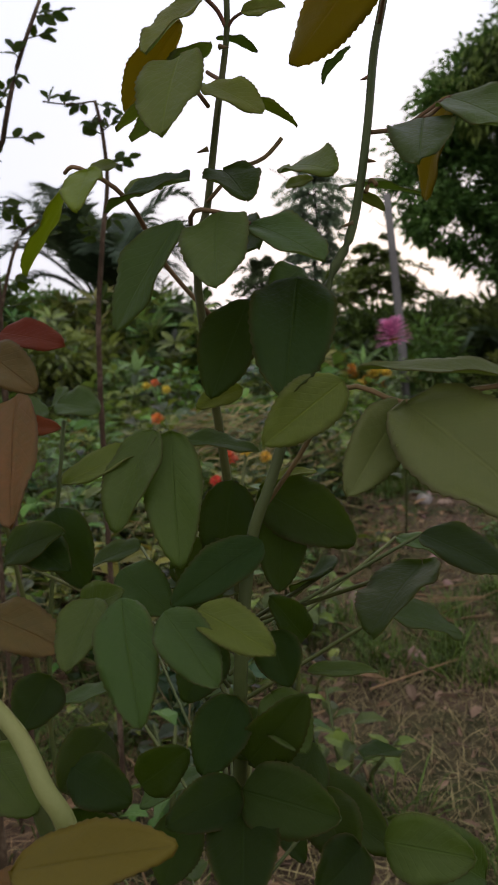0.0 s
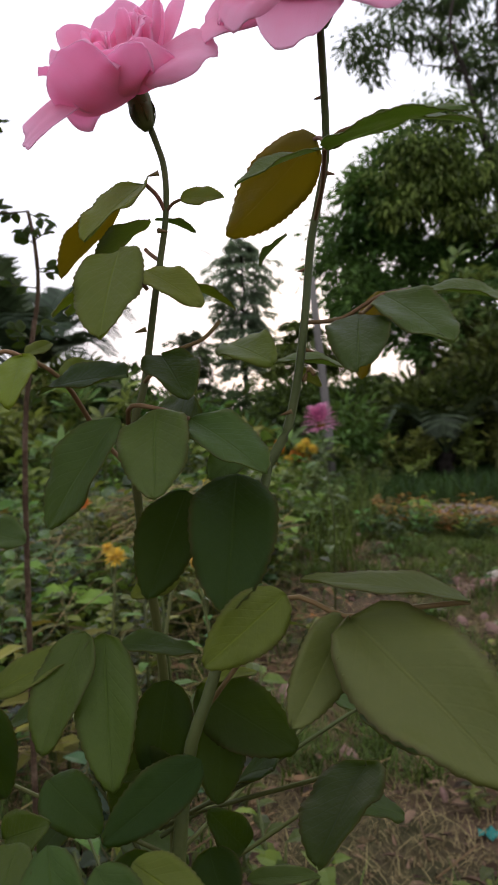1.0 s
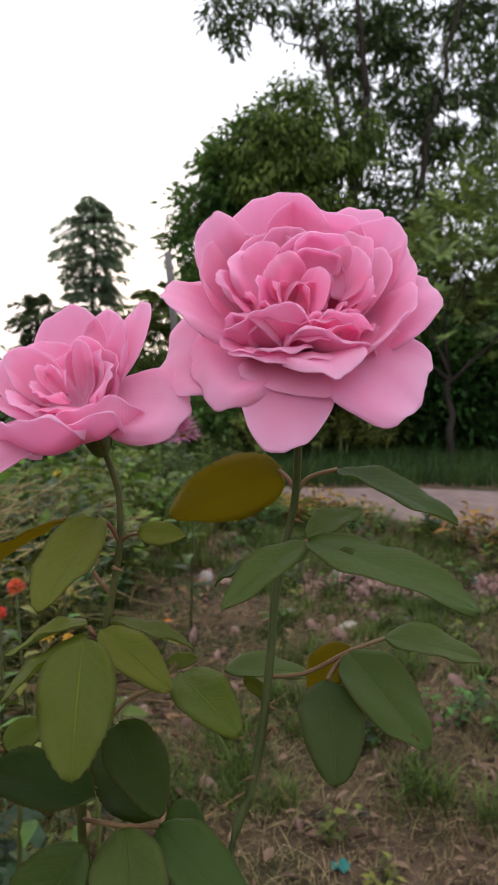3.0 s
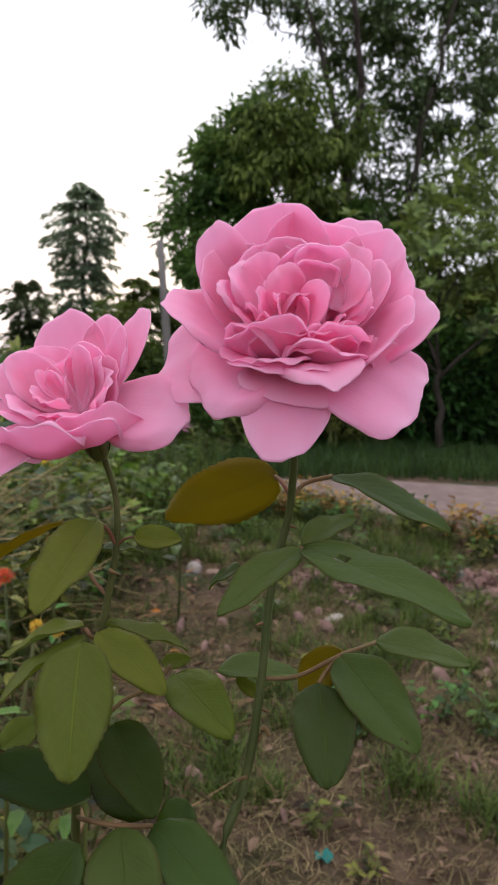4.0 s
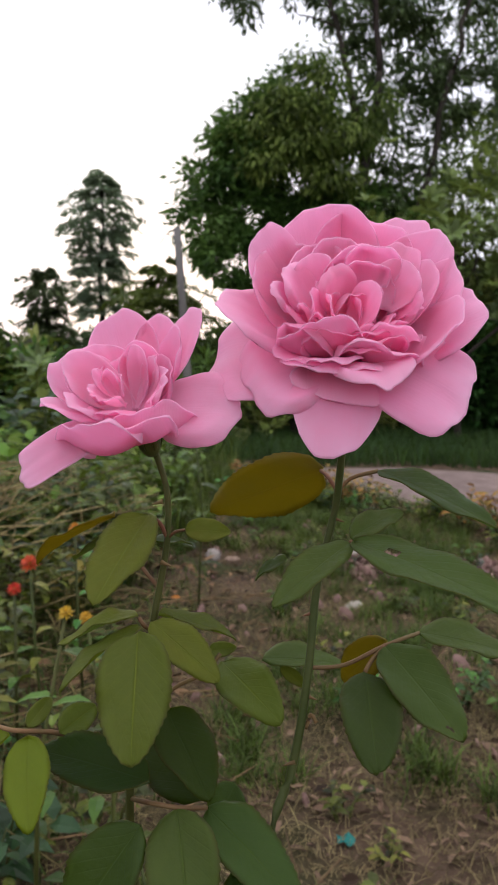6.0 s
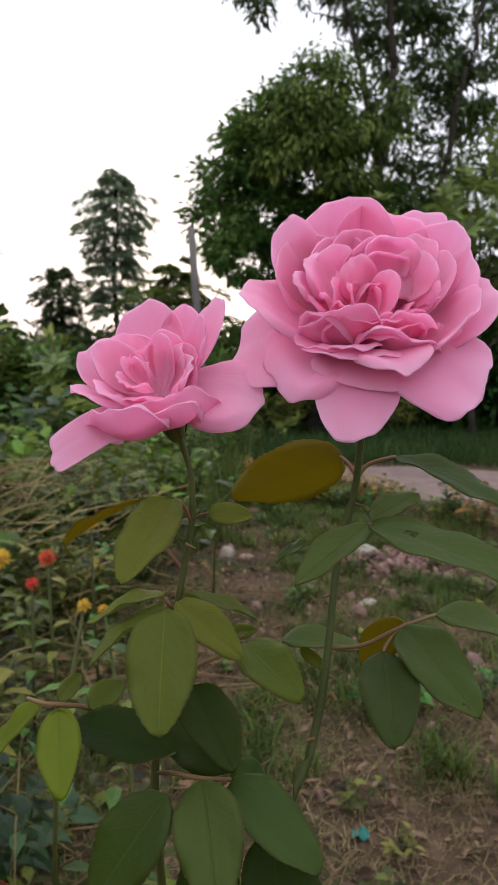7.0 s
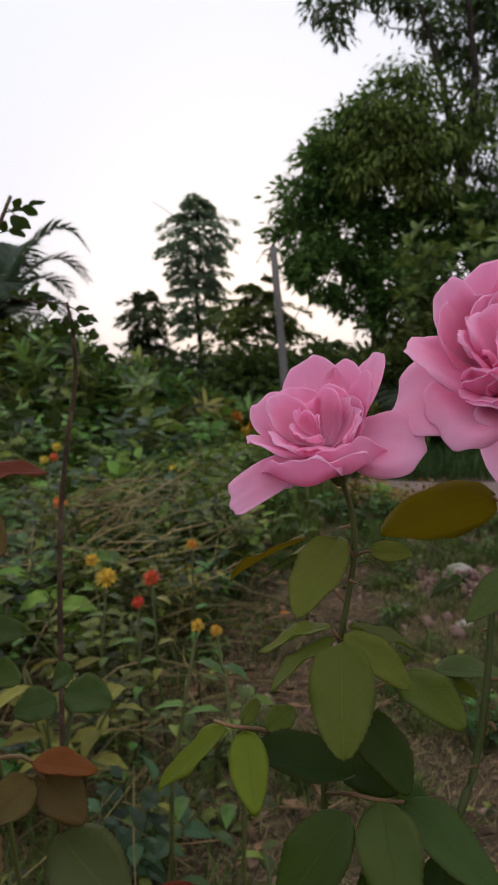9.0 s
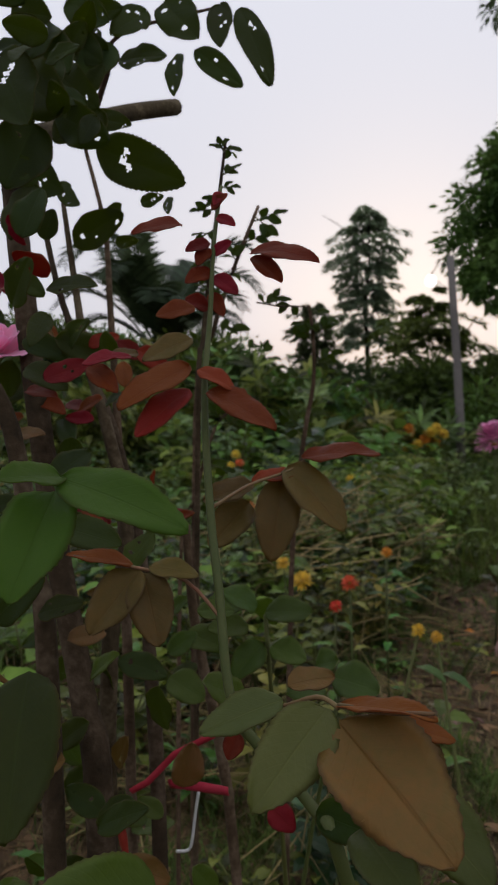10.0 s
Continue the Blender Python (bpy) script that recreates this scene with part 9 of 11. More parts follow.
leaflet(thin_bush, (-0.3625, 0.7312, 0.8500), (-0.3747, 0.7262, 0.8470), 0.0086, (-0.08, -0.58, 0.81), "dark")
leaflet(thin_bush, (-0.3670, 0.7336, 0.8478), (-0.3705, 0.7267, 0.8363), 0.0101, (0.58, -0.55, 0.60), "dark")
stalk(thin_bush, "petiole", [(-0.3511, 0.7249, 0.8553), (-0.3668, 0.7335, 0.8479)], [0.0009, 0.0006], "stem")
leaflet(thin_bush, (-0.3428, 0.7289, 0.8408), (-0.3436, 0.7224, 0.8490), 0.0095, (0.07, -0.61, 0.79), "dark")
leaflet(thin_bush, (-0.3387, 0.7290, 0.8429), (-0.3283, 0.7355, 0.8462), 0.0080, (0.06, -0.78, 0.62), "dark")
leaflet(thin_bush, (-0.3346, 0.7291, 0.8451), (-0.3313, 0.7421, 0.8564), 0.0092, (-0.02, -0.87, 0.50), "dark")
stalk(thin_bush, "petiole", [(-0.3495, 0.7287, 0.8373), (-0.3348, 0.7291, 0.8450)], [0.0009, 0.0006], "stem")
leaflet(thin_bush, (-0.3524, 0.7245, 0.8361), (-0.3668, 0.7209, 0.8355), 0.0091, (0.68, -0.73, 0.09), "dark")
leaflet(thin_bush, (-0.3543, 0.7214, 0.8374), (-0.3585, 0.7271, 0.8489), 0.0087, (0.43, -0.85, 0.30), "dark")
leaflet(thin_bush, (-0.3563, 0.7184, 0.8388), (-0.3646, 0.7156, 0.8459), 0.0085, (-0.13, -0.71, 0.70), "dark")
stalk(thin_bush, "petiole", [(-0.3492, 0.7294, 0.8339), (-0.3562, 0.7185, 0.8387)], [0.0009, 0.0006], "stem")
leaflet(thin_bush, (-0.3442, 0.7470, 0.8115), (-0.3399, 0.7596, 0.8219), 0.0093, (0.54, -0.69, 0.48), "dark")
leaflet(thin_bush, (-0.3410, 0.7566, 0.8145), (-0.3323, 0.7653, 0.8073), 0.0107, (0.09, -0.97, 0.25), "dark")
leaflet(thin_bush, (-0.3376, 0.7663, 0.8175), (-0.3236, 0.7687, 0.8192), 0.0087, (0.69, -0.63, 0.36), "dark")
stalk(thin_bush, "petiole", [(-0.3492, 0.7316, 0.8068), (-0.3377, 0.7660, 0.8174)], [0.0009, 0.0006], "stem")
leaflet(thin_bush, (-0.3464, 0.7409, 0.8057), (-0.3303, 0.7380, 0.8080), 0.0091, (0.68, -0.58, 0.45), "dark")
leaflet(thin_bush, (-0.3446, 0.7466, 0.8061), (-0.3333, 0.7396, 0.7958), 0.0082, (-0.04, -0.71, 0.70), "dark")
leaflet(thin_bush, (-0.3427, 0.7523, 0.8065), (-0.3304, 0.7558, 0.8034), 0.0083, (0.02, -0.53, 0.85), "dark")
stalk(thin_bush, "petiole", [(-0.3492, 0.7317, 0.8050), (-0.3428, 0.7521, 0.8065)], [0.0009, 0.0006], "stem")
leaflet(thin_bush, (-0.3597, 0.7272, 0.7879), (-0.3662, 0.7183, 0.7783), 0.0098, (0.21, -0.98, 0.03), "dark")
leaflet(thin_bush, (-0.3662, 0.7235, 0.7886), (-0.3778, 0.7292, 0.7992), 0.0090, (0.55, -0.62, 0.55), "dark")
leaflet(thin_bush, (-0.3726, 0.7198, 0.7892), (-0.3832, 0.7109, 0.7902), 0.0089, (-0.00, -0.96, 0.30), "dark")
stalk(thin_bush, "petiole", [(-0.3493, 0.7331, 0.7868), (-0.3724, 0.7199, 0.7892)], [0.0009, 0.0006], "stem")
leaflet(thin_bush, (-0.3559, 0.7442, 0.7497), (-0.3363, 0.7485, 0.7485), 0.0121, (0.55, -0.52, 0.65), "dark")
leaflet(thin_bush, (-0.3570, 0.7514, 0.7493), (-0.3623, 0.7481, 0.7375), 0.0113, (-0.12, -0.96, 0.26), "dark")
leaflet(thin_bush, (-0.3582, 0.7586, 0.7489), (-0.3506, 0.7690, 0.7395), 0.0121, (0.10, -0.70, 0.71), "dark")
stalk(thin_bush, "petiole", [(-0.3539, 0.7327, 0.7502), (-0.3581, 0.7584, 0.7489)], [0.0009, 0.0006], "stem")
leaflet(thin_bush, (-0.3651, 0.7310, 0.7353), (-0.3792, 0.7213, 0.7347), 0.0108, (0.47, -0.39, 0.80), "dark")
leaflet(thin_bush, (-0.3702, 0.7302, 0.7390), (-0.3757, 0.7401, 0.7542), 0.0120, (0.49, -0.87, 0.03), "dark")
leaflet(thin_bush, (-0.3753, 0.7295, 0.7426), (-0.3885, 0.7363, 0.7522), 0.0086, (0.48, -0.87, 0.05), "dark")
stalk(thin_bush, "petiole", [(-0.3570, 0.7321, 0.7295), (-0.3751, 0.7295, 0.7425)], [0.0009, 0.0006], "stem")
leaflet(thin_bush, (-0.3685, 0.7363, 0.7269), (-0.3767, 0.7226, 0.7237), 0.0090, (0.69, -0.72, -0.02), "dark")
leaflet(thin_bush, (-0.3749, 0.7390, 0.7305), (-0.3740, 0.7471, 0.7407), 0.0087, (0.40, -0.46, 0.79), "dark")
leaflet(thin_bush, (-0.3813, 0.7417, 0.7341), (-0.3901, 0.7336, 0.7434), 0.0118, (0.47, -0.79, 0.41), "dark")
stalk(thin_bush, "petiole", [(-0.3582, 0.7319, 0.7213), (-0.3811, 0.7416, 0.7340)], [0.0009, 0.0006], "stem")
leaflet(thin_bush, (-0.3630, 0.7327, 0.6581), (-0.3697, 0.7336, 0.6668), 0.0083, (0.20, -0.55, 0.81), "dark")
leaflet(thin_bush, (-0.3624, 0.7338, 0.6614), (-0.3494, 0.7357, 0.6656), 0.0087, (0.50, -0.64, 0.58), "dark")
leaflet(thin_bush, (-0.3617, 0.7349, 0.6648), (-0.3624, 0.7433, 0.6782), 0.0116, (-0.11, -0.79, 0.60), "dark")
stalk(thin_bush, "petiole", [(-0.3640, 0.7310, 0.6528), (-0.3617, 0.7349, 0.6647)], [0.0009, 0.0006], "stem")
stalk(thin_bush, "stem", [(-0.4113, 0.7137, 0.8723), (-0.3852, 0.7219, 0.8682), (-0.3539, 0.7214, 0.8668)], [0.001, 0.001, 0.001], "cane")
leaflet(thin_bush, (-0.4003, 0.7096, 0.8709), (-0.4050, 0.7003, 0.8782), 0.0106, (-0.08, -0.75, 0.66), "dark")
leaflet(thin_bush, (-0.3972, 0.7058, 0.8707), (-0.3833, 0.7093, 0.8727), 0.0090, (0.48, -0.48, 0.73), "dark")
leaflet(thin_bush, (-0.3941, 0.7021, 0.8704), (-0.3871, 0.6990, 0.8792), 0.0102, (0.07, -0.60, 0.80), "dark")
stalk(thin_bush, "petiole", [(-0.4053, 0.7156, 0.8713), (-0.3942, 0.7022, 0.8704)], [0.0009, 0.0006], "stem")
leaflet(thin_bush, (-0.3936, 0.7305, 0.8741), (-0.3981, 0.7300, 0.8825), 0.0079, (0.11, -0.77, 0.63), "dark")
leaflet(thin_bush, (-0.3964, 0.7367, 0.8774), (-0.3761, 0.7327, 0.8758), 0.0100, (0.09, -0.77, 0.63), "dark")
leaflet(thin_bush, (-0.3992, 0.7428, 0.8808), (-0.3944, 0.7454, 0.8914), 0.0101, (-0.13, -0.94, 0.30), "dark")
stalk(thin_bush, "petiole", [(-0.3890, 0.7207, 0.8688), (-0.3991, 0.7426, 0.8807)], [0.0009, 0.0006], "stem")
leaflet(thin_bush, (-0.3735, 0.7323, 0.8693), (-0.3710, 0.7342, 0.8592), 0.0098, (0.07, -0.56, 0.83), "dark")
leaflet(thin_bush, (-0.3801, 0.7389, 0.8706), (-0.3944, 0.7298, 0.8691), 0.0107, (0.48, -0.47, 0.74), "dark")
leaflet(thin_bush, (-0.3867, 0.7455, 0.8718), (-0.3915, 0.7351, 0.8617), 0.0091, (0.55, -0.72, 0.43), "dark")
stalk(thin_bush, "petiole", [(-0.3630, 0.7216, 0.8672), (-0.3865, 0.7453, 0.8718)], [0.0009, 0.0006], "stem")
stalk(thin_bush, "stem", [(-0.4145, 0.7263, 0.9814), (-0.4375, 0.7097, 0.9096), (-0.4644, 0.7129, 0.8374), (-0.4858, 0.7143, 0.7355), (-0.4858, 0.7143, -0.02)], [0.002, 0.0025, 0.003, 0.0035, 0.004], "cane")
leaflet(thin_bush, (-0.4086, 0.7156, 0.9624), (-0.3993, 0.7279, 0.9673), 0.0092, (0.14, -0.74, 0.65), "dark")
leaflet(thin_bush, (-0.4026, 0.7107, 0.9579), (-0.3985, 0.7015, 0.9421), 0.0108, (0.13, -0.53, 0.84), "dark")
leaflet(thin_bush, (-0.3966, 0.7058, 0.9535), (-0.3834, 0.7051, 0.9424), 0.0109, (0.09, -1.00, 0.02), "dark")
stalk(thin_bush, "petiole", [(-0.4183, 0.7235, 0.9696), (-0.3968, 0.7060, 0.9536)], [0.0009, 0.0006], "stem")
leaflet(thin_bush, (-0.4134, 0.7336, 0.9686), (-0.4049, 0.7305, 0.9789), 0.0126, (0.35, -0.73, 0.59), "dark")
leaflet(thin_bush, (-0.4090, 0.7409, 0.9721), (-0.3955, 0.7502, 0.9662), 0.0127, (0.72, -0.68, 0.11), "dark")
leaflet(thin_bush, (-0.4046, 0.7482, 0.9755), (-0.3903, 0.7588, 0.9813), 0.0116, (0.30, -0.53, 0.79), "dark")
stalk(thin_bush, "petiole", [(-0.4203, 0.7220, 0.9631), (-0.4047, 0.7479, 0.9754)], [0.0009, 0.0006], "stem")
leaflet(thin_bush, (-0.4214, 0.7220, 0.9431), (-0.4181, 0.7205, 0.9542), 0.0115, (0.02, -0.91, 0.41), "dark")
leaflet(thin_bush, (-0.4175, 0.7253, 0.9450), (-0.4044, 0.7377, 0.9415), 0.0128, (0.19, -0.85, 0.50), "dark")
leaflet(thin_bush, (-0.4136, 0.7286, 0.9469), (-0.3992, 0.7320, 0.9504), 0.0097, (-0.19, -0.96, 0.22), "dark")
stalk(thin_bush, "petiole", [(-0.4277, 0.7167, 0.9401), (-0.4137, 0.7285, 0.9469)], [0.0009, 0.0006], "stem")
leaflet(thin_bush, (-0.4363, 0.7077, 0.9220), (-0.4487, 0.6962, 0.9214), 0.0110, (-0.10, -0.56, 0.82), "dark")
leaflet(thin_bush, (-0.4371, 0.7053, 0.9245), (-0.4258, 0.7126, 0.9351), 0.0123, (0.11, -0.99, 0.11), "dark")
leaflet(thin_bush, (-0.4380, 0.7030, 0.9270), (-0.4484, 0.7103, 0.9407), 0.0094, (0.50, -0.47, 0.73), "dark")
stalk(thin_bush, "petiole", [(-0.4348, 0.7116, 0.9179), (-0.4380, 0.7030, 0.9270)], [0.0009, 0.0006], "stem")
leaflet(thin_bush, (-0.4453, 0.7204, 0.9072), (-0.4348, 0.7266, 0.8983), 0.0120, (0.23, -0.49, 0.84), "dark")
leaflet(thin_bush, (-0.4495, 0.7270, 0.9073), (-0.4555, 0.7163, 0.8954), 0.0109, (-0.11, -0.99, 0.03), "dark")
leaflet(thin_bush, (-0.4537, 0.7336, 0.9074), (-0.4473, 0.7247, 0.8937), 0.0093, (0.72, -0.62, 0.31), "dark")
stalk(thin_bush, "petiole", [(-0.4385, 0.7098, 0.9070), (-0.4536, 0.7334, 0.9074)], [0.0009, 0.0006], "stem")
leaflet(thin_bush, (-0.4562, 0.7147, 0.8838), (-0.4777, 0.7128, 0.8887), 0.0124, (0.29, -0.62, 0.73), "dark")
leaflet(thin_bush, (-0.4600, 0.7168, 0.8887), (-0.4497, 0.7215, 0.8981), 0.0110, (-0.04, -0.62, 0.79), "dark")
leaflet(thin_bush, (-0.4638, 0.7189, 0.8936), (-0.4637, 0.7128, 0.9008), 0.0089, (0.65, -0.70, 0.29), "dark")
stalk(thin_bush, "petiole", [(-0.4501, 0.7113, 0.8760), (-0.4637, 0.7189, 0.8934)], [0.0009, 0.0006], "stem")
leaflet(thin_bush, (-0.4558, 0.7067, 0.8719), (-0.4646, 0.6939, 0.8732), 0.0103, (0.66, -0.75, -0.01), "dark")
leaflet(thin_bush, (-0.4573, 0.7035, 0.8751), (-0.4445, 0.7011, 0.8804), 0.0091, (0.46, -0.46, 0.76), "dark")
leaflet(thin_bush, (-0.4587, 0.7004, 0.8781), (-0.4653, 0.6991, 0.8893), 0.0108, (0.53, -0.82, 0.22), "dark")
stalk(thin_bush, "petiole", [(-0.4535, 0.7117, 0.8669), (-0.4586, 0.7005, 0.8780)], [0.0009, 0.0006], "stem")
leaflet(thin_bush, (-0.4587, 0.7268, 0.8438), (-0.4556, 0.7367, 0.8561), 0.0105, (0.53, -0.58, 0.62), "dark")
leaflet(thin_bush, (-0.4558, 0.7355, 0.8457), (-0.4462, 0.7467, 0.8399), 0.0117, (0.08, -0.71, 0.70), "dark")
leaflet(thin_bush, (-0.4528, 0.7443, 0.8477), (-0.4296, 0.7417, 0.8446), 0.0116, (0.44, -0.84, 0.32), "dark")
stalk(thin_bush, "petiole", [(-0.4632, 0.7128, 0.8406), (-0.4529, 0.7439, 0.8476)], [0.0009, 0.0006], "stem")
leaflet(thin_bush, (-0.4801, 0.7218, 0.8230), (-0.5002, 0.7227, 0.8266), 0.0104, (0.47, -0.42, 0.78), "dark")
leaflet(thin_bush, (-0.4871, 0.7271, 0.8274), (-0.4811, 0.7349, 0.8400), 0.0119, (0.36, -0.71, 0.61), "dark")
leaflet(thin_bush, (-0.4941, 0.7324, 0.8319), (-0.4972, 0.7235, 0.8398), 0.0105, (0.46, -0.68, 0.57), "dark")
stalk(thin_bush, "petiole", [(-0.4689, 0.7133, 0.8159), (-0.4938, 0.7322, 0.8317)], [0.0009, 0.0006], "stem")
leaflet(thin_bush, (-0.4738, 0.7047, 0.7993), (-0.4977, 0.7057, 0.8018), 0.0121, (0.51, -0.85, 0.13), "dark")
leaflet(thin_bush, (-0.4744, 0.6992, 0.7997), (-0.4721, 0.7019, 0.8132), 0.0122, (-0.15, -0.63, 0.76), "dark")
leaflet(thin_bush, (-0.4750, 0.6937, 0.8001), (-0.4827, 0.6816, 0.8053), 0.0112, (0.54, -0.84, 0.01), "dark")
stalk(thin_bush, "petiole", [(-0.4726, 0.7136, 0.7986), (-0.4750, 0.6939, 0.8001)], [0.0009, 0.0006], "stem")
leaflet(thin_bush, (-0.4789, 0.7244, 0.7731), (-0.4572, 0.7272, 0.7724), 0.0126, (0.15, -0.72, 0.68), "dark")
leaflet(thin_bush, (-0.4796, 0.7310, 0.7719), (-0.4848, 0.7381, 0.7616), 0.0109, (0.39, -0.48, 0.79), "dark")
leaflet(thin_bush, (-0.4803, 0.7376, 0.7707), (-0.4723, 0.7451, 0.7606), 0.0123, (0.47, -0.71, 0.52), "dark")
stalk(thin_bush, "petiole", [(-0.4776, 0.7139, 0.7749), (-0.4803, 0.7373, 0.7707)], [0.0009, 0.0006], "stem")
leaflet(thin_bush, (-0.4755, 0.7285, 0.7579), (-0.4590, 0.7329, 0.7650), 0.0124, (0.31, -0.52, 0.79), "dark")
leaflet(thin_bush, (-0.4717, 0.7376, 0.7584), (-0.4570, 0.7358, 0.7469), 0.0118, (0.32, -0.95, 0.02), "dark")
leaflet(thin_bush, (-0.4677, 0.7467, 0.7590), (-0.4566, 0.7591, 0.7587), 0.0105, (-0.06, -0.67, 0.74), "dark")
stalk(thin_bush, "petiole", [(-0.4814, 0.7141, 0.7569), (-0.4678, 0.7464, 0.7590)], [0.0009, 0.0006], "stem")
stalk(thin_bush, "stem", [(-0.4430, 0.7415, 0.7546), (-0.4676, 0.7303, 0.7298), (-0.4859, 0.7139, 0.6468), (-0.4980, 0.6987, 0.5571), (-0.4980, 0.6987, -0.02)], [0.0015, 0.0019, 0.0023, 0.0026, 0.003], "cane")
leaflet(thin_bush, (-0.4303, 0.7337, 0.7518), (-0.4193, 0.7422, 0.7616), 0.0121, (0.60, -0.59, 0.54), "dark")
leaflet(thin_bush, (-0.4220, 0.7290, 0.7505), (-0.4091, 0.7316, 0.7441), 0.0096, (0.73, -0.66, 0.17), "dark")
leaflet(thin_bush, (-0.4138, 0.7243, 0.7493), (-0.3920, 0.7233, 0.7483), 0.0115, (0.70, -0.63, 0.32), "dark")
stalk(thin_bush, "petiole", [(-0.4438, 0.7412, 0.7538), (-0.4141, 0.7245, 0.7493)], [0.0009, 0.0006], "stem")
leaflet(thin_bush, (-0.4587, 0.7228, 0.7438), (-0.4752, 0.7221, 0.7449), 0.0090, (-0.14, -0.67, 0.73), "dark")
leaflet(thin_bush, (-0.4588, 0.7156, 0.7466), (-0.4514, 0.7092, 0.7547), 0.0090, (0.11, -0.90, 0.42), "dark")
leaflet(thin_bush, (-0.4588, 0.7084, 0.7493), (-0.4658, 0.7044, 0.7591), 0.0106, (0.73, -0.66, 0.17), "dark")
stalk(thin_bush, "petiole", [(-0.4584, 0.7345, 0.7391), (-0.4588, 0.7086, 0.7492)], [0.0009, 0.0006], "stem")
leaflet(thin_bush, (-0.4543, 0.7406, 0.7351), (-0.4564, 0.7499, 0.7460), 0.0087, (0.41, -0.59, 0.70), "dark")
leaflet(thin_bush, (-0.4476, 0.7463, 0.7367), (-0.4342, 0.7434, 0.7286), 0.0089, (-0.07, -0.83, 0.55), "dark")
leaflet(thin_bush, (-0.4410, 0.7520, 0.7383), (-0.4236, 0.7551, 0.7405), 0.0108, (0.39, -0.49, 0.78), "dark")
stalk(thin_bush, "petiole", [(-0.4648, 0.7316, 0.7327), (-0.4412, 0.7518, 0.7382)], [0.0009, 0.0006], "stem")
leaflet(thin_bush, (-0.4652, 0.7176, 0.6860), (-0.4471, 0.7176, 0.6903), 0.0106, (0.42, -0.80, 0.43), "dark")
leaflet(thin_bush, (-0.4581, 0.7148, 0.6847), (-0.4544, 0.7241, 0.6746), 0.0112, (-0.02, -0.90, 0.43), "dark")
leaflet(thin_bush, (-0.4510, 0.7119, 0.6835), (-0.4320, 0.7077, 0.6796), 0.0090, (-0.02, -0.62, 0.78), "dark")
stalk(thin_bush, "petiole", [(-0.4768, 0.7220, 0.6880), (-0.4513, 0.7120, 0.6835)], [0.0009, 0.0006], "stem")
leaflet(thin_bush, (-0.4669, 0.7082, 0.6566), (-0.4585, 0.7101, 0.6676), 0.0112, (-0.07, -0.89, 0.45), "dark")
leaflet(thin_bush, (-0.4565, 0.7036, 0.6571), (-0.4425, 0.7064, 0.6519), 0.0096, (-0.08, -1.00, 0.03), "dark")
leaflet(thin_bush, (-0.4462, 0.6989, 0.6576), (-0.4295, 0.7032, 0.6615), 0.0110, (-0.09, -0.93, 0.36), "dark")
stalk(thin_bush, "petiole", [(-0.4839, 0.7156, 0.6557), (-0.4465, 0.6991, 0.6576)], [0.0009, 0.0006], "stem")
leaflet(thin_bush, (-0.4888, 0.7244, 0.6305), (-0.4896, 0.7279, 0.6410), 0.0093, (0.34, -0.66, 0.67), "dark")
leaflet(thin_bush, (-0.4888, 0.7332, 0.6329), (-0.4753, 0.7359, 0.6295), 0.0087, (0.60, -0.78, 0.15), "dark")
leaflet(thin_bush, (-0.4887, 0.7419, 0.6353), (-0.4748, 0.7427, 0.6411), 0.0094, (0.23, -0.88, 0.40), "dark")
stalk(thin_bush, "petiole", [(-0.4886, 0.7105, 0.6268), (-0.4887, 0.7416, 0.6352)], [0.0009, 0.0006], "stem")
stalk(thin_bush, "stem", [(-0.3656, 0.5150, 0.9849), (-0.3726, 0.5201, 0.9475), (-0.3856, 0.5324, 0.8935), (-0.3942, 0.5341, 0.8199), (-0.3954, 0.5258, 0.7193), (-0.3954, 0.5258, -0.02)], [0.0012, 0.0016, 0.0019, 0.0023, 0.0026, 0.003], "cane")
leaflet(thin_bush, (-0.3664, 0.5210, 0.9782), (-0.3583, 0.5336, 0.9794), 0.0078, (0.08, -0.93, 0.37), "dark")
leaflet(thin_bush, (-0.3662, 0.5242, 0.9777), (-0.3685, 0.5198, 0.9699), 0.0067, (0.68, -0.71, 0.20), "dark")
leaflet(thin_bush, (-0.3660, 0.5274, 0.9773), (-0.3647, 0.5359, 0.9742), 0.0056, (0.26, -0.50, 0.83), "dark")
stalk(thin_bush, "petiole", [(-0.3667, 0.5158, 0.9788), (-0.3660, 0.5273, 0.9773)], [0.0009, 0.0006], "stem")
leaflet(thin_bush, (-0.3642, 0.5048, 0.9731), (-0.3712, 0.4930, 0.9728), 0.0073, (0.53, -0.46, 0.71), "dark")
leaflet(thin_bush, (-0.3620, 0.4975, 0.9725), (-0.3545, 0.4956, 0.9767), 0.0064, (-0.11, -0.87, 0.49), "dark")
leaflet(thin_bush, (-0.3598, 0.4901, 0.9718), (-0.3618, 0.4892, 0.9776), 0.0055, (0.07, -0.73, 0.68), "dark")
stalk(thin_bush, "petiole", [(-0.3677, 0.5165, 0.9739), (-0.3599, 0.4904, 0.9719)], [0.0009, 0.0006], "stem")
leaflet(thin_bush, (-0.3670, 0.5181, 0.9572), (-0.3674, 0.5263, 0.9665), 0.0066, (0.68, -0.74, 0.03), "dark")
leaflet(thin_bush, (-0.3645, 0.5176, 0.9578), (-0.3558, 0.5193, 0.9567), 0.0054, (0.69, -0.66, 0.30), "dark")
leaflet(thin_bush, (-0.3620, 0.5171, 0.9583), (-0.3558, 0.5269, 0.9659), 0.0077, (-0.00, -0.62, 0.78), "dark")
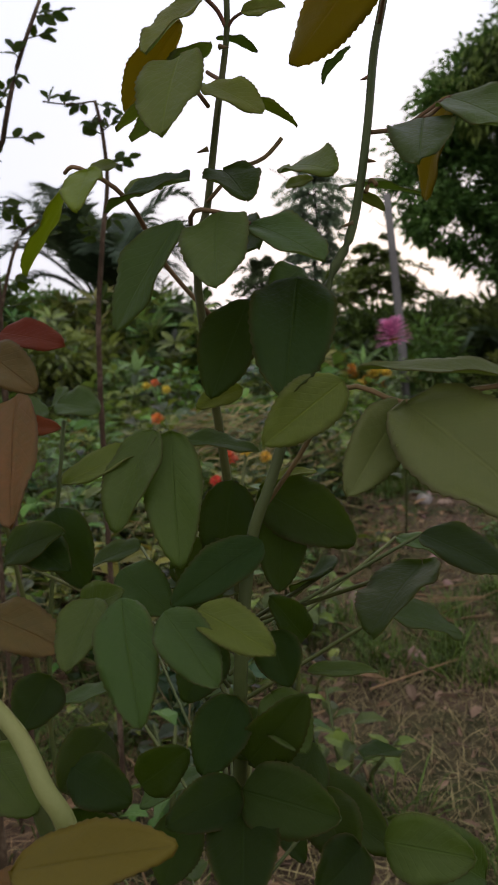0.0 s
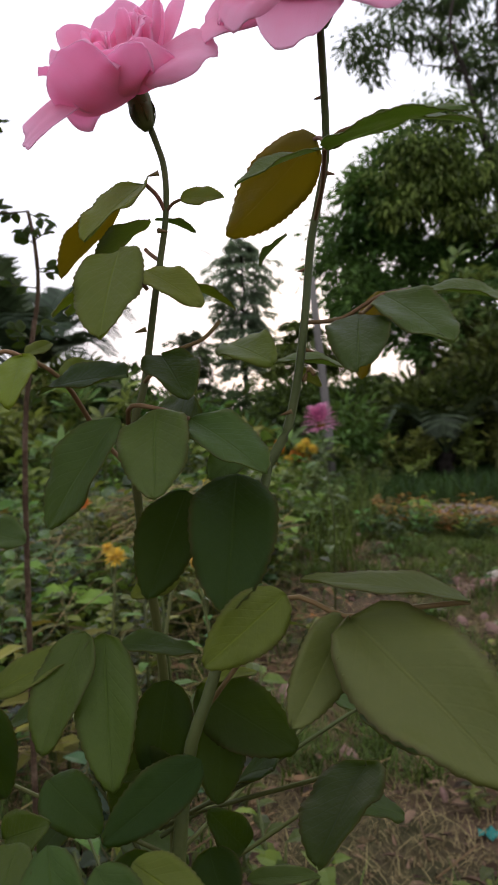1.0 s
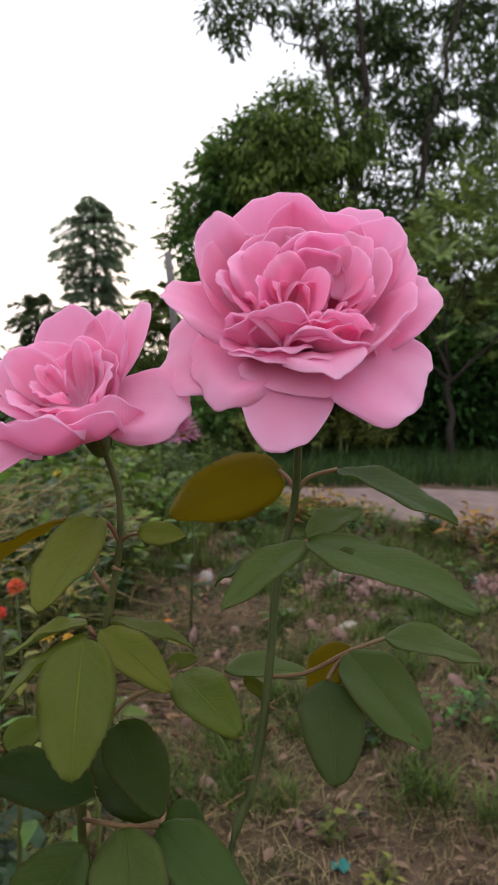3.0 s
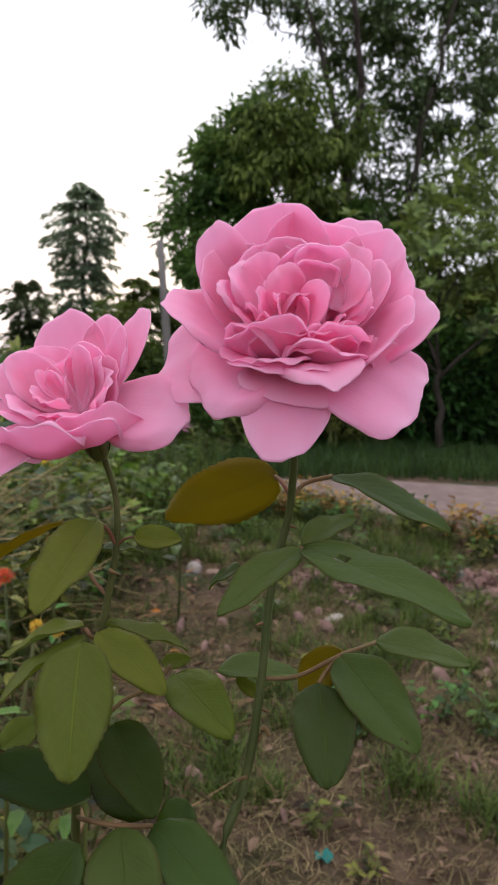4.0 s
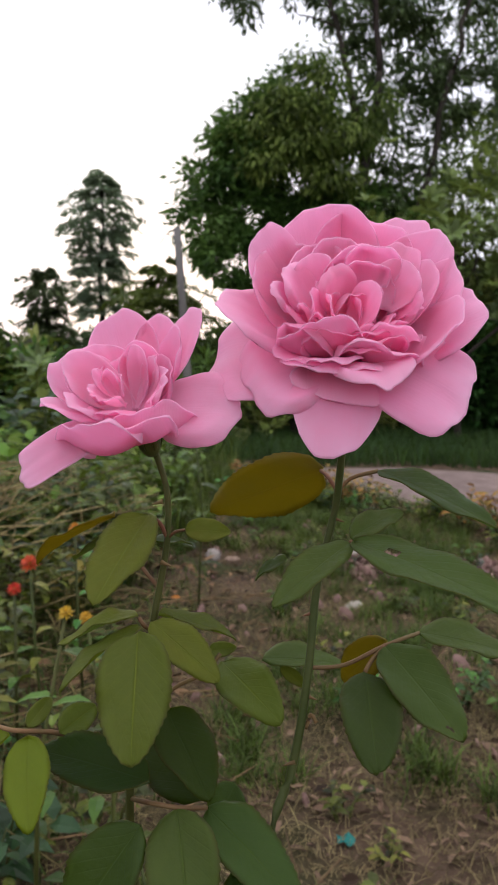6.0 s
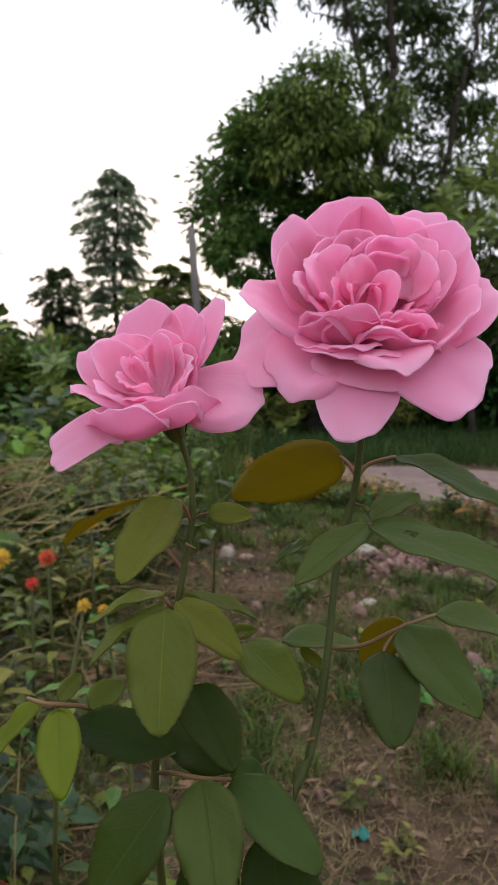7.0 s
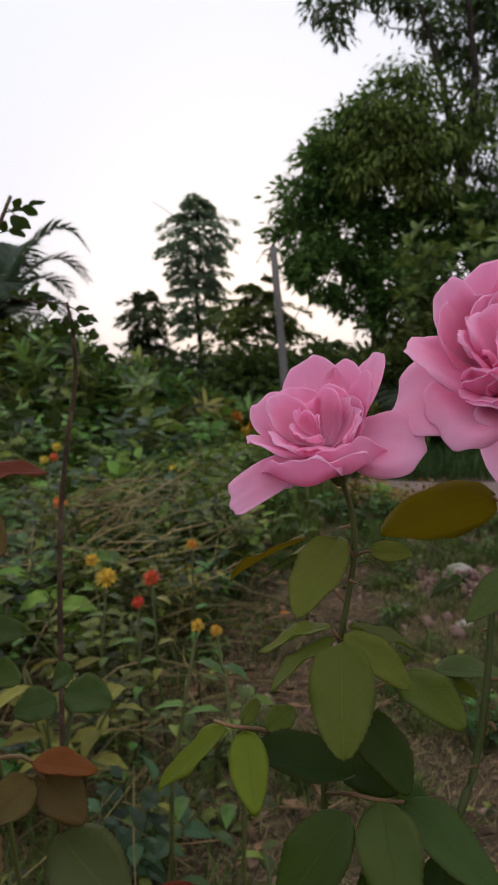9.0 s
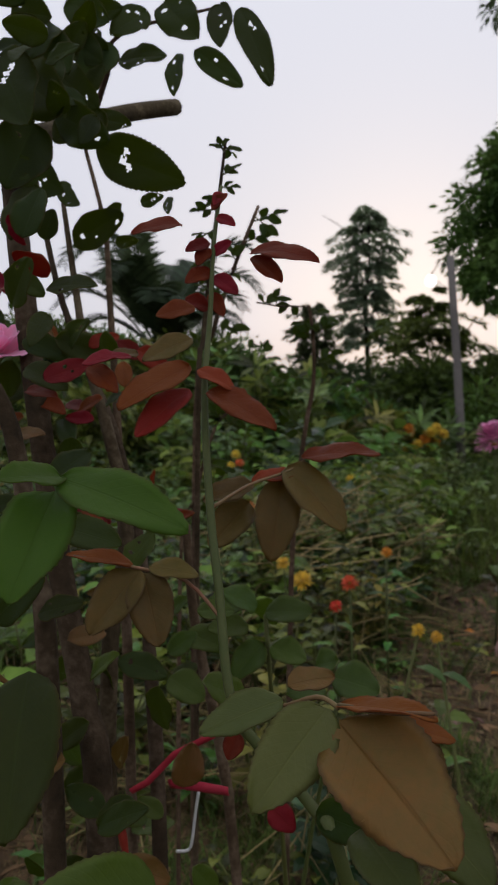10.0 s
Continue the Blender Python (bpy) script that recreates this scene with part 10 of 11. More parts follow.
stalk(thin_bush, "petiole", [(-0.3710, 0.5189, 0.9562), (-0.3621, 0.5172, 0.9583)], [0.0009, 0.0006], "stem")
leaflet(thin_bush, (-0.3645, 0.5089, 0.9429), (-0.3570, 0.5105, 0.9475), 0.0065, (-0.08, -0.78, 0.62), "dark")
leaflet(thin_bush, (-0.3594, 0.5017, 0.9406), (-0.3532, 0.5039, 0.9348), 0.0067, (0.29, -0.65, 0.70), "dark")
leaflet(thin_bush, (-0.3543, 0.4945, 0.9384), (-0.3424, 0.4911, 0.9366), 0.0061, (-0.07, -0.71, 0.70), "dark")
stalk(thin_bush, "petiole", [(-0.3729, 0.5203, 0.9464), (-0.3545, 0.4948, 0.9385)], [0.0009, 0.0006], "stem")
leaflet(thin_bush, (-0.3774, 0.5229, 0.9395), (-0.3725, 0.5147, 0.9296), 0.0069, (0.74, -0.65, 0.14), "dark")
leaflet(thin_bush, (-0.3793, 0.5236, 0.9386), (-0.3888, 0.5183, 0.9379), 0.0067, (0.12, -0.91, 0.40), "dark")
leaflet(thin_bush, (-0.3813, 0.5244, 0.9377), (-0.3867, 0.5226, 0.9314), 0.0067, (0.05, -0.77, 0.64), "dark")
stalk(thin_bush, "petiole", [(-0.3742, 0.5216, 0.9410), (-0.3812, 0.5243, 0.9377)], [0.0009, 0.0006], "stem")
leaflet(thin_bush, (-0.3834, 0.5232, 0.9292), (-0.3861, 0.5150, 0.9212), 0.0068, (0.58, -0.49, 0.65), "dark")
leaflet(thin_bush, (-0.3874, 0.5225, 0.9291), (-0.3950, 0.5190, 0.9354), 0.0079, (0.16, -0.93, 0.34), "dark")
leaflet(thin_bush, (-0.3913, 0.5218, 0.9290), (-0.3988, 0.5148, 0.9272), 0.0061, (0.02, -0.85, 0.52), "dark")
stalk(thin_bush, "petiole", [(-0.3771, 0.5244, 0.9293), (-0.3912, 0.5218, 0.9290)], [0.0009, 0.0006], "stem")
leaflet(thin_bush, (-0.3828, 0.5216, 0.9099), (-0.3779, 0.5191, 0.9013), 0.0074, (0.66, -0.73, 0.17), "dark")
leaflet(thin_bush, (-0.3839, 0.5176, 0.9077), (-0.3915, 0.5044, 0.9041), 0.0079, (-0.13, -0.67, 0.73), "dark")
leaflet(thin_bush, (-0.3850, 0.5137, 0.9055), (-0.3924, 0.5116, 0.8998), 0.0070, (0.05, -0.96, 0.26), "dark")
stalk(thin_bush, "petiole", [(-0.3809, 0.5279, 0.9136), (-0.3850, 0.5138, 0.9056)], [0.0009, 0.0006], "stem")
leaflet(thin_bush, (-0.3888, 0.5297, 0.8865), (-0.3845, 0.5219, 0.8782), 0.0062, (0.63, -0.77, 0.07), "dark")
leaflet(thin_bush, (-0.3903, 0.5280, 0.8854), (-0.4028, 0.5339, 0.8867), 0.0055, (0.19, -0.66, 0.72), "dark")
leaflet(thin_bush, (-0.3919, 0.5262, 0.8843), (-0.3998, 0.5193, 0.8781), 0.0080, (0.13, -0.72, 0.69), "dark")
stalk(thin_bush, "petiole", [(-0.3862, 0.5325, 0.8883), (-0.3918, 0.5263, 0.8843)], [0.0009, 0.0006], "stem")
leaflet(thin_bush, (-0.3913, 0.5325, 0.8851), (-0.3888, 0.5313, 0.8760), 0.0080, (0.53, -0.73, 0.44), "dark")
leaflet(thin_bush, (-0.3944, 0.5325, 0.8835), (-0.4014, 0.5234, 0.8809), 0.0065, (-0.13, -0.95, 0.28), "dark")
leaflet(thin_bush, (-0.3975, 0.5325, 0.8819), (-0.4060, 0.5340, 0.8769), 0.0067, (0.39, -0.49, 0.78), "dark")
stalk(thin_bush, "petiole", [(-0.3863, 0.5325, 0.8877), (-0.3974, 0.5325, 0.8820)], [0.0009, 0.0006], "stem")
leaflet(thin_bush, (-0.3916, 0.5294, 0.8658), (-0.4039, 0.5339, 0.8669), 0.0057, (0.43, -0.42, 0.80), "dark")
leaflet(thin_bush, (-0.3931, 0.5271, 0.8678), (-0.3875, 0.5285, 0.8748), 0.0073, (0.36, -0.51, 0.78), "dark")
leaflet(thin_bush, (-0.3946, 0.5248, 0.8697), (-0.4037, 0.5311, 0.8779), 0.0071, (0.11, -0.92, 0.37), "dark")
stalk(thin_bush, "petiole", [(-0.3892, 0.5331, 0.8626), (-0.3945, 0.5249, 0.8696)], [0.0009, 0.0006], "stem")

# red ribbon strips and a bent wire tied to the canes
M["ribbon"] = material("red_ribbon", [(0.32, 0.020, 0.022), (0.42, 0.040, 0.045)], 0.4, 40, 200, 0.1, 0.2)
M["wire"] = material("pale_wire", [(0.45, 0.45, 0.44), (0.6, 0.6, 0.58)], 0.4, 60, 300, 0.1, metallic=0.3)
def ribbon(pts, width, label):
    pts = [Vector(p) for p in pts]
    rows = []
    for i in range(13):
        k = i / 12 * (len(pts) - 1)
        j = min(int(k), len(pts) - 2)
        p = pts[j].lerp(pts[j + 1], k - j)
        d = (pts[j + 1] - pts[j]).normalized()
        s = d.cross(Vector((0.25 * math.sin(i * 0.6), 1, 0.2 * math.cos(i * 0.5)))).normalized() * width / 2
        rows.append([tuple(p - s), tuple(p + d.cross(s) * 0.25), tuple(p + s)])
    put("ribbon", solid_sheet(np.array(rows), 0.0004, "ribbon", [M["ribbon"]]), None, None, label, "ribbon", "ribbons on the canes")

ribbon([(-0.3621, 0.3500, 0.5034), (-0.3469, 0.3460, 0.5153), (-0.3264, 0.3449, 0.5390), (-0.2997, 0.3457, 0.5560)], 0.0042, "red plastic ribbon strip tied round a cane")
ribbon([(-0.3380, 0.3596, 0.5090), (-0.3178, 0.3569, 0.5130), (-0.2931, 0.3558, 0.5149)], 0.0065, "short red plastic ribbon tied round a cane")
ribbon([(-0.3713, 0.3456, 0.4926), (-0.3672, 0.3460, 0.4775), (-0.3642, 0.3459, 0.4623)], 0.0060, "red plastic ribbon end hanging from a cane")
wire = put("wire_hook", None, None, Matrix.Translation((0, 0, 0)), "bent pale wire hanging from a cane", "wire")
stalk(wire, "wire", [(-0.3193, 0.3664, 0.5046), (-0.3209, 0.3646, 0.4893), (-0.3224, 0.3626, 0.4703), (-0.3247, 0.3612, 0.4642), (-0.3322, 0.3583, 0.4633)], 0.0011, "wire")
# ---- flower bed: low plants copied from a few grown ones ----
def herb(name, seed, height, spread, stems, leaves, leaf, mat, label, upright=0.5, bare=0.25):
    """A low plant: stems in one part, its small leaves in another."""
    rg = np.random.default_rng(seed)
    root = put(name, None, None, Matrix.Translation((0, 0, -50)), label, "plant", "flower bed plants")
    P, A, Nn = [], [], []
    for i in range(stems):
        b = Buf()
        az = i * 2.4 + rg.uniform(-0.4, 0.4)
        d = np.array([math.cos(az), math.sin(az), 0])
        top = d * spread * rg.uniform(0.4, 1) + np.array([0, 0, height * rg.uniform(0.75, 1.05)])
        mid = d * spread * 0.35 + np.array([0, 0, height * 0.5]) + rg.normal(size=3) * 0.01
        b.tube([(0.01 * d[0], 0.01 * d[1], -0.02), tuple(mid), tuple(top)], [0.004, 0.003, 0.0015], 5)
        put("stem", b.mesh("stem", [M["stem"]]), root)
        for j in range(leaves):
            s = bare + (1 - bare) * (j + rg.uniform(0, 1)) / leaves
            p = (2 * s * (1 - s)) * mid + s * s * top
            a2 = j * 2.2 + rg.uniform(-0.5, 0.5)
            P.append(p)
            A.append([math.cos(a2) + 0.4 * d[0], math.sin(a2) + 0.4 * d[1], upright + rg.uniform(-0.4, 0.3)])
            Nn.append([rg.normal() * 0.3, rg.normal() * 0.3, 1])
    P, A, Nn = np.array(P), np.array(A), np.array(Nn)
    sz = rg.uniform(0.65, 1.2, len(P))
    v, f = blades(P, A, Nn, leaf[0] * sz, leaf[1] * sz, 0.12, 0.35)
    put("foliage", fast_mesh("foliage", v, f, M[mat]), root)
    return root


PROTO = [herb("bed_plant", 101, 0.34, 0.13, 6, 11, (0.060, 0.034), "bed", "bushy green flowering plant in the bed"),
         herb("bed_plant", 102, 0.26, 0.12, 7, 9, (0.050, 0.032), "bed", "low bushy green plant in the bed"),
         herb("bed_plant", 103, 0.42, 0.12, 5, 12, (0.075, 0.030), "bed", "upright green plant with narrow leaves"),
         herb("bed_plant", 104, 0.30, 0.15, 6, 10, (0.066, 0.045), "bed_blue", "blue-green broad-leaved plant in the bed"),
         herb("bed_plant", 105, 0.30, 0.12, 5, 9, (0.060, 0.026), "bed_yellow", "yellowing half-dry plant in the bed"),
         herb("bed_plant", 106, 0.50, 0.10, 4, 14, (0.070, 0.032), "hedge", "tall dark green plant in the bed"),
         herb("weed", 107, 0.10, 0.08, 4, 8, (0.035, 0.020), "bed", "small green weed on the soil")]


def scatter(kinds, spots, lo, hi, seed):
    rg = np.random.default_rng(seed)
    for x, y in spots:
        k = kinds[int(rg.integers(len(kinds)))]
        s = rg.uniform(lo, hi)
        copy_thing(PROTO[k], Matrix.Translation((x, y, ground_height(x, y) - 0.005)) @ pose(0, 0, 0, rg.uniform(-8, 8), rg.uniform(-8, 8), rg.uniform(0, 360)) @ Matrix.Diagonal((s, s, s * rg.uniform(0.85, 1.1), 1)))


def spots_in(seed, n, test, x0, x1, y0, y1, gap):
    rg = np.random.default_rng(seed)
    out = []
    for _ in range(n * 40):
        x, y = rg.uniform(x0, x1), rg.uniform(y0, y1)
        if test(x, y) and all((x - a) ** 2 + (y - b) ** 2 > gap ** 2 for a, b in out):
            out.append((x, y))
            if len(out) >= n:
                break
    return out


def in_bed(x, y):
    """The bed lies beside the clearing; its edge runs away from the rose bush."""
    return x < -0.42 - 0.10 * (y - 1.2) + 0.10 * math.sin(3 * y) and y < 6.2


scatter([0, 1, 2, 3, 1, 4], spots_in(1, 85, lambda x, y: in_bed(x, y) and y > 2.4, -3.2, -0.3, 2.4, 6.2, 0.17), 0.8, 1.3, 5)
scatter([0, 1, 3, 1], spots_in(2, 40, lambda x, y: in_bed(x, y) and x > -0.7 * y - 0.35, -2.1, -0.33, 0.95, 2.5, 0.13), 0.6, 0.95, 6)
scatter([0, 3, 1, 2], spots_in(6, 26, lambda x, y: True, -1.35, -0.5, 1.8, 2.95, 0.13), 0.75, 1.05, 14)
scatter([1, 3, 0, 5], spots_in(3, 26, lambda x, y: True, -4.6, -1.6, 5.2, 6.6, 0.3), 1.0, 1.5, 7)
scatter([2, 5, 0], [(-0.95, 5.1), (-0.72, 5.6), (-1.2, 4.7), (-0.45, 5.4), (-0.6, 4.6), (-0.35, 6.0), (-1.0, 6.2), (-0.2, 6.4)], 0.75, 1.0, 8)
scatter([3, 1], [(-0.52, 3.0), (-0.62, 2.6), (-0.42, 3.4), (-0.05, 3.6), (0.1, 3.9), (-0.2, 3.9), (0.35, 3.8), (-0.45, 3.5), (0.85, 3.6), (0.62, 3.75), (1.15, 3.3), (1.5, 3.4)], 0.45, 0.75, 9)
scatter([6], spots_in(4, 130, lambda x, y: ((x + 0.2) / 0.24) ** 2 + ((y - 2.3) / 0.75) ** 2 > 1 and not in_bed(x, y) and not on_road(x, y), -0.6, 2.6, 0.9, 4.6, 0.08), 0.5, 1.15, 10)
scatter([6], spots_in(5, 60, lambda x, y: True, -2.0, -0.1, 0.6, 2.2, 0.1), 0.6, 1.4, 12)
# reddish low plants at the edge of the track
M["croton"] = material("reddish_leaf", [(0.26, 0.06, 0.030), (0.24, 0.13, 0.035), (0.07, 0.11, 0.025)], 0.5, 14, 60, 0.1, 0.2, (0.3, 0.1, 0.03), 0.25)
PROTO.append(herb("bed_plant", 109, 0.32, 0.16, 6, 10, (0.085, 0.046), "bed_light", "light green broad-leaved plant in the bed"))
PROTO.append(herb("bed_plant", 108, 0.22, 0.13, 5, 9, (0.070, 0.030), "croton", "low plant with reddish and green leaves"))
scatter([7], spots_in(31, 46, lambda x, y: in_bed(x, y), -1.7, -0.35, 2.7, 5.4, 0.2), 0.75, 1.2, 33)
scatter([7, 3, 7, 0], [(-2.5, 5.6), (-2.1, 5.0), (-1.75, 5.5), (-1.45, 4.7), (-2.8, 5.1), (-1.25, 5.7), (-2.3, 4.4), (-3.2, 5.7), (-1.05, 5.0), (-1.9, 4.3)], 1.5, 2.1, 36)
PROTO.append(herb("bed_plant", 110, 0.30, 0.17, 5, 8, (0.120, 0.066), "bed_light", "broad-leaved light green plant in the bed"))
scatter([9], [(-1.15, 1.75), (-0.95, 1.45), (-1.35, 2.1), (-0.8, 1.9), (-1.05, 2.35), (-1.5, 1.8), (-1.2, 1.3), (-0.62, 3.7), (-0.75, 4.3), (-0.58, 3.2), (-0.5, 4.0)], 0.7, 1.05, 38)
scatter([8], [(0.12, 4.35), (0.35, 4.15), (-0.12, 4.6), (0.95, 3.45), (1.25, 3.15), (0.55, 4.0), (0.02, 4.5), (0.24, 4.22), (0.45, 4.06), (1.08, 3.3), (1.4, 3.05), (-0.02, 4.2), (0.2, 4.0)], 0.75, 1.05, 11)
scatter([7, 1], [(0.66, 3.85), (0.3, 3.9), (0.8, 3.6), (1.15, 3.05), (0.1, 4.1), (0.5, 3.8)], 0.45, 0.7, 12)
scatter([0, 2, 5, 1, 7], [(-0.55, 3.3), (-0.62, 3.0), (-0.5, 3.6), (-0.47, 3.95), (-0.68, 3.5), (-0.75, 3.9), (-0.55, 4.3), (-0.42, 4.6), (-0.7, 4.6), (-0.6, 2.75), (-0.85, 3.2), (-0.8, 2.9), (-0.6, 5.0), (-0.95, 4.2)], 0.85, 1.2, 37)
scatter([4, 1], spots_in(8, 12, lambda x, y: in_bed(x, y) and x > -0.6 * y - 0.3, -1.8, -0.35, 1.0, 3.6, 0.2), 0.7, 1.15, 15)
for o in PROTO:
    o.matrix_basis = Matrix.Translation((-0.62 - 0.11 * PROTO.index(o), 4.2 + 0.13 * PROTO.index(o), 0)) @ Matrix.Scale(0.8, 4)


# ---- single flowers ----
def flower_material(name, colours):
    return material(name, colours, 0.55, 30, 200, 0.1, 0.25, None, 0.12, spec=0.2)


M["mauve"] = flower_material("mauve_pink_petal", [(0.50, 0.10, 0.32), (0.80, 0.42, 0.62)])
M["scarlet"] = flower_material("scarlet_petal", [(0.42, 0.028, 0.018), (0.55, 0.06, 0.025)])
M["orange"] = flower_material("orange_petal", [(0.45, 0.15, 0.015), (0.55, 0.22, 0.02)])
M["yellow"] = flower_material("yellow_petal", [(0.46, 0.28, 0.025), (0.56, 0.36, 0.035)])
M["eye"] = material("flower_eye", [(0.20, 0.10, 0.02), (0.35, 0.22, 0.04)], 0.8, 60, 300, 0.5)


def daisy(name, at, radius, mat, seed, label, rows=2, petals=12, tilt=(0, 0), stem_to=None, dome=0.35, leaves=6, leaf_len=0.05):
    """A flower on its stem: stem, leaves, a head with its rings of petals."""
    rg = np.random.default_rng(seed)
    x, y, z = at
    gx_, gy_ = stem_to if stem_to else (x + rg.uniform(-0.05, 0.05), y + rg.uniform(-0.03, 0.05))
    z0 = ground_height(gx_, gy_)
    root = put(name, None, None, Matrix.Translation((gx_, gy_, z0)), label, "flower", "garden flowers")
    top = Vector((x - gx_, y - gy_, z - z0))
    b = Buf()
    bend = top * 0.55 + Vector((rg.uniform(-0.02, 0.02), 0, 0))
    b.tube([(0, 0, -0.02), tuple(bend), tuple(top)], [0.0035, 0.003, 0.002], 6)
    put("stem", b.mesh("stem", [M["stem"]]), root)
    head = put("flower_head", None, root, Matrix.Translation(top) @ pose(0, 0, 0, tilt[0], tilt[1], 0))
    P, A, Nn, Ls, Ws = [], [], [], [], []
    for r in range(rows):
        k = 1 - r / rows * 0.75
        n = max(5, int(petals * (0.5 + 0.5 * k)))
        for i in range(n):
            a = math.tau * (i + 0.5 * r) / n + rg.uniform(-0.12, 0.12)
            el = dome * (r / max(1, rows - 1)) * 3.2 if rows > 1 else 0.1
            P.append((0.1 * radius * math.cos(a), 0.1 * radius * math.sin(a), 0.12 * radius * r))
            A.append((math.cos(a), math.sin(a), el + rg.uniform(-0.15, 0.15)))
            Nn.append((-0.3 * math.cos(a), -0.3 * math.sin(a), 1))
            Ls.append(radius * (0.55 + 0.4 * k) * rg.uniform(0.9, 1.08))
            Ws.append(2.6 * radius / n * 1.5)
    v, f = blades(np.array(P), np.array(A), np.array(Nn), np.array(Ls), np.array(Ws), 0.10, 0.12)
    put("petals", fast_mesh("petals", v, f, M[mat], True), head)
    b = Buf()
    b.tube([(0, 0, -0.004), (0, 0, 0.12 * radius), (0, 0, 0.2 * radius)], [0.2 * radius, 0.24 * radius, 0.08 * radius], 9)
    put("eye", b.mesh("eye", [M["eye"]]), head)
    P = []
    A = []
    for i in range(leaves):
        s = 0.25 + 0.65 * i / max(1, leaves - 1)
        P.append(tuple(top * s))
        a = i * 2.4
        A.append((math.cos(a), math.sin(a), 0.2))
    v, f = blades(np.array(P), np.array(A), np.tile([0.0, 0, 1], (leaves, 1)), leaf_len, leaf_len * 0.42, 0.12, 0.3)
    put("foliage", fast_mesh("foliage", v, f, M["bed"]), root)
    return root


daisy("dahlia", (-0.222, 2.19, 0.618), 0.060, "mauve", 201, "mauve-pink many-petalled dahlia on a leafy stem", 7, 30, (3, -8), (-0.2, 2.25), 0.34, 9, 0.09)
for i, (p, r, mt, lb) in enumerate([((-0.450, 1.37, 0.385), 0.020, "scarlet", "scarlet zinnia in the flower bed"), ((-0.577, 1.46, 0.355), 0.026, "yellow", "yellow marigold in the flower bed"),
                                    ((-0.47, 1.34, 0.345), 0.014, "scarlet", "small scarlet zinnia half hidden in leaves"), ((-0.41, 1.55, 0.415), 0.014, "orange", "small orange zinnia in the flower bed"),
                                    ((-0.243, 0.861, 0.472), 0.010, "yellow", "small yellow flower on a thin stem"), ((-0.222, 0.875, 0.462), 0.009, "yellow", "small yellow flower on a thin stem"),
                                    ((-1.12, 2.45, 0.50), 0.020, "scarlet", "scarlet zinnia at the back of the bed"), ((-1.16, 2.46, 0.49), 0.018, "yellow", "pale yellow flower beside the scarlet one"),
                                    
                                    ((-0.95, 2.1, 0.40), 0.024, "orange", "orange marigold in the flower bed"),
                                    ((-0.70, 1.7, 0.33), 0.02, "yellow", "yellow marigold in the flower bed"), 
                                    ((-1.6, 3.6, 0.42), 0.03, "yellow", "yellow marigold far back in the bed"), ((-0.9, 3.3, 0.36), 0.026, "yellow", "yellow marigold in the flower bed"),
                                    ]):
    daisy("zinnia" if mt in ("scarlet",) else "marigold", p, r, mt, 210 + i, lb, 3, 14, (25 + 5 * (i % 3), -10 + 7 * (i % 4)))
for i in range(16):
    rg = np.random.default_rng(300 + i)
    daisy("marigold", (-1.03 + rg.uniform(-0.20, 0.20), 6.70 + rg.uniform(-0.2, 0.15), 0.31 + rg.uniform(-0.10, 0.12)), 0.058, "yellow" if i % 3 else "orange", 320 + i, "orange-yellow marigold in a clump beside the post", 4, 16, (30, rg.uniform(-15, 15)), None, 0.3, 7, 0.09)

# ---- fallen petals, stones, rubble and scraps on the soil ----
def pebble(seed, size, mat):
    rg = np.random.default_rng(seed)
    bm = bmesh.new()
    bmesh.ops.create_icosphere(bm, subdivisions=2, radius=1.0)
    k = rg.uniform(0.6, 1.3, 3) * np.array([1, 0.8, 0.5])
    o = Vector(rg.uniform(0, 9, 3))
    for q in bm.verts:
        q.co *= 1 + 0.28 * noise.noise(q.co * 1.3 + o)
        q.co.x, q.co.y, q.co.z = q.co.x * k[0] * size, q.co.y * k[1] * size, q.co.z * k[2] * size
    me = bpy.data.meshes.new("stone")
    bm.to_mesh(me)
    bm.free()
    me.materials.append(M[mat])
    return me


for i, (x, y, s, mt, lb) in enumerate([(-0.20, 2.90, 0.045, "stone", "pale flat stone lying on the soil"), (0.297, 2.335, 0.032, "stone", "white stone on the clearing"), (-0.12, 2.86, 0.03, "brick", "piece of broken brick on the soil"),
                                       (0.42, 2.75, 0.04, "brick", "piece of broken brick on the clearing"), (0.62, 2.62, 0.045, "brick", "piece of broken brick on the clearing"), (0.36, 2.95, 0.05, "stone", "pale stone on the clearing"),
                                       (0.85, 2.85, 0.04, "stone", "pale stone on the clearing"), (1.05, 2.5, 0.05, "brick", "piece of broken brick on the clearing"), (0.12, 2.5, 0.025, "stone", "small pale stone on the clearing"),
                                       (-0.32, 1.75, 0.02, "stone", "small pale stone beside the bed"), (0.75, 2.1, 0.025, "stone", "small pale stone on the clearing")]):
    put("stone", pebble(400 + i, s, mt), None, Matrix.Translation((x, y, ground_height(x, y) + 0.25 * s)) @ pose(0, 0, 0, 5, -8, 40 * i), lb, "stone", "loose stones")

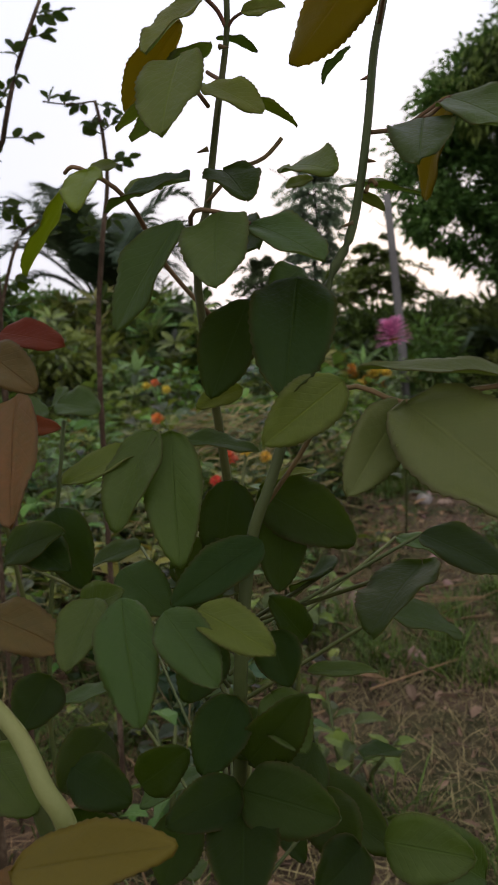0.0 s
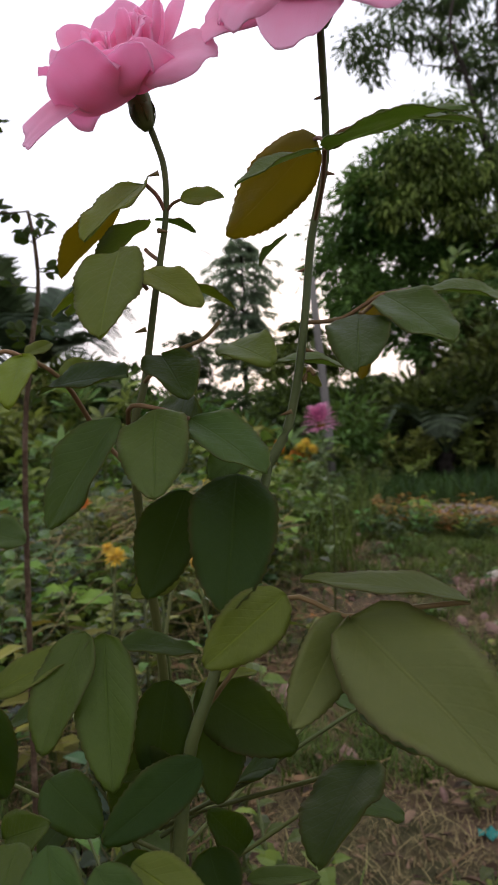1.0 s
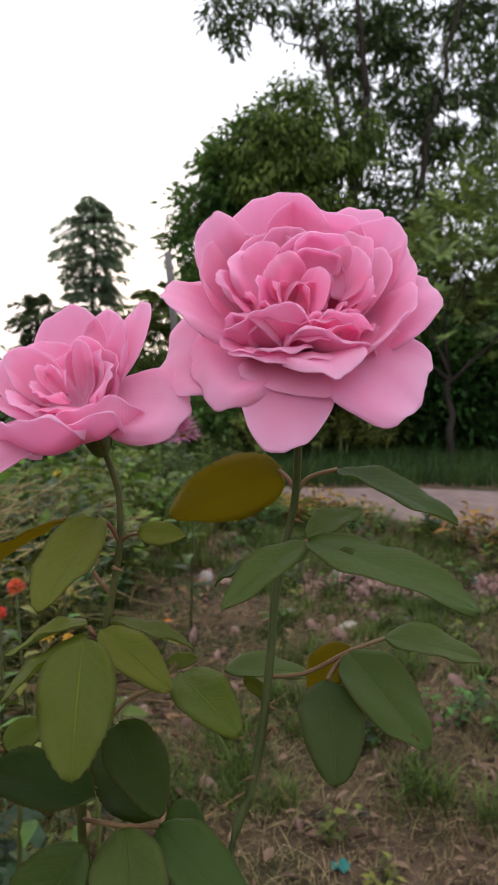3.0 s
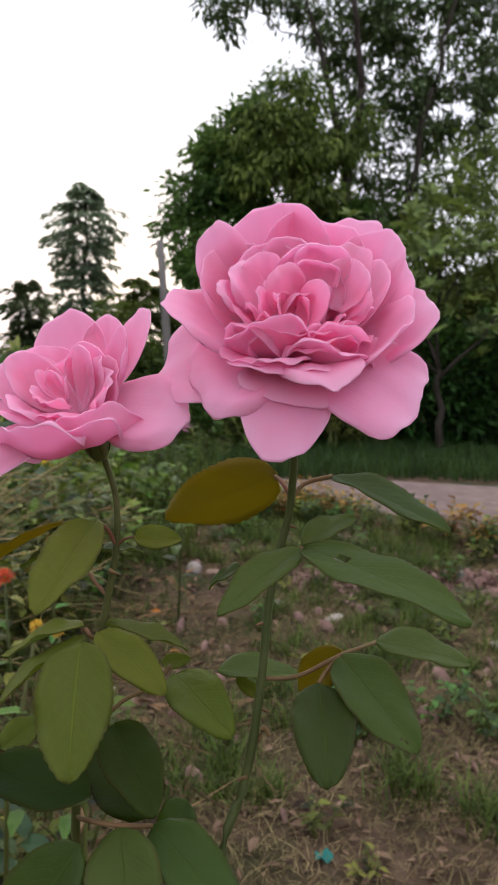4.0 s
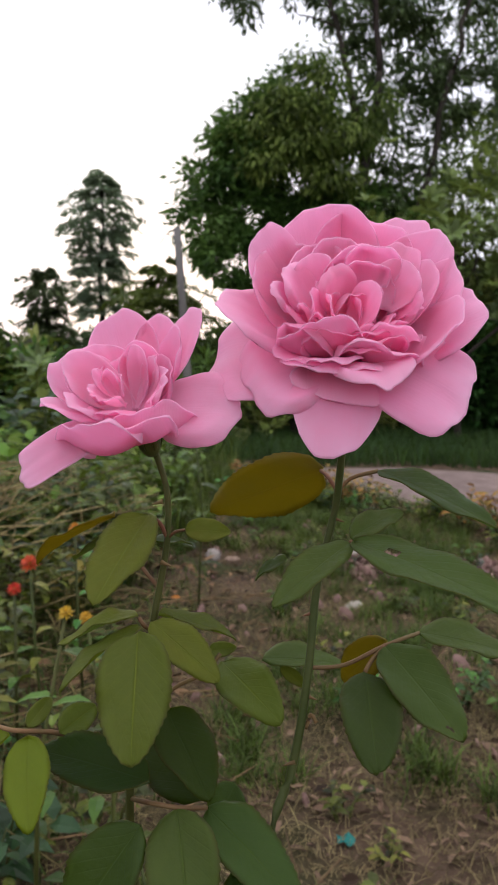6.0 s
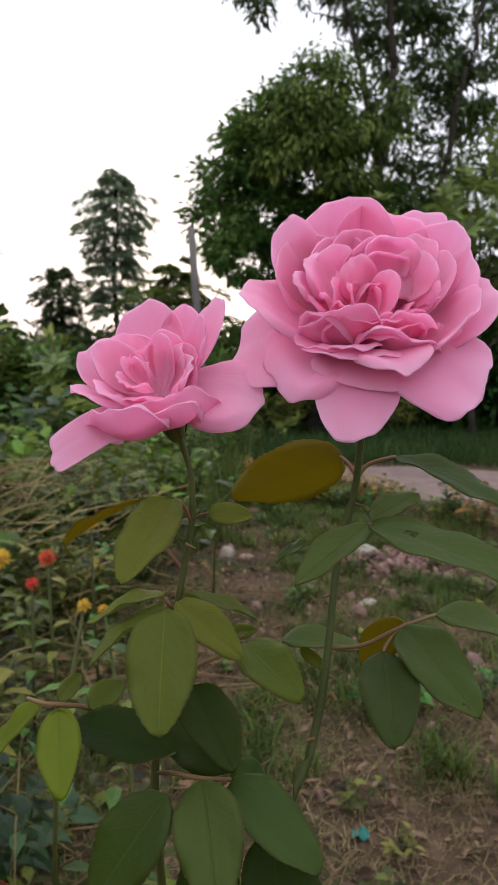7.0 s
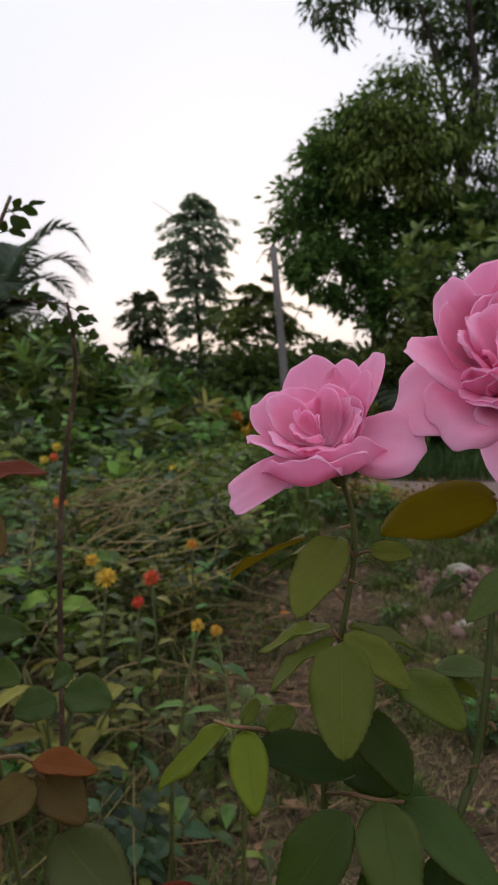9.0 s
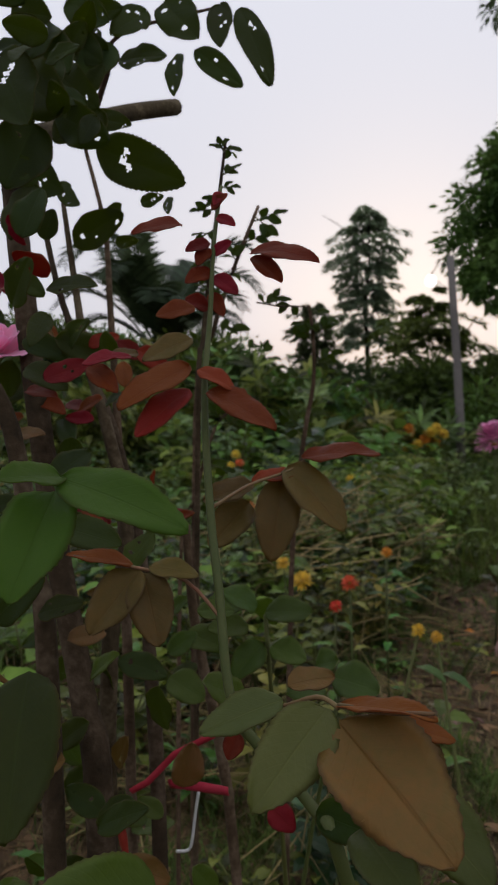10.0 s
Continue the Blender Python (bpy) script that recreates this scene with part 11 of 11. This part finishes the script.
rg = np.random.default_rng(500)
stones = [pebble(510 + i, 1.0, "brick") for i in range(5)]
sv, sf, so = [], [], 0
for i in range(900):
    heap = 0.0
    if i % 3:
        # two low heaps
        x, y = (rg.normal(0.42, 0.15), rg.normal(2.80, 0.10)) if i % 2 else (rg.normal(0.98, 0.16), rg.normal(2.74, 0.10))
        heap = 0.045 * math.exp(-((x - (0.42 if i % 2 else 0.98)) / 0.16) ** 2 - ((y - 2.78) / 0.11) ** 2) * rg.uniform(0, 1)
    else:
        x, y = rg.uniform(-0.3, 2.4), rg.uniform(1.2, 4.0)
    src = stones[i % 5]
    co = np.empty(len(src.vertices) * 3)
    src.vertices.foreach_get("co", co)
    s = rg.uniform(0.006, 0.020) if i % 9 else rg.uniform(0.018, 0.034)
    r = np.array(Euler(rg.uniform(0, 6, 3)).to_matrix())
    sv.append(co.reshape(-1, 3) @ r.T * s + np.array([x, y, ground_height(x, y) + 0.3 * s + heap]))
    sf.append(np.array([tuple(q.vertices) for q in src.polygons]) + so)
    so += len(src.vertices)
put("rubble", fast_mesh("rubble", np.concatenate(sv), np.concatenate(sf), M["brick"], True), None, None, "scattered crumbs of brick and stone on the soil", "rubble", "", "stuff")

rg = np.random.default_rng(505)
n = 5200
cx_, cy_ = rg.uniform(-0.9, 2.2, n), 0.6 + 3.6 * rg.uniform(0, 1, n) ** 1.4
cs_ = rg.uniform(0.0025, 0.0085, n)
cz_ = np.array([ground_height(a, c_) for a, c_ in zip(cx_, cy_)])
oct_ = np.array([(1, 0, 0), (0, 1, 0), (-1, 0, 0), (0, -1, 0), (0, 0, 0.8), (0, 0, -0.6)])
of_ = np.array([(0, 1, 4), (1, 2, 4), (2, 3, 4), (3, 0, 4), (1, 0, 5), (2, 1, 5), (3, 2, 5), (0, 3, 5)])
cv_ = oct_[None] * rg.uniform(0.6, 1.4, (n, 6, 1)) * cs_[:, None, None] + np.stack([cx_, cy_, cz_ + 0.2 * cs_], 1)[:, None]
put("soil_crumbs", fast_mesh("soil_crumbs", cv_.reshape(-1, 3), (of_[None] + 6 * np.arange(n)[:, None, None]).reshape(-1, 3), M["clod"]), None, None, "crumbs of brown soil on the bare ground", "soil", "", "stuff")


def curled(rg, n, xs, ys, size, lift=0.004):
    """Fallen leaves, curled and lying at odd angles."""
    x, y = xs(n), ys(n)
    z = np.array([ground_height(a, b) for a, b in zip(x, y)]) + rg.uniform(0.001, 0.014, n) + lift
    a = rg.uniform(0, 6.283, n)
    along = np.stack([np.cos(a), np.sin(a), rg.normal(size=n) * 0.22], 1)
    nrm = np.stack([rg.normal(size=n) * 0.35, rg.normal(size=n) * 0.35, np.ones(n)], 1)
    L = size * rg.uniform(0.5, 1.4, n)
    return blades(np.stack([x, y, z], 1), along, nrm, L, L * rg.uniform(0.25, 0.5, n), 0.25, rg.uniform(-0.1, 0.25))


rg = np.random.default_rng(520)
v, f = curled(rg, 2600, lambda n: rg.normal(0.35, 0.75, n), lambda n: rg.uniform(0.5, 4.2, n), 0.031)
v2, f2 = curled(rg, 6500, lambda n: rg.uniform(-0.9, 2.2, n), lambda n: rg.uniform(0.5, 4.2, n), 0.018)
v, f = np.concatenate([v, v2]), np.concatenate([f, f2 + len(v)])
put("leaf_litter", fast_mesh("leaf_litter", v, f, M["litter"]), None, None, "dry brown fallen leaves strewn over the soil", "fallen leaves", "", "stuff")
v, f = curled(rg, 1500, lambda n: rg.uniform(-2.2, -0.1, n), lambda n: rg.uniform(0.3, 3.5, n), 0.05)
put("leaf_litter", fast_mesh("leaf_litter", v, f, M["straw"]), None, None, "pale dry leaves and straw under the bushes", "fallen leaves", "", "stuff")

for i, (x, y, z) in enumerate([(-0.205, 2.02, 0.035), (-0.30, 2.35, 0.02)]):
    v, f = blades(np.array([(0, 0, 0.0)]), np.array([(1, 0.3, 0.05)]), np.array([(0.1, -0.2, 1.0)]), 0.035, 0.022, 0.1, 0.1)
    put("fallen_petal", fast_mesh("fallen_petal", v, f, M["orange"]), None, Matrix.Translation((x, y, ground_height(x, y) + 0.008)), "orange petal fallen on the soil", "petal")
M["plastic"] = material("teal_plastic", [(0.012, 0.11, 0.10), (0.02, 0.16, 0.14)], 0.35, 30, 100, 0.1, 0.2)
sheet = np.array([[(0.028 * (i - 1.5) / 3 + 0.003 * math.sin(3 * j), 0.024 * (j - 1.5) / 3, 0.005 + 0.006 * math.sin(2.3 * i + 1.1 * j)) for j in range(4)] for i in range(4)])
put("plastic_scrap", solid_sheet(sheet, 0.0006, "plastic_scrap", [M["plastic"]]), None, Matrix.Translation((0.142, 1.125, ground_height(0.142, 1.125) + 0.004)), "crumpled scrap of teal plastic on the soil", "litter")


# ---- dry stalks piled on the bed ----
rg = np.random.default_rng(540)
b = Buf()
for i in range(190):
    x, y = rg.normal(-0.92, 0.26), rg.normal(2.6, 0.45)
    L = rg.uniform(0.10, 0.42)
    a = rg.normal(0.8, 0.6) if i % 5 else rg.uniform(0, 3.14)
    z = 0.12 + 0.24 * math.exp(-((x + 0.86) / 0.4) ** 2 - ((y - 2.6) / 0.6) ** 2) * rg.uniform(0.6, 1.2)
    d = Vector((math.cos(a), math.sin(a), rg.normal(0.22, 0.22))) * L / 2
    c = Vector((x, y, z))
    b.tube([tuple(c - d), tuple(c + Vector((0, 0, rg.uniform(-0.02, 0.03)))), tuple(c + d)], [0.0024, 0.0021, 0.0013], 4)
put("dry_stalks", b.mesh("dry_stalks", [M["stalk_pale"]]), None, None, "heap of long dry pale stalks on the flower bed", "dry stalks", "", "stuff")
b = Buf()
for i in range(330):
    x, y = rg.uniform(-1.35, -0.32), rg.uniform(0.85, 2.3)
    L, a = rg.uniform(0.08, 0.34), rg.normal(0.7, 0.8)
    c = Vector((x, y, ground_height(x, y) + rg.uniform(0.02, 0.17)))
    d = Vector((math.cos(a), math.sin(a), rg.normal() * 0.22)) * L / 2
    b.tube([tuple(c - d), tuple(c + Vector((rg.normal() * 0.012, 0, rg.uniform(-0.01, 0.03)))), tuple(c + d)], [0.0013, 0.0012, 0.0007], 4)
put("dry_stalks", b.mesh("dry_stalks", [M["straw"]]), None, None, "tangle of dry pale stems between the bed plants", "dry stalks", "", "stuff")
b = Buf()
for i in range(260):
    x, y = rg.uniform(-2.0, 0.1), rg.uniform(0.5, 2.4)
    L, a = rg.uniform(0.06, 0.28), rg.uniform(0, 3.14)
    c = Vector((x, y, ground_height(x, y) + rg.uniform(0.01, 0.05)))
    d = Vector((math.cos(a), math.sin(a), rg.normal() * 0.12)) * L / 2
    b.tube([tuple(c - d), tuple(c + d)], [0.0022, 0.0012], 4)
put("dry_twigs", b.mesh("dry_twigs", [M["straw"]]), None, None, "dry broken twigs lying under the bushes", "twigs", "", "stuff")


# ---- grass ----
def grass(name, n, seed, place, height, width, label, lean=0.5, mat="grass"):
    rg = np.random.default_rng(seed)
    P = []
    while len(P) < n:
        q = place(rg)
        if q is not None:
            P.append((q[0], q[1], ground_height(q[0], q[1]) - 0.004))
    P = np.array(P)
    a = rg.uniform(0, 6.283, n)
    h = height * rg.uniform(0.4, 1.25, n)
    d = np.stack([np.cos(a), np.sin(a), np.zeros(n)], 1)
    s = np.stack([-np.sin(a), np.cos(a), np.zeros(n)], 1) * (width * rg.uniform(0.6, 1.2, n))[:, None]
    l = (lean * rg.uniform(0.2, 1.4, n) * h)[:, None]
    up = np.array([0, 0, 1.0])
    m1 = P + up * (h * 0.5)[:, None] + d * l * 0.3
    m2 = P + up * (h * 0.85)[:, None] + d * l * 0.75
    t = P + up * (h * 0.95)[:, None] + d * l * 1.2
    verts = np.stack([P - s, P + s, m1 - s * 0.85, m1 + s * 0.85, m2 - s * 0.5, m2 + s * 0.5, t], 1).reshape(-1, 3)
    f = np.array([(0, 1, 3), (0, 3, 2), (2, 3, 5), (2, 5, 4), (4, 5, 6)])
    faces = (f[None] + 7 * np.arange(n)[:, None, None]).reshape(-1, 3)
    return put(name, fast_mesh(name, verts, faces, M[mat]), None, None, label, "grass", "", "stuff")


def clearing(rg):
    x, y = rg.uniform(-0.9, 2.8), rg.uniform(0.7, 5.4)
    if ((x + 0.2) / 0.24) ** 2 + ((y - 2.3) / 0.75) ** 2 < 1 + 0.5 * noise.noise((x * 8, y * 8, 1.0)):
        return None
    g = noise.noise((x * 2.2, y * 2.2, 7.0)) + 0.5 * noise.noise((x * 9, y * 9, 3.0))
    return None if on_road(x, y) or g < 0.02 + 0.1 * rg.uniform() else (x, y)


def open_ground(rg):
    x, y = rg.uniform(-0.9, 2.4), rg.uniform(0.6, 4.6)
    return None if on_road(x, y) or noise.noise((x * 3.1, y * 3.1, 11.0)) < rg.uniform(-0.5, 0.35) else (x, y)


def verge(rg):
    x, y = rg.uniform(-1.5, 6.0), rg.uniform(5.66, 8.2)
    return (x, y)


def bare(x, y):
    """Trodden soil: beside the bed and close in front of the bush."""
    return ((x + 0.2) / 0.24) ** 2 + ((y - 2.3) / 0.75) ** 2 < 1 or ((x - 0.15) / 0.45) ** 2 + ((y - 1.05) / 0.17) ** 2 < 1 or ((x - 0.7) / 0.5) ** 2 + ((y - 2.76) / 0.13) ** 2 < 1


tuft_rng = np.random.default_rng(611)
tufts = []
while len(tufts) < 620:
    x, y = tuft_rng.uniform(-0.7, 2.6), 0.75 + 4.2 * tuft_rng.uniform() ** 1.3
    if not bare(x, y) and not on_road(x, y) and noise.noise((x * 2.4, y * 2.4, 7.0)) > tuft_rng.uniform(-0.55, 0.25):
        tufts.append((x, y, tuft_rng.uniform(0.012, 0.035)))


def in_tuft(rg):
    x, y, r = tufts[int(rg.integers(len(tufts)))]
    return x + rg.normal() * r, y + rg.normal() * r


grass("grass", 44000, 601, in_tuft, 0.058, 0.0017, "tufts of green grass on the clearing", 0.95)
grass("grass", 16000, 606, lambda r: (lambda q: q if q and q[1] > 3.0 else None)(clearing(r)), 0.055, 0.0020, "short green grass towards the track", 0.9)
grass("grass", 82000, 602, lambda r: (lambda q: None if q is None or (bare(*q) and r.uniform() < 0.8) else q)(open_ground(r)), 0.027, 0.0010, "mat of dead straw-coloured grass on the clearing", 2.0, "thatch")
grass("grass", 9000, 608, lambda r: (r.uniform(-1.5, -0.45), r.uniform(0.6, 1.7)), 0.035, 0.0008, "dry straw lying under the old canes", 3.0, "straw")
grass("grass", 34000, 607, lambda r: (r.uniform(-0.5, 1.2), 0.75 + 1.8 * r.uniform() ** 1.2), 0.020, 0.0008, "fine dead grass and straw litter near the rose bush", 2.2, "thatch")
grass("grass", 30000, 603, verge, 0.15, 0.004, "tall green grass on the verge below the hedge", 0.6, "grass_verge")
grass("grass", 9000, 604, lambda r: (r.uniform(-4.5, -0.2), r.uniform(3.0, 8.5)), 0.22, 0.004, "green grass between the bed plants", 0.7)
grass("grass", 5000, 605, lambda r: (r.uniform(-2.4, -0.2), r.uniform(0.5, 3.0)), 0.06, 0.0016, "short grass under the bushes", 0.9)
